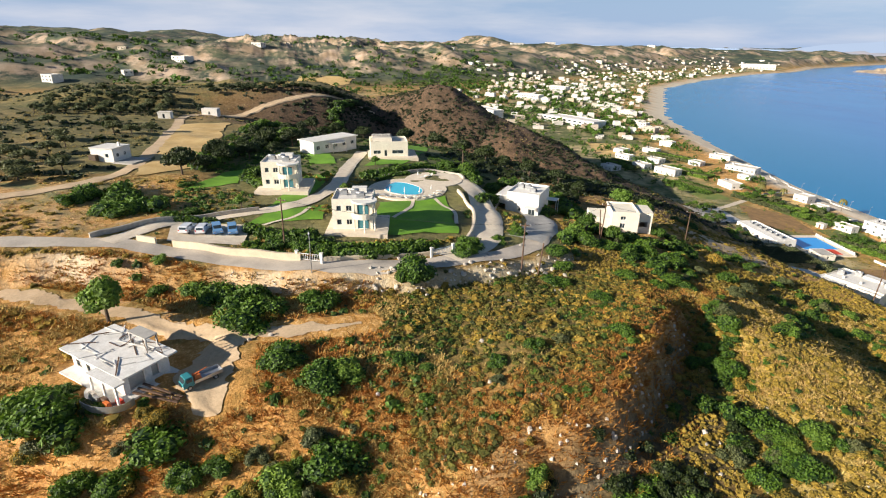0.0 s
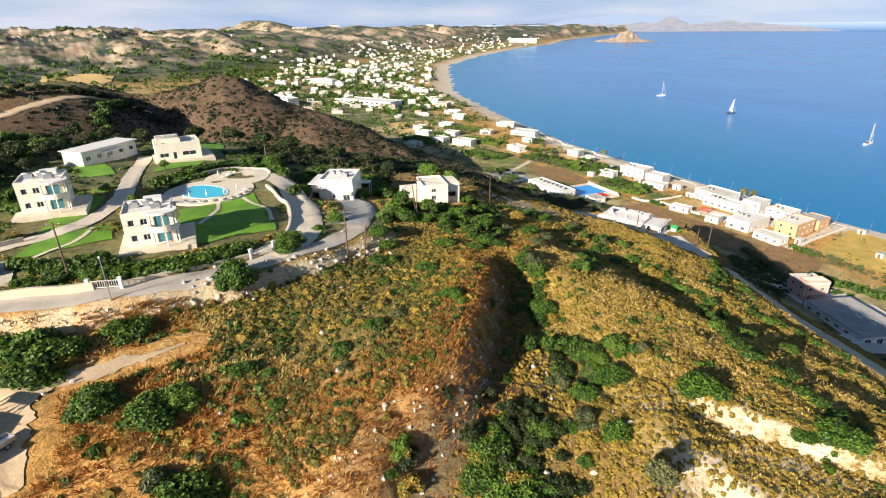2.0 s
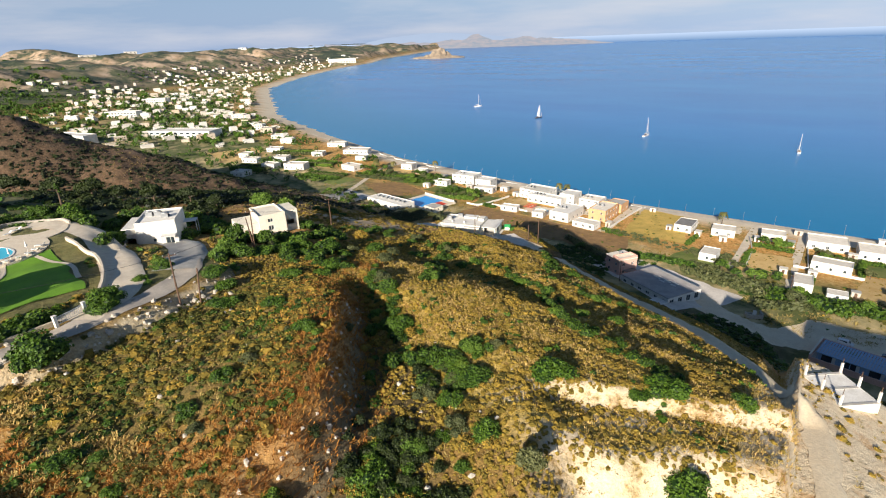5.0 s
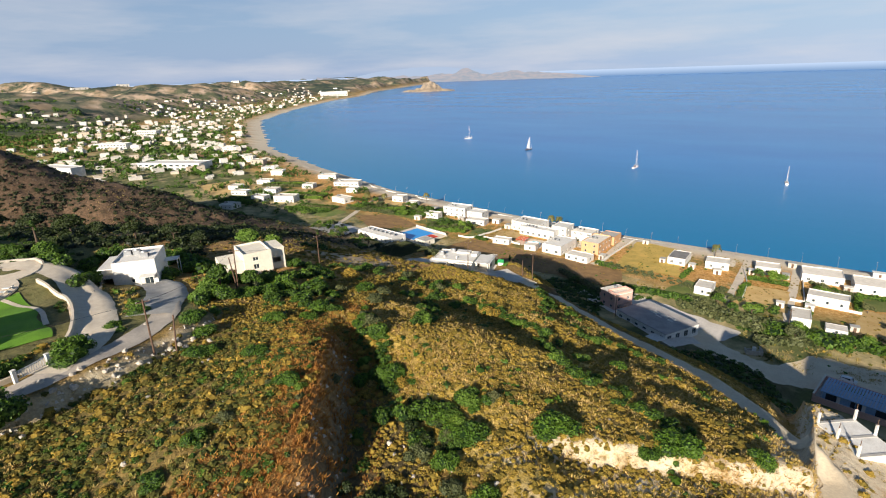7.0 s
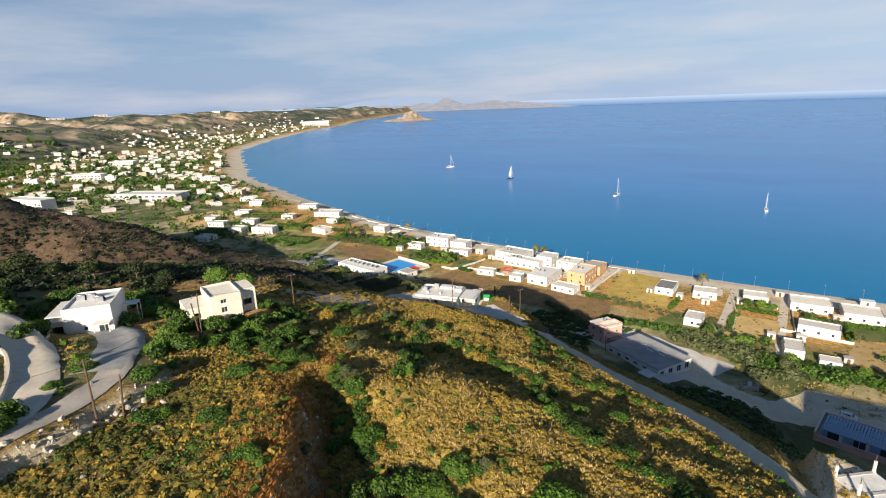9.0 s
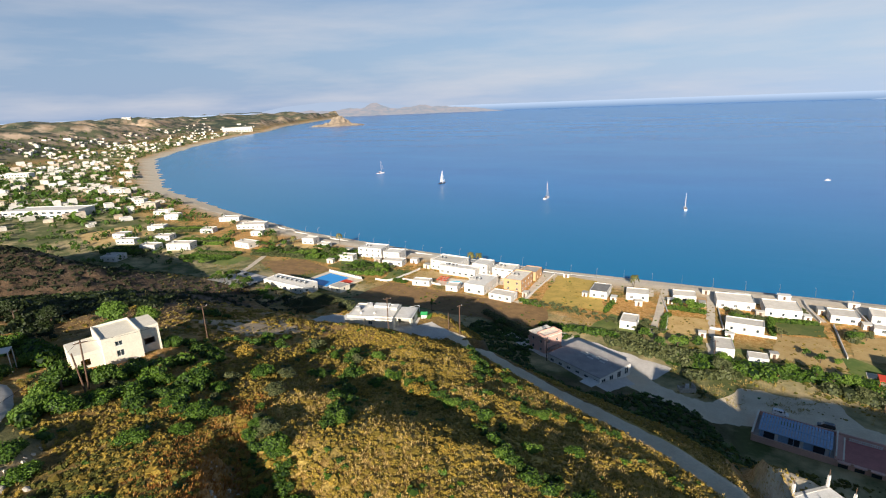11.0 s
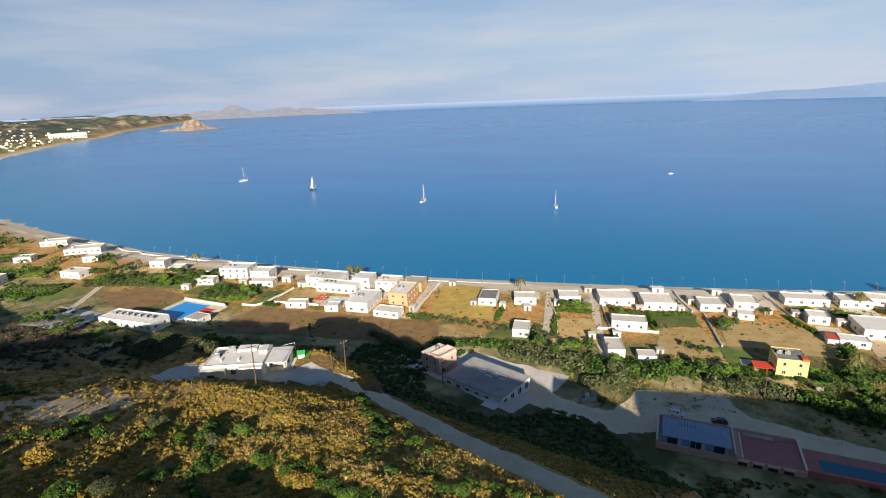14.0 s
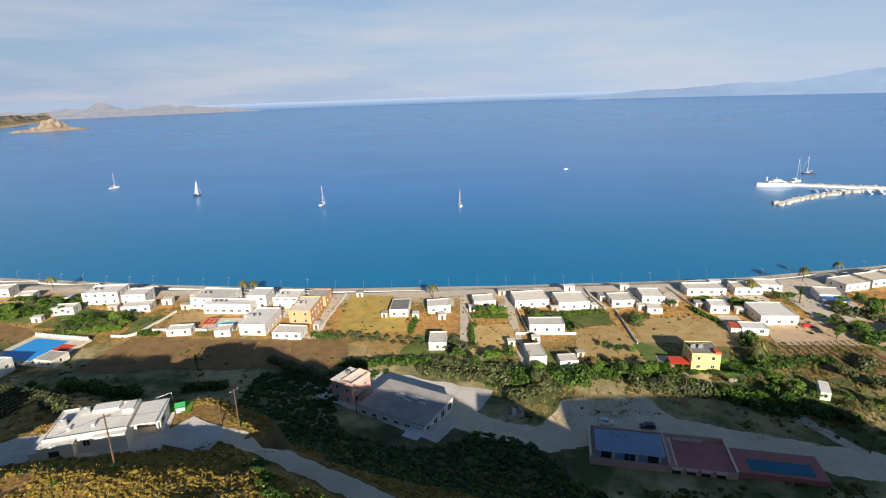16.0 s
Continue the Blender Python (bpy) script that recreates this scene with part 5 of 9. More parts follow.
def wheel(parent, x, y, r=0.32, w=0.2):
    side = 1 if y > 0 else -1
    t = part("wheel", tube(bmesh.new(), (x, y - w / 2, r), (x, y + w / 2, r), r, r, 14), RUBBER, parent)
    part("rim", tube(bmesh.new(), (x, y + side * w / 2, r), (x, y + side * (w / 2 + 0.02), r), r * 0.6, r * 0.55, 10), TYRE_RIM, t)
    return t


def profile_body(pts, half, inset=0.0):
    """A body drawn as a side outline (x, z), of a half width, drawn in above the waist."""
    bm = bmesh.new()
    rings = [[bm.verts.new((x, s * (half - (inset if z > 0.95 else 0)), z)) for x, z in pts] for s in (-1, 1)]
    bm.faces.new(rings[0])
    bm.faces.new(rings[1][::-1])
    n = len(pts)
    for k in range(n):
        bm.faces.new([rings[0][(k + 1) % n], rings[0][k], rings[1][k], rings[1][(k + 1) % n]])
    bmesh.ops.recalc_face_normals(bm, faces=bm.faces)
    bmesh.ops.bevel(bm, geom=[e for e in bm.edges if not e.is_boundary], offset=0.05, segments=2, affect="EDGES", clamp_overlap=True)
    return bm


def car(m, paint, label, van=False, group="parked cars"):
    c = thing("car", m, label, "car", group)
    top = 1.75 if van else 1.45
    line = [(-2.05, 0.35), (-2.1, 0.85), (-1.9, top - 0.1), (-1.6, top), (0.5 if not van else 0.7, top), (1.15, 0.98), (2.0, 0.82), (2.1, 0.4), (1.9, 0.28), (-1.9, 0.28)]
    part("body", profile_body(line, 0.84, 0.12), paint, c)
    part("windscreen", blocks((-0.02, 0.02, -0.62, 0.62, -0.38, 0.3)), GLASS, c).matrix_basis = pose(0.87 if not van else 0.98, 0, (0.98 + top) / 2 + 0.02, 0, -48 if not van else -32)
    part("rear_window", blocks((-0.02, 0.02, -0.58, 0.58, -0.2, 0.2)), GLASS, c).matrix_basis = pose(-2.0, 0, top - 0.32, 0, 13)
    for y in (-0.735, 0.735):
        part("side_window", blocks((-1.55, 0.35, y - 0.012, y + 0.012, 1.02, top - 0.12)), GLASS, c)
        part("headlight", blocks((2.02, 2.1, y * 0.75 - 0.16, y * 0.75 + 0.16, 0.62, 0.75)), FRAME, c)
        part("tail_light", blocks((-2.13, -2.07, y * 0.9 - 0.1, y * 0.9 + 0.1, 0.75, 0.95)), CAR_RED, c)
        for x in (-1.3, 1.3):
            wheel(c, x, y)
    return c


car(on_ground(-72.0, -73.5, 165, lift=0.2), CAR_WHITE, "white hatchback parked in the villas' car park", group="cars of the estate")
car(on_ground(-71.8, -71.0, 172, lift=0.2), CAR_WHITE, "white parked car in the villas' car park", group="cars of the estate")
car(on_ground(-71.2, -68.6, 12, lift=0.2), CAR_BLUE, "pale blue car parked beside white ones", group="cars of the estate")
car(on_ground(-70.8, -66.0, 8, lift=0.2), CAR_BLUE, "pale blue car at the end of the row", group="cars of the estate")
car(on_ground(43.6, 126.0, -8, lift=0.15), CAR_WHITE, "small white van parked on the gravel road", True)
car(on_ground(54.2, 123.6, 172, lift=0.15), CAR_BLACK, "black car parked on the gravel road")
car(on_ground(138.5, 183.5, 0, lift=0.15), CAR_RED, "red car parked before a white building")
car(on_ground(157, 180, 40, lift=0.15), CAR_BLUE, "pale blue car on the sandy parking ground")
sheet("paved_yard", [(-67, -76), (-64, -64), (-74, -63), (-77, -77)], PAVING, "sandy car park beside the villas' wall", "car park", 0.18)

truck = thing("truck", on_ground(-32.0, -66.6, -58, lift=0.15) @ Matrix.Scale(0.72, 4), "small teal flatbed truck with an orange load", "truck")
part("chassis", blocks((-3.0, 2.9, -0.45, 0.45, 0.5, 0.75)), RUBBER, truck)
part("cab", profile_body([(1.35, 0.55), (1.35, 2.2), (1.5, 2.3), (2.6, 2.28), (3.0, 1.4), (3.05, 0.55)], 0.98, 0.06), CAB_TEAL, truck, "teal cab")
part("windscreen", blocks((-0.02, 0.02, -0.8, 0.8, -0.36, 0.36)), GLASS, truck).matrix_basis = pose(2.83, 0, 1.84, 0, -24)
for y in (-0.985, 0.985):
    part("side_window", blocks((1.6, 2.5, y - 0.012, y + 0.012, 1.45, 2.05)), GLASS, truck)
    part("headlight", blocks((3.02, 3.07, y * 0.75 - 0.15, y * 0.75 + 0.15, 0.75, 0.95)), FRAME, truck)
    part("side_board", blocks((-3.3, 1.2, y - 0.04, y + 0.04, 0.95, 1.4)), STEEL, truck)
    for x in (-2.1, 2.1):
        wheel(truck, x, y * 0.86, 0.42, 0.28)
part("bed", blocks((-3.35, 1.25, -1.03, 1.03, 0.85, 0.97)), STEEL, truck, "grey load bed")
part("tail_board", blocks((-3.38, -3.3, -1.0, 1.0, 0.97, 1.4)), STEEL, truck)
part("load", blocks((-0.1, 1.15, -0.7, 0.7, 0.97, 1.9, 0.2)), LOAD_ORANGE, truck, "orange load behind the cab")
part("crane_arm", tube(bmesh.new(), (0.9, 0, 1.9), (-1.2, 0.2, 2.5), 0.1, 0.07, 8), LOAD_ORANGE, truck)

# ---- walls, pool and garden of the estate ----
def low_wall(name, points, thick, up, material, label, category="wall", down=0.8, kind=""):
    """A wall that follows the ground along a line."""
    line = spline(points, 1.2)
    bm = bmesh.new()
    ring = []
    for k, p in enumerate(line):
        ahead = (line[min(k + 1, len(line) - 1)] - line[max(k - 1, 0)]).normalized()
        side = Vector((-ahead.y, ahead.x, 0)) * thick / 2
        z = z_at(p.x, p.y)
        ring.append([bm.verts.new((q.x, q.y, h)) for q, h in ((p - side, z - down), (p + side, z - down), (p + side, z + up), (p - side, z + up))])
    for p, q in zip(ring, ring[1:]):
        for k in range(4):
            bm.faces.new([p[k], q[k], q[(k + 1) % 4], p[(k + 1) % 4]])
    bm.faces.new(ring[0])
    bm.faces.new(ring[-1][::-1])
    bmesh.ops.recalc_face_normals(bm, faces=bm.faces)
    return tagged(mesh_object(name, bm, material), label, category, kind=kind)


low_wall("garden_wall", [(-64.8, -74.6), (-60.8, -66.6), (-56.8, -57.5), (-55.6, -54.5)], 0.45, 1.3, GARDEN_RENDER, "long cream rendered wall along the road")
low_wall("garden_wall", [(-67.5, -80.5), (-66.0, -77.4)], 0.4, 1.1, GARDEN_RENDER, "short cream wall at the car park gate")
low_wall("garden_wall", [(-69.5, -88), (-76, -81), (-80, -72), (-82.4, -62)], 0.4, 0.9, STONE, "pale low wall along the lane")
low_wall("garden_wall", [(-58, -28), (-66.5, -22.3), (-80, -17.5), (-93, -17.2)], 0.4, 0.8, PAVING, "curved sandstone wall along the drive")
low_wall("garden_wall", [(-55.8, -33), (-55.0, -44), (-55.2, -51)], 0.4, 0.7, GARDEN_RENDER, "low cream kerb wall below a hedge")
low_wall("garden_wall", [(-104, -12.2), (-112, -13), (-116, -20), (-110, -33)], 0.35, 0.8, STONE, "low stone wall round the pool deck")
low_wall("garden_wall", [(-84, -12), (-92, -7.4), (-104, -5)], 0.3, 0.6, STONE, "low stone edge beside the drive")
gate = thing("gate", on_ground(-55.4, -31.2, 105, lift=0.2), "white metal gate at the foot of the drive", "gate")
for x in (-2.1, 2.1):
    part("gate_post", blocks((x - 0.2, x + 0.2, -0.2, 0.2, -0.6, 1.5), (x - 0.26, x + 0.26, -0.26, 0.26, 1.5, 1.6)), WHITE, gate)
part("gate_frame", blocks((-1.85, 1.85, -0.03, 0.03, 0.15, 0.22), (-1.85, 1.85, -0.03, 0.03, 1.15, 1.22)), FRAME, gate)
bar = part("bar", blocks((-0.025, 0.025, -0.02, 0.02, 0.22, 1.15)), FRAME, gate)
bar.matrix_basis = pose(-1.8, 0, 0)
for k in range(1, 13):
    piece("bar", bar.data, gate, pose(-1.8 + 0.3 * k, 0, 0))
gate2 = copy_thing(gate, on_ground(-55.0, -53.2, 62, lift=0.2))
tagged(gate2, "white metal gate between cream posts at the road")

pool_z = z_at(-98, -29) + 0.5
deck = tagged(mesh_object("pool_deck", arc_slab(arc_slab(bmesh.new(), -98, -28.5, 9.6, 0, 359, pool_z - 2.5, pool_z, 30), -105.5, -20, 7.5, 0, 359, pool_z - 2.5, pool_z - 0.01, 24), PAVING), "pale sandstone deck round the pool", "deck", kind="structure")
pool = thing("swimming_pool", pose(-98, -29, pool_z, 0, 0, 20), "kidney-shaped turquoise swimming pool", "pool")
bm = bmesh.new()
ring = [bm.verts.new((5.6 * math.cos(a) * (1 + 0.12 * math.cos(2 * a + 1)), 4.1 * math.sin(a) * (1 - 0.18 * math.sin(a)), 0.03)) for a in (k * math.tau / 36 for k in range(36))]
bm.faces.new(ring)
part("water", bm, POOL, pool, "turquoise pool water")
bm = bmesh.new()
inner = [(5.6 * math.cos(a) * (1 + 0.12 * math.cos(2 * a + 1)), 4.1 * math.sin(a) * (1 - 0.18 * math.sin(a))) for a in (k * math.tau / 36 for k in range(36))]
lo = [bm.verts.new((x, y, 0.09)) for x, y in inner]
hi = [bm.verts.new((x * 1.07, y * 1.09, 0.09)) for x, y in inner]
out = [bm.verts.new((x * 1.07, y * 1.09, -0.1)) for x, y in inner]
wet = [bm.verts.new((x, y, -0.1)) for x, y in inner]
for k in range(36):
    j = (k + 1) % 36
    for p, q in ((lo, hi), (hi, out), (wet, lo)):
        bm.faces.new([p[k], q[k], q[j], p[j]])
part("coping", bm, WHITE, pool, "white pool coping")
lounger = thing("sun_lounger", pose(-90.4, -32, pool_z, 0, 0, 30), "white sun lounger on the pool deck", "lounger", "loungers by the pool")
part("seat", blocks((-0.32, 0.32, -0.6, 0.75, 0.28, 0.36)), FRAME, lounger)
part("backrest", blocks((-0.32, 0.32, -0.62, 0.0, 0, 0.07)), FRAME, lounger).matrix_basis = pose(0, -0.55, 0.34, -32)
for x in (-0.28, 0.28):
    for y in (-0.5, 0.65):
        part("leg", blocks((x - 0.03, x + 0.03, y - 0.03, y + 0.03, 0, 0.28)), FRAME, lounger)
for x, y, a in ((-89.6, -30.2, 40), (-89.2, -28.3, 60), (-89.4, -26.4, 80), (-90.2, -24.6, 95), (-91.6, -22.9, 110), (-93.4, -21.7, 130), (-91.5, -34.2, 20), (-93, -35.7, 0), (-107.2, -22.5, 200), (-108.5, -20.5, 190)):
    copy_thing(lounger, pose(x, y, pool_z, 0, 0, a))
umb = thing("parasol", pose(-91.2, -30.6, pool_z), "closed white parasol by the pool", "parasol", "parasols by the pool")
part("pole", tube(bmesh.new(), (0, 0, 0), (0, 0, 2.3), 0.03, 0.03, 6), FRAME, umb)
part("canopy", tube(bmesh.new(), (0, 0, 1.1), (0, 0, 2.3), 0.2, 0.04, 8), SAIL, umb)
for x, y in ((-90.6, -27.2), (-92.2, -24.0), (-92.2, -33.8), (-106.5, -24)):
    copy_thing(umb, pose(x, y, pool_z))
ribbon("path", [(-76, -36), (-83, -31), (-89, -29)], 0.8, PAVING, "narrow stone path over the lawn", "path", 0.2, ragged=0.05)
ribbon("path", [(-71, -24), (-80, -22), (-89, -24)], 0.8, PAVING, "narrow stone path over the lawn", "path", 0.2, ragged=0.05)
ribbon("path", [(-74, -61), (-78, -55), (-84, -52)], 0.8, PAVING, "narrow stone path over the lawn", "path", 0.2, ragged=0.05)


# ---- plants ----
def leaf_quads(rng, centres, radii, per, size, flat=0.35, tone=(0.15, 0.95), shell=(0.72, 1.05)):
    """Small leaf clumps over the upper shells of many lobes: corners, and a tone for each corner."""
    n = len(centres) * per
    c, r = np.repeat(centres, per, 0), np.repeat(radii, per, 0)
    way = rng.normal(size=(n, 3))
    way[:, 2] = np.abs(way[:, 2]) - 0.35 * rng.random(n)
    way /= np.linalg.norm(way, axis=1, keepdims=True)
    at = c + way * r * rng.uniform(*shell, (n, 1))
    up = way + rng.normal(size=(n, 3)) * 0.55
    up /= np.linalg.norm(up, axis=1, keepdims=True)
    a = np.cross(up, rng.normal(size=(n, 3)))
    a /= np.linalg.norm(a, axis=1, keepdims=True)
    b = np.cross(up, a)
    s = (size if np.ndim(size) else np.full(len(centres), size))
    s = np.repeat(s, per)[:, None] * rng.uniform(0.6, 1.3, (n, 1))
    long = 1 + flat * rng.random((n, 1))
    corners = np.stack([at - a * s * long, at - b * s * 0.8 + up * s * 0.2, at + a * s * long, at + b * s * 0.8 + up * s * 0.2], 1)
    # random tone, plus light from above put into upward leaves' colour
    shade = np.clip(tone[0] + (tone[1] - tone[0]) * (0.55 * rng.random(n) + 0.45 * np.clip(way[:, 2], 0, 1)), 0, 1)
    return corners.reshape(-1, 3), np.repeat(shade, 4)


def quad_mesh(name, corners, tones, material, extra=None):
    """A mesh of loose quads with the attribute tone; extra: further verts, faces of a dark core."""
    faces = np.arange(len(corners)).reshape(-1, 4).tolist()
    verts = corners.tolist()
    tones = list(tones)
    if extra:
        k = len(verts)
        faces += [[i + k for i in f] for f in extra[1]]
        verts += extra[0]
        # a core without tones gets the darkest: inner shade put into its colour
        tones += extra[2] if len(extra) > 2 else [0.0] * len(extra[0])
    data = bpy.data.meshes.new(name)
    data.from_pydata(verts, [], faces)
    data.materials.append(material)
    data.attributes.new("tone", "FLOAT", "POINT").data.foreach_set("value", np.array(tones, np.float32))
    return data


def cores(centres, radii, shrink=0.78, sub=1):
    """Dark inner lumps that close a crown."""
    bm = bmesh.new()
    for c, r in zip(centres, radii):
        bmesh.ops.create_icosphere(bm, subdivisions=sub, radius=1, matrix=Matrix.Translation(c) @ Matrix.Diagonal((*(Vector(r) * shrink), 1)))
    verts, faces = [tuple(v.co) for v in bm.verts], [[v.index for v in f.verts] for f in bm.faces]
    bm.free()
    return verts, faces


def lobes(rng, count, spread, base, tall, size):
    """Lobes of a crown: centres and radii."""
    a, d = rng.random(count) * math.tau, np.sqrt(rng.random(count)) * spread
    z = base + tall * (1 - (d / max(spread, 1e-6)) ** 2) * rng.uniform(0.35, 1.0, count)
    r = rng.uniform(*size, count)[:, None] * np.array([1, 1, 0.85])
    return np.stack([d * np.cos(a), d * np.sin(a), z], 1), r


def bush_mesh(seed, material, per=190):
    rng = np.random.default_rng(seed)
    c, r = lobes(rng, 10, 0.62, 0.18, 0.62, (0.30, 0.46))
    q, t = leaf_quads(rng, c, r, per, 0.044)
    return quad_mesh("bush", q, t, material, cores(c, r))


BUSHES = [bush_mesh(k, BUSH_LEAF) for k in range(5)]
LIGHT_BUSHES = [bush_mesh(k + 20, LEAF_LIGHT) for k in range(3)]
OLIVE_BUSHES = [bush_mesh(k + 40, LEAF_OLIVE) for k in range(3)]
CUSHIONS = [bush_mesh(k + 60, SCRUB, 120) for k in range(3)]


def bush(x, y, r, kinds, label, group, squash=0.85, sink=0.15):
    r *= 1.18
    ob = new("bush", random.choice(kinds))
    ob.matrix_world = pose(x, y, z_at(x, y) - sink * r, 0, 0, random.uniform(0, 360)) @ Matrix.Diagonal((r, r * random.uniform(0.85, 1.15), r * squash * random.uniform(0.85, 1.2), 1))
    return tagged(ob, label, "bush", group)


def leafy_mass(name, seed, spots, material, label, category, per=60):
    """Bushes that have grown into one another, as one object."""
    rng = np.random.default_rng(seed)
    cs, rs = [], []
    for x, y, r in spots:
        c, q = lobes(rng, 6, 0.6 * r, 0.1 * r, 0.5 * r, (0.34 * r, 0.5 * r))
        cs.append(c + np.array([x, y, z_at(x, y)])), rs.append(q)
    c, r = np.concatenate(cs), np.concatenate(rs)
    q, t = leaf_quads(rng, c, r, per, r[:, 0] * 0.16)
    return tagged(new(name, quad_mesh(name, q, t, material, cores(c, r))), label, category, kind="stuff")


def tree(name, m, seed, material, label, category="tree", height_=4.0, crown=2.0, count=12, per=70, lean=0.0, narrow=1.0, group="trees"):
    """A trunk with limbs, and a crown of many leaf clumps."""
    rng = np.random.default_rng(seed)
    t = thing(name, m, label, category, group)
    bm = bmesh.new()
    fork = height_ * 0.42
    tube(bm, (0, 0, -0.6), (lean * 0.4, 0, fork), height_ * 0.045, height_ * 0.03, 8)
    c, r = lobes(rng, count, crown * 0.62 * narrow, height_ * 0.5, height_ * 0.42, (crown * 0.30, crown * 0.46))
    c[:, 0] += lean
    if narrow < 0.6:
        r[:, :2] *= narrow * 1.4
    for k in range(min(5, count)):
        tube(bm, (lean * 0.4, 0, fork * 0.95), tuple(c[k]), height_ * 0.022, height_ * 0.008, 6)
    part("trunk", bm, BARK, t)
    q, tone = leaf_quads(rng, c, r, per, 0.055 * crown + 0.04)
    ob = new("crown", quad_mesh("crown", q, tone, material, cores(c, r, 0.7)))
    ob.parent = t
    return t


def palm(m, seed, height_=6.0, frond=2.6, label="tall date palm with drooping fronds", group="palms by the beach"):
    rng = np.random.default_rng(seed)
    t = thing("palm_tree", m, label, "palm", group)
    bm = bmesh.new()
    for k in range(6):
        tube(bm, (0.04 * k, 0, height_ * k / 6 - (0.5 if k == 0 else 0)), (0.04 * (k + 1), 0, height_ * (k + 1) / 6), 0.2 - 0.01 * k, 0.17 - 0.01 * k, 9)
    part("trunk", bm, BARK, t)
    quads, tones = [], []
    for k in range(26):
        a, lift = k * 2.4 + rng.random() * 0.4, rng.uniform(-0.2, 1.1)
        way = np.array([math.cos(a), math.sin(a), 0])
        side = np.array([-way[1], way[0], 0])
        spine = [np.array([0.24, 0, height_]) + way * frond * s * math.cos(lift * 0.6) + np.array([0, 0, frond * (lift * s - 1.15 * s * s)]) for s in np.linspace(0, 1, 8)]
        for p, q in zip(spine, spine[1:]):
            for sgn in (-1, 1):
                w = side * sgn * 0.34 - np.array([0, 0, 0.14])
                quads += [p, p + w, q + w * 0.9, q]
                tones += [rng.uniform(0.1, 0.9)] * 4
    ob = new("fronds", quad_mesh("fronds", np.array(quads), tones, PALM_LEAF))
    ob.parent = t
    return t


def clear_of(x, y, lines, gap):
    """True where a place is further than gap from all the lines."""
    ok = np.ones(len(x), bool)
    for line in lines:
        for (ax, ay), (bx, by) in zip(line, line[1:]):
            dx, dy = bx - ax, by - ay
            t = np.clip(((x - ax) * dx + (y - ay) * dy) / (dx * dx + dy * dy), 0, 1)
            ok &= np.hypot(x - ax - t * dx, y - ay - t * dy) > gap
    return ok


def keep_off(x, y):
    """True where wild plants may grow: off roads, lawns, yards and houses."""
    ok = clear_of(x, y, (MAIN_ROAD, LOW_TRACK, SEA_TRACK, SHORE_ROAD, FAR_TRACK), 3.0) & clear_of(x, y, (SPUR,), 2.6) & clear_of(x, y, (DRIVE,), 3.8) & clear_of(x, y, (SITE_TRACK,), 4.5)
    ok &= clear_of(x, y, ([(-62, -13), (-70, -6), (-80, -1), (-90, 1)],), 4.5)
    ok &= ~((x < -110) & (x > -216) & (y > -98) & (y < -78))
    for cx, cy, r in ((-37.0, -75.5, 9.0), (-72, -44, 9), (-100.5, -57.5, 9), (-137, -26, 12), (-146, -44, 10), (-93, 1.4, 9), (-80.5, 20.5, 8), (-76, -33, 13), (-98, -28, 14), (-92, -55, 8), (-77, -57, 7), (-70, -70, 8), (-65, 85, 10.5), (-50, 87, 7.5), (-79, 81, 5), (-120, -30, 11), (-131, -101, 9), (-108, -68, 9), (-150, -15, 10), (-86, -26, 9)):
        ok &= np.hypot(x - cx, y - cy) > r
    return ok


def cushions(rng, base, rad, own):
    """Lumpy low domes, darker at the foot, that carry the leaves of each plant."""
    n, k = len(base), 6
    a = np.arange(k) * math.tau / k + rng.random((n, 1)) * math.tau
    foot, waist = rng.uniform(0.7, 1.0, (n, k)), rng.uniform(0.5, 0.8, (n, k))
    rings = [np.stack([np.cos(a) * foot, np.sin(a) * foot, -0.25 + 0 * a], -1), np.stack([np.cos(a + 0.4) * waist, np.sin(a + 0.4) * waist, rng.uniform(0.35, 0.75, (n, k))], -1)]
    top = np.stack([rng.uniform(-0.25, 0.25, n), rng.uniform(-0.25, 0.25, n), rng.uniform(0.7, 0.95, n)], -1)[:, None]
    v = np.concatenate([*rings, top], 1) * rad[:, None] + base[:, None]
    quads = [[j, (j + 1) % k, k + (j + 1) % k, k + j] for j in range(k)]
    tris = [[k + j, k + (j + 1) % k, 2 * k] for j in range(k)]
    at = (2 * k + 1) * np.arange(n)
    faces = (np.array(quads)[None] + at[:, None, None]).reshape(-1, 4).tolist() + (np.array(tris)[None] + at[:, None, None]).reshape(-1, 3).tolist()
    # dim foot, bright top: shade under each plant put into its tone
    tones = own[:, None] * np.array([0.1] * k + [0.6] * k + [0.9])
    return v.reshape(-1, 3).tolist(), faces, tones.ravel().tolist()


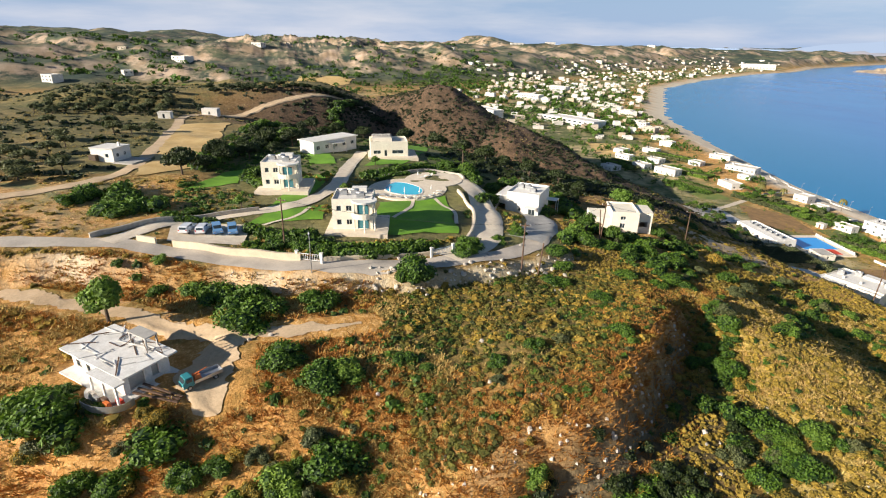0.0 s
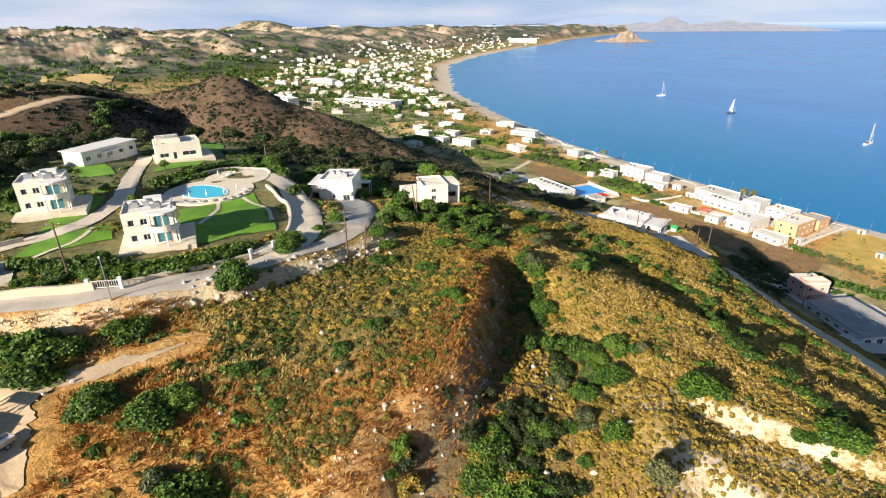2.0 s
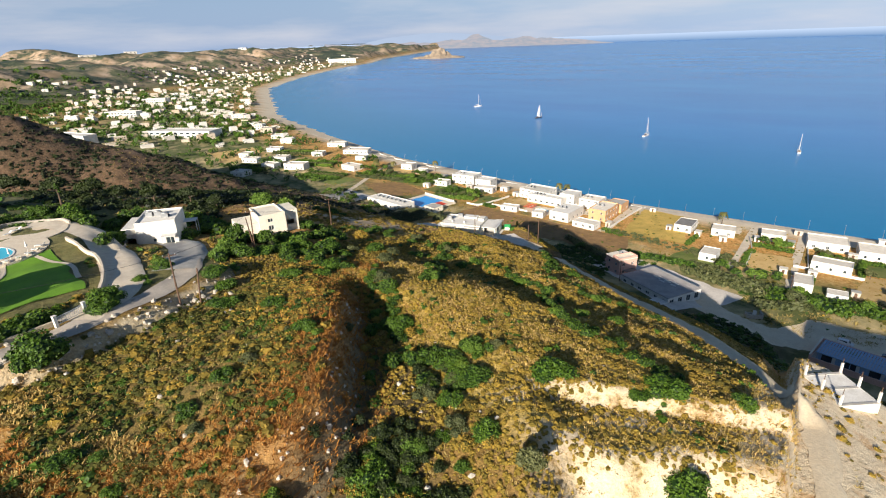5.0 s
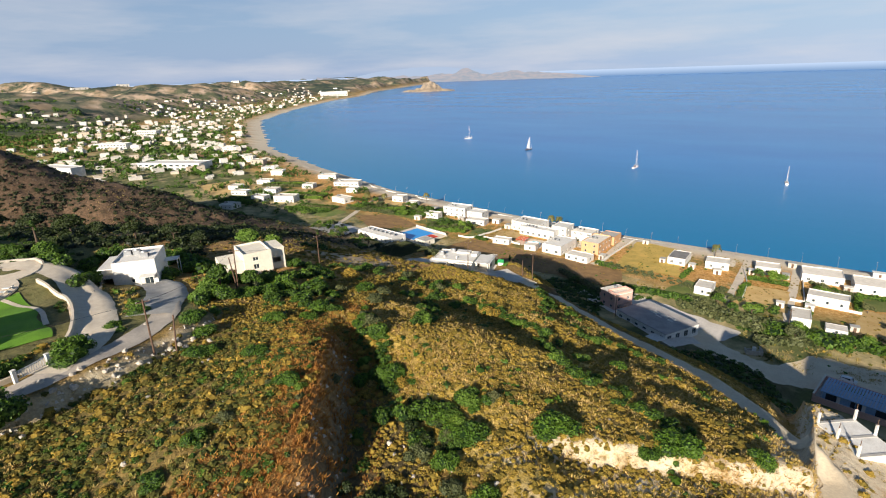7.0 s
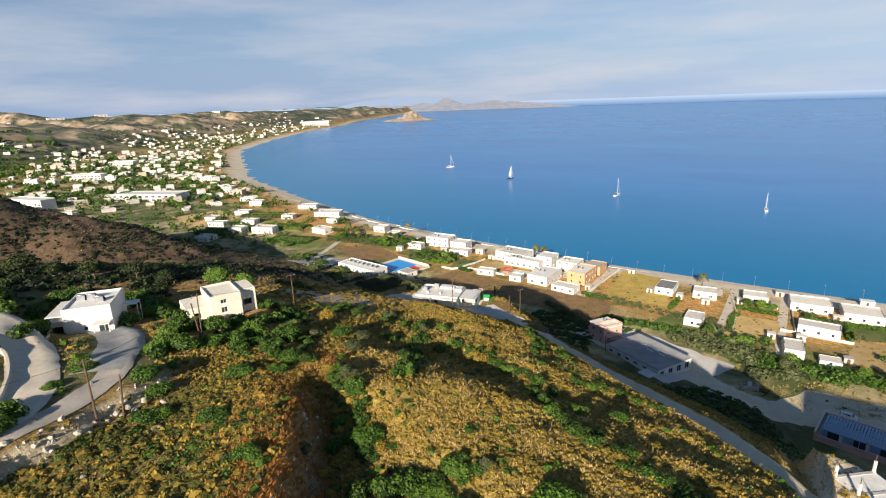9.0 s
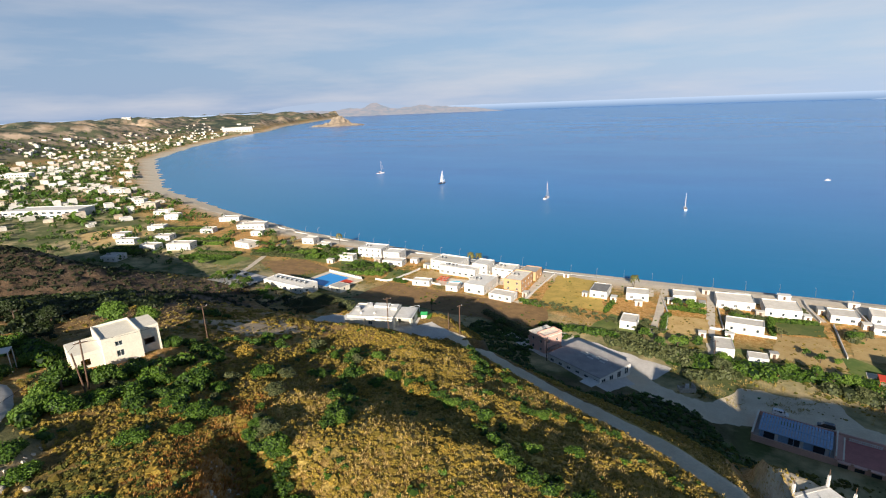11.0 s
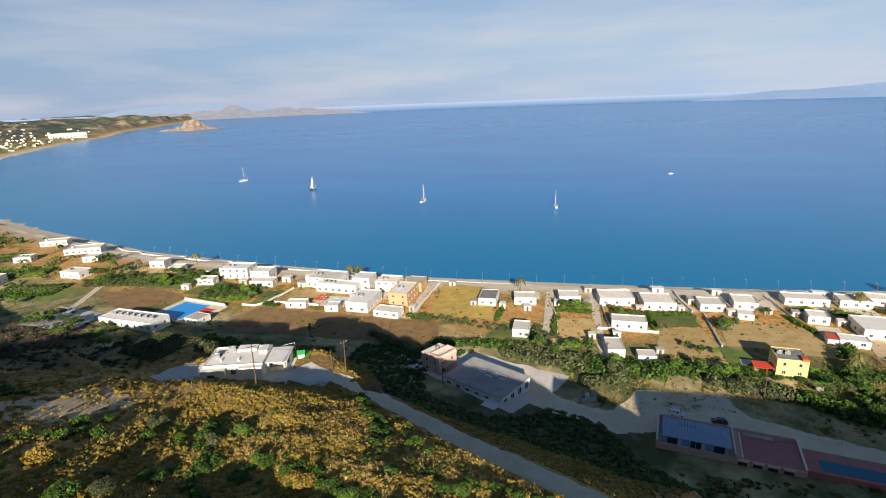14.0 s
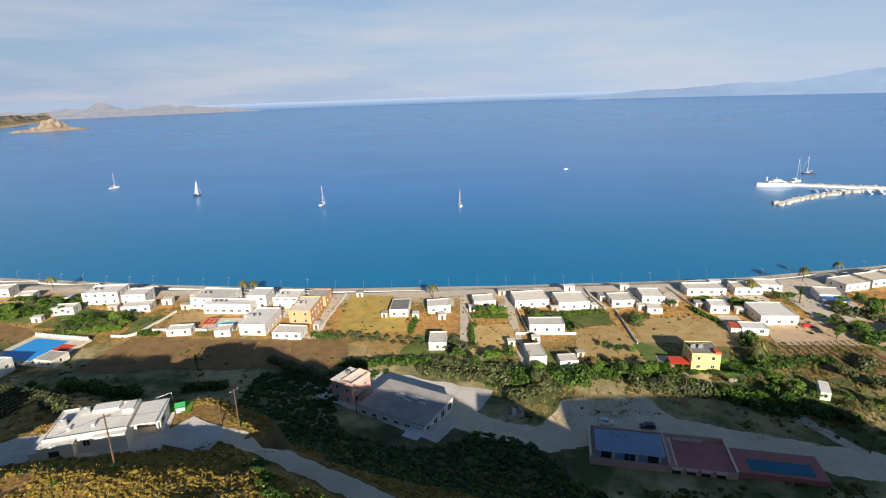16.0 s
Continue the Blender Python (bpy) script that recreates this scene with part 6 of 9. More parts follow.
def scrub(name, seed, box_, count, size, per, leaf, material, label, category, chance, tone=(0.1, 1.0), squash=0.75, off=True, cushion=True):
    """A whole cover of low plants as one object; chance(x, y, z, slope) thins it."""
    rng = np.random.default_rng(seed)
    x, y = rng.uniform(box_[0], box_[1], count), rng.uniform(box_[2], box_[3], count)
    z = ground_z(x, y)
    slope = np.hypot(height(x + 0.8, y) - z, height(x, y + 0.8) - z) / 0.8
    keep = rng.random(count) < chance(x, y, z, slope)
    if off:
        keep &= keep_off(x, y)
    x, y, z = x[keep], y[keep], z[keep]
    r = rng.uniform(*size, len(x)) * rng.uniform(0.6, 1.15, len(x))
    base = np.stack([x, y, z - 0.1 * r], 1)
    rad = np.stack([r, r, r * squash], 1)
    corners, tones = leaf_quads(rng, base, rad, per, r * leaf, tone=(0.0, 1.0), shell=(0.6, 1.08))
    each = rng.uniform(*tone, len(x))
    own = np.repeat(each, per * 4)
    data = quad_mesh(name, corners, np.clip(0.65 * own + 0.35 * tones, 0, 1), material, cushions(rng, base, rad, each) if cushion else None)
    return tagged(new(name, data), label, category, kind="stuff")


def tussocks(name, seed, box_, count, size, per, label, chance, tone=(0.0, 1.0), off=True, material=None):
    """Dry grass as one object: upright blades that lean out from each tuft."""
    rng = np.random.default_rng(seed)
    x, y = rng.uniform(box_[0], box_[1], count), rng.uniform(box_[2], box_[3], count)
    z = ground_z(x, y)
    slope = np.hypot(height(x + 0.8, y) - z, height(x, y + 0.8) - z) / 0.8
    keep = rng.random(count) < chance(x, y, z, slope)
    if off:
        keep &= keep_off(x, y)
    n = int(keep.sum())
    r = np.repeat(rng.uniform(*size, n), per)[:, None]
    root = np.repeat(np.stack([x[keep], y[keep], z[keep]], 1), per, 0)
    a = rng.random(n * per) * math.tau
    out = np.stack([np.cos(a), np.sin(a), 0 * a], 1)
    side = np.stack([-np.sin(a), np.cos(a), 0 * a], 1)
    root = root + out * r * rng.uniform(0, 0.5, (n * per, 1)) - np.array([0, 0, 0.05])
    tip = root + out * r * rng.uniform(0.3, 1.3, (n * per, 1)) + np.array([0, 0, 1]) * r * rng.uniform(0.3, 1.0, (n * per, 1))
    w = side * r * 0.14
    corners = np.stack([root - w, root + w, tip + w * 0.5, tip - w * 0.5], 1).reshape(-1, 3)
    own = np.repeat(rng.uniform(*tone, n), per * 4) * 0.75 + 0.25 * np.repeat(rng.random(n * per), 4)
    return tagged(new(name, quad_mesh(name, corners, own, material or STRAW)), label, "grass", kind="stuff")


def blot(x, y, size, seed, low=0.0, high=0.35):
    return ease(low, high, fractal(x, y, size, 3, seed))


NEAR = (-112, 42, -108, 108)
scrub("scrub", 1, NEAR, 26000, (0.35, 0.95), 24, 0.19, SCRUB, "low olive-green scrub over the hillside", "scrub",
      lambda x, y, z, s: (0.16 + 0.8 * blot(x, y, 13, 71)) * ease(0.95, 0.6, s) * ease(8, 12, z) * np.where((x > -48) & (y < 5) & (y > -62) & (x < -14), 1.0, 0.7) * np.where(x > 24, 0.3, 1) * np.where((y < -40) & (x > -46), 0.45, 1), (0.0, 0.8))
scrub("scrub", 2, (-60, 34, -34, 104), 52000, (0.2, 0.46), 8, 0.27, SCRUB, "grey-green cushion shrubs on the seaward spur", "scrub",
      lambda x, y, z, s: 0.85 * ease(10, 16, z) * ease(1.0, 0.7, s) * np.where(x > 24, 0.25, 1) * ((y > -6) | (rim(x, y) > 6)), (0.3, 1.0), 1.0)
tussocks("dry_grass", 3, NEAR, 46000, (0.18, 0.45), 9, "tufts of dry straw-coloured grass on the slopes",
         lambda x, y, z, s: (0.3 + 0.7 * blot(x, y, 9, 91)) * ease(8, 12, z) * ease(1.6, 0.9, s) * np.where(x > 24, 0.3, 1), (0.35, 1.0))
RUST_LINES = [[(-44, 10), (-36, 1.3), (-21.9, -15.2), (-18.2, -20), (-16.4, -23), (-13.9, -32), (-14, -38), (-24, -46), (-34, -60)]]
tussocks("dry_grass", 4, (-66, 6, -104, 22), 62000, (0.2, 0.5), 9, "rust-coloured dry grass along the terrace's edge",
         lambda x, y, z, s: 0.9 * (~clear_of(x, y, RUST_LINES, 4.6) + 0.35 * ~clear_of(x, y, RUST_LINES, 8) + 0.7 * (x < -44) * (y < -44) * blot(x, y, 6, 271, -0.15, 0.25)), (0.0, 0.9), material=RUST_GRASS)
tussocks("dry_grass", 16, (-68, 0, -110, -38), 42000, (0.25, 0.6), 9, "coarse straw and rust grass on the lower slope",
         lambda x, y, z, s: 0.15 + 0.75 * blot(x, y, 6, 191), (0.0, 1.0))
tussocks("dry_grass", 22, (-62, 2, -104, -44), 11000, (0.3, 0.65), 9, "rust-brown dry grass in patches on the lower slope",
         lambda x, y, z, s: 0.02 + 0.9 * blot(x, y, 7, 251, 0.05, 0.4), (0.0, 0.8), material=RUST_GRASS)
tussocks("dry_grass", 23, (-46, 30, -6, 56), 26000, (0.2, 0.45), 7, "golden dry grass over the seaward spur",
         lambda x, y, z, s: (0.15 + 0.8 * blot(x, y, 9, 261, -0.1, 0.3)) * ((y > 2) | (rim(x, y) > 5)) * ease(14, 20, z), (0.5, 1.0))
tussocks("dry_grass", 17, (4, 34, -14, 30), 9000, (0.15, 0.4), 6, "sparse golden grass on the pale scarps",
         lambda x, y, z, s: 0.05 + 0.8 * blot(x, y, 4, 201, 0.1, 0.5), (0.4, 1.0))
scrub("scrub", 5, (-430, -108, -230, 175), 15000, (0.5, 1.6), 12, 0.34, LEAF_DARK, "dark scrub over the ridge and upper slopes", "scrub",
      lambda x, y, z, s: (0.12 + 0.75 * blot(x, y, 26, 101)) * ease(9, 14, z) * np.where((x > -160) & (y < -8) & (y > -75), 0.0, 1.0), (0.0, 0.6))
tussocks("dry_grass", 6, (-430, -108, -230, 175), 30000, (0.3, 0.7), 7, "pale dry grass over the upper slopes",
      lambda x, y, z, s: 0.8 * blot(x, y, 22, 111) * ease(9, 14, z) * np.where((x > -160) & (y < -8) & (y > -75), 0.0, 1.0), (0.3, 1.0))
scrub("scrub", 7, (-64, 130, 84, 166), 15000, (0.5, 1.6), 22, 0.26, LEAF, "dense dark green thicket at the foot of the hill", "thicket",
      lambda x, y, z, s: np.maximum(0.75 * ease(22, 17, z) * ease(5.6, 6.6, z), 0.9 * ((y > 147 + 0.06 * x) & (y < 160))) * np.where(np.hypot(x + 10, y - 138) < 24, 0, 1)
      * np.where((x > 27) & (y > 100) & (y < np.where(x < 66, 141, 128)), 0, 1) * clear_of(x, y, [[(27, 110), (28, 175)], [(98, 125), (90, 148)]], 3), (0.0, 0.8))
scrub("scrub", 24, (20, 150, 84, 166), 9000, (0.3, 1.0), 18, 0.28, SCRUB_GREEN, "weeds and low bushes round the gravel road", "scrub",
      lambda x, y, z, s: (0.1 + 0.8 * blot(x, y, 8, 281)) * clear_of(x, y, [SHORE_ROAD], 7.5) * ((x < 24) | (x > 77) | (y < 100) | (y > 141)) * clear_of(x, y, [[(27, 110), (28, 175)]], 3), (0.0, 1.0), off=False)
tussocks("reeds", 8, (-60, 130, 112, 166), 9000, (0.4, 0.8), 6, "pale dry reeds along the banks",
         lambda x, y, z, s: 0.7 * blot(x, y, 12, 121) * np.where(np.hypot(x + 10, y - 138) < 24, 0, 1), (0.6, 1.0))

RIDGE = lambda x, y: along(x, y, -300, 40, -160, 170)
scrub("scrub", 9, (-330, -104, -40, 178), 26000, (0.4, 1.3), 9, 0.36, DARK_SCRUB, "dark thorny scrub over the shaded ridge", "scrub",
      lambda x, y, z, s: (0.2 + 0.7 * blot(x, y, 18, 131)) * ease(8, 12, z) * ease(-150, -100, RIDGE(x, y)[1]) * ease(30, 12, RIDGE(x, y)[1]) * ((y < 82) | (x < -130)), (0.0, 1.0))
scrub("scrub", 19, (-270, 190, 122, 246), 17000, (0.2, 0.65), 14, 0.34, SCRUB, "weeds and low bushes over the plots of the plain", "scrub",
      lambda x, y, z, s: (0.08 + 0.8 * blot(x, y, 14, 221)) * (shore(x) - y > 20) * (np.hypot(x + 10, y - 138) > 26) * clear_of(x, y, [BEACH_ROAD, SHORE_ROAD], 6.5), (0.0, 0.9))
scrub("scrub", 20, (-270, 190, 122, 246), 6000, (0.3, 1.0), 22, 0.28, LEAF, "green bushes over the plots of the plain", "scrub",
      lambda x, y, z, s: (0.02 + 0.5 * blot(x, y, 11, 231, 0.15, 0.5)) * (shore(x) - y > 22) * (np.hypot(x + 10, y - 138) > 26) * clear_of(x, y, [BEACH_ROAD, SHORE_ROAD], 7), (0.1, 1.0))
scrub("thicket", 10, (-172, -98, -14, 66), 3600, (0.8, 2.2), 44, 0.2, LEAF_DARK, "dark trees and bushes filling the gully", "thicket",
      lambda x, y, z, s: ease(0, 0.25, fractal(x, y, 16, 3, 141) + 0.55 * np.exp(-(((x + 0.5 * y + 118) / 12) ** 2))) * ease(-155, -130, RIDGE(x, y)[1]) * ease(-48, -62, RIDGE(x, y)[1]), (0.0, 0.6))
scrub("scrub", 11, (-50, -13, -50, 8), 1900, (0.3, 0.75), 26, 0.27, LEAF, "dark green shrubs scattered over the terrace", "scrub",
      lambda x, y, z, s: (0.15 + 0.85 * blot(x, y, 9, 151)) * ease(0.8, 0.4, s), (0.1, 0.8))
scrub("scrub", 21, (-51, -13, -44, 8), 6200, (0.25, 0.7), 24, 0.2, SCRUB_GREEN, "olive cushion shrubs packed over the terrace", "scrub",
      lambda x, y, z, s: (0.35 + 0.6 * blot(x, y, 7, 241, -0.2, 0.3)) * ease(0.8, 0.4, s) * (rim(x, y) < -1), (0.1, 0.75))
scrub("scrub", 12, (-90, 30, 2, 112), 3600, (0.35, 1.0), 26, 0.27, LEAF, "green shrubs in the hollows of the seaward spur", "scrub",
      lambda x, y, z, s: (0.02 + 0.6 * blot(x, y, 15, 161, 0.2, 0.55)) * ease(11, 15, z), (0.3, 1.0))
scrub("scrub", 13, (-44, 6, -96, -36), 600, (0.4, 1.2), 30, 0.26, LEAF, "dark green shrubs in the dry gully", "scrub",
      lambda x, y, z, s: (0.1 + 0.9 * blot(x, y, 10, 171)) * ease(-15, -24, x - 0.2 * (y + 60) + 6), (0.1, 0.9))


def rocks(name, seed, box_, count, size, material, label, chance):
    """Broken rocks strewn over a slope, as one object."""
    rng = np.random.default_rng(seed)
    x, y = rng.uniform(box_[0], box_[1], count), rng.uniform(box_[2], box_[3], count)
    z = ground_z(x, y)
    slope = np.hypot(height(x + 0.8, y) - z, height(x, y + 0.8) - z) / 0.8
    keep = (rng.random(count) < chance(x, y, z, slope)) & keep_off(x, y)
    base = np.stack([x, y, z], 1)[keep]
    n = len(base)
    shape = np.array([(-1, -0.7, -0.5), (0.8, -1, -0.5), (1, 0.8, -0.5), (-0.7, 1, -0.5), (-0.5, -0.5, 0.7), (0.5, -0.4, 0.5), (0.4, 0.5, 0.8), (-0.4, 0.5, 0.5)])
    v = shape[None] * rng.uniform(0.6, 1.3, (n, 8, 3)) * rng.uniform(*size, (n, 1, 1))
    a = rng.random(n) * math.tau
    c, s = np.cos(a)[:, None], np.sin(a)[:, None]
    v = np.stack([v[..., 0] * c - v[..., 1] * s, v[..., 0] * s + v[..., 1] * c, v[..., 2]], -1) + base[:, None]
    quads = np.array([(4, 5, 6, 7), (0, 1, 5, 4), (1, 2, 6, 5), (2, 3, 7, 6), (3, 0, 4, 7)])
    faces = (quads[None] + 8 * np.arange(n)[:, None, None]).reshape(-1, 4)
    return tagged(raw_mesh(name, v.reshape(-1, 3).tolist(), faces.tolist(), material), label, "rocks", kind="stuff")


GARDENS = ((-67, -42, -66, -25, -90, -20.5, -87, -37), (-83.3, -61.5, -86, -54.5, -112, -45, -111, -50), (-74.5, -63.5, -76.5, -50, -86.5, -48.2, -80.5, -61), (-100, -78.5, -104, -68, -120, -65.5, -115, -72),
           (-122, -36.5, -124, -24, -143, -13.5, -140, -26), (-148, -21, -145, -12.5, -176, -4, -178, -15), (-125, -51, -122.5, -43.5, -140, -44, -143, -51))


def off_lawns(x, y):
    ok = np.ones(len(x), bool)
    for g in GARDENS:
        p = [(g[2 * k], g[2 * k + 1]) for k in range(4)]
        area = sum(a[0] * b[1] - b[0] * a[1] for a, b in zip(p, p[1:] + p[:1]))
        inside = np.ones(len(x), bool)
        for a, b in zip(p, p[1:] + p[:1]):
            inside &= ((b[0] - a[0]) * (y - a[1]) - (b[1] - a[1]) * (x - a[0])) * (1 if area > 0 else -1) > -0.6
        ok &= ~inside
    return ok


scrub("garden_shrubs", 18, (-180, -56, -80, -2), 9000, (0.35, 1.0), 30, 0.26, LEAF, "mixed green planting between the villas", "shrubs",
      lambda x, y, z, s: (0.12 + 0.75 * blot(x, y, 8, 211)) * off_lawns(x, y), (0.1, 1.0))
rocks("rocks", 14, (-320, -110, -20, 170), 11000, (0.12, 0.5), DARK_ROCK, "broken brown rocks over the shaded ridge",
      lambda x, y, z, s: 0.55 * ease(9, 13, z) * ease(-60, -30, RIDGE(x, y)[1]) * ease(30, 10, RIDGE(x, y)[1]))
rocks("rocks", 15, (-56, 8, -66, 16), 5200, (0.06, 0.28), STONE, "pale stones strewn on banks and scarps",
      lambda x, y, z, s: 0.06 * blot(x, y, 8, 181) + 0.35 * ease(0.4, 0.7, s) + 0.5 * (x < -46) * ease(0.3, 0.5, s))

random.seed(11)
EVERGREEN = "dense evergreen bush on the dry hillside"
for x, y, r in ((-26.5, -14.8, 1.6), (-47.2, -52.3, 3.1), (-44.4, -62.4, 4.4), (-48.2, -62.2, 4.2), (-46.0, -59.6, 3.0), (-52.4, -66.0, 3.3), (-53.8, -70.0, 3.3), (-55.6, -75.6, 1.8), (-28.2, -52.6, 3.2), (-28.6, -50.0, 2.4), (-33.4, -57.4, 2.6), (-25.0, -32.5, 1.5),
                (-26.8, -27.0, 1.4), (-23.0, 0.1, 2.6), (-29.0, -81.6, 4.2), (-32.6, -84.6, 3.4), (-25.6, -70.6, 4.0), (-18.6, -52.6, 3.6), (-17.8, -57.8, 2.8), (-21.6, -67.2, 1.9), (-22.8, -73.6, 2.4), (-23.8, -78.8, 2.1), (-29.3, -43.1, 1.6),
                (-58.9, -75.3, 1.4), (-59.6, -81.3, 1.3), (-8.8, -21.8, 1.9), (-6.6, -5.0, 2.2), (-6.2, -10.4, 1.8), (-24.2, -0.4, 2.4), (-25.5, -3.0, 1.6)):
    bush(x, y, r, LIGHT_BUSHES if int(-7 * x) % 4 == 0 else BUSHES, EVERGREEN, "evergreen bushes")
for x, y, r in ((2.2, 1.0, 2.9), (14.6, 8.2, 3.0), (19.9, -3.7, 2.8), (-3.2, -25.1, 3.0), (-7.1, -24.3, 2.3), (-5.0, -27.5, 2.4), (-0.6, -22.7, 1.6), (-7.4, -5.2, 1.8), (0.0, -12.8, 2.0), (-10.7, -4.5, 2.0), (23.4, 14.0, 1.7),
                (12.0, 5.0, 1.6), (13.8, 8.4, 1.8), (-47.0, -15.0, 2.0), (-46.2, -12.6, 1.5), (-52.0, -10.0, 2.1), (-47.3, -0.3, 2.0), (-45.7, 8.7, 2.3), (-43.9, 4.0, 2.0), (-50.4, 25.1, 2.3), (-38.1, -10.9, 1.8)):
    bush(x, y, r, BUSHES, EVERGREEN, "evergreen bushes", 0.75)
for x, y, r in ((-27.4, 15.3, 2.2), (-28.3, 17.8, 2.0), (-26.6, 36.5, 2.3), (-19.4, 34.7, 1.9), (-12.4, 17.6, 1.6), (-3.6, 26.3, 1.7), (-6.2, 21.4, 1.8), (-5.8, 41.1, 1.8), (-29.9, 6.4, 1.8), (-60.7, 22.1, 2.0), (-61.7, 31.9, 2.3), (-63.3, 15.1, 2.4),
                (-58.8, 19.4, 2.6), (-56.2, 17.9, 2.4), (-54.0, 12.0, 2.0), (-32.0, 28.0, 1.8), (-34.5, 40.0, 1.7), (-22.0, 26.0, 1.5), (1.5, 30.0, 1.5), (8.0, 24.0, 1.4), (5.0, 15.0, 1.5), (-15.0, 52.0, 1.5), (-42.0, 48.0, 1.6)):
    bush(x, y, r, random.choice((BUSHES, LIGHT_BUSHES, CUSHIONS)), "rounded green bush on the seaward slope", "slope bushes", 0.7)
for x, y, r in ((-83.0, -88.3, 4.2), (-94.0, -95.2, 3.2), (-91.3, -88.6, 3.8), (-84.6, -84.8, 3.0), (-90.2, -97.5, 2.6), (-82.6, -74.5, 1.9), (-87.0, -80.5, 2.4), (-54.9, -27.2, 2.3), (-122.7, -12.0, 2.8), (-118.1, -10.8, 2.2), (-62.6, -58.4, 2.2), (-60.3, -61.0, 1.8),
                (-59.3, -51.7, 2.0), (-57.7, -47.0, 1.8), (-57.6, -43.5, 1.8), (-57.8, -40.0, 1.7), (-57.9, -36.8, 1.6), (-58.2, -49.0, 1.8), (-60.5, -36.0, 1.5), (-61.5, -55.0, 2.2), (-64.0, -62.5, 1.7), (-62.5, -18.5, 1.4), (-69.5, -11.6, 1.5)):
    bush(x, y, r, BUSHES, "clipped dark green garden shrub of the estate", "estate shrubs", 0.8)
for x, y, r in ((-64.6, -2.0, 2.4), (-72.6, 5.9, 2.4), (-91.9, 11.5, 2.6), (-67.2, 13.5, 2.2), (-61.1, 4.7, 2.2), (-68.6, 1.5, 2.6), (-74.6, 9.5, 2.2), (-70.4, 16.5, 2.0), (-110, -1.5, 2.6), (-104, 14, 3.0), (-97, 15.5, 2.4), (-113, 6, 3.0), (-107, -8, 2.0)):
    bush(x, y, r, random.choice((BUSHES, LIGHT_BUSHES)), "leafy green shrub beside a villa", "villa shrubs", 1.0)
for cx, cy, n, sp in ((-29, -81, 14, 3.0), (-26.5, -72, 10, 2.4), (-24, -77, 8, 3.0), (-19, -60, 6, 2.4), (-18.5, -54, 8, 2.6), (-20, -63, 6, 3.0), (-5, -25, 16, 3.0), (-8, -30, 8, 3.0), (-12, -38, 5, 3.0), (-9, -3, 8, 3.0), (-44.5, -62, 5, 2.4), (-7, -8, 5, 3.0), (-24, 0, 4, 2.0), (0, -16, 5, 3.0), (-33, -88, 6, 4)):
    for _ in range(n):
        bush(cx + random.gauss(0, sp), cy + random.gauss(0, sp), random.uniform(0.7, 1.9), random.choice((BUSHES, CUSHIONS, LIGHT_BUSHES, OLIVE_BUSHES)), "mixed green bush in a hillside thicket", "thicket bushes", 0.9)
for _ in range(34):
    x, y = random.uniform(-47, -15), random.uniform(-58, 4)
    if keep_off(np.array([x]), np.array([y]))[0]:
        bush(x, y, random.uniform(0.5, 1.2), random.choice((BUSHES, LIGHT_BUSHES, OLIVE_BUSHES, CUSHIONS)), "low shrub on the scrubby terrace", "terrace shrubs", 0.8)
bush(-49.0, -37.5, 3.1, BUSHES, "tall rounded bush standing free below the road", "evergreen bushes", 1.25, 0.05)
tree("tree", on_ground(-47.6, -80.2, 0), 3, LEAF_LIGHT, "bright green young tree beside the building site", height_=6.4, crown=3.3, count=18, per=130)
tree("tree", on_ground(-93.5, 29.0, 0), 4, LEAF_LIGHT, "tall bright green tree behind a villa", height_=8.5, crown=3.6, count=16, per=130)
tree("tree", on_ground(-89.5, 33.0, 0), 5, LEAF_LIGHT, "bright green tree behind a villa", height_=6.5, crown=3.0, count=14, per=120)
tree("tree", on_ground(-68.5, 4.0, 0), 6, LEAF, "rounded green tree beside the forecourt", height_=5.0, crown=2.6, per=110)
tree("tree", on_ground(-65.5, 8.5, 0), 7, LEAF, "rounded green tree beside the forecourt", height_=4.4, crown=2.3, per=110)
tree("cypress", on_ground(-128, -5, 0), 8, LEAF, "slim dark cypress behind the pool", "cypress", 7.5, 1.6, 12, 90, 0, 0.4)
tree("tree", on_ground(7.0, -15.2, 0), 9, LEAF_OLIVE, "small grey-green tree below the pale scarp", height_=3.6, crown=1.8, per=110)
for k, (x, y, h, c) in enumerate(((-104.5, -47.5, 3.2, 1.4), (-92.5, -44.2, 2.8, 1.3), (-121, -33, 3.2, 1.5), (-109, -60, 3.4, 1.7), (-84.5, -65.5, 3.0, 1.5), (-66.5, -13.4, 2.4, 1.2))):
    tree("tree", on_ground(x, y, 0), 30 + k, LEAF_LIGHT, "small bright garden tree of the estate", height_=h, crown=c, per=80, group="garden trees")
for x, y, r in ((-58.5, -25.8, 2.8), (-89.2, 4.8, 3.0), (-96.0, 29.3, 3.0), (-55.2, -9.7, 2.4), (-62.8, 0.6, 3.0), (-64.8, -13.2, 1.8), (-61.2, 13.7, 2.8), (-56.4, 16.6, 2.6), (-104.8, -3.6, 3.2), (-112, 2.5, 3.2), (-119.0, -6.3, 3.2), (-92, 15, 2.6), (-86, 29, 2.6), (-76, 28, 2.4), (-60, 8, 2.2)):
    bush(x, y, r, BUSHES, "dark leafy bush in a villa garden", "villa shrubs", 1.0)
for _ in range(34):
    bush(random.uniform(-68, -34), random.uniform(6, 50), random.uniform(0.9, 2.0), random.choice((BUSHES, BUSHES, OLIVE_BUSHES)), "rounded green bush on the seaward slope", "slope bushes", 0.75)
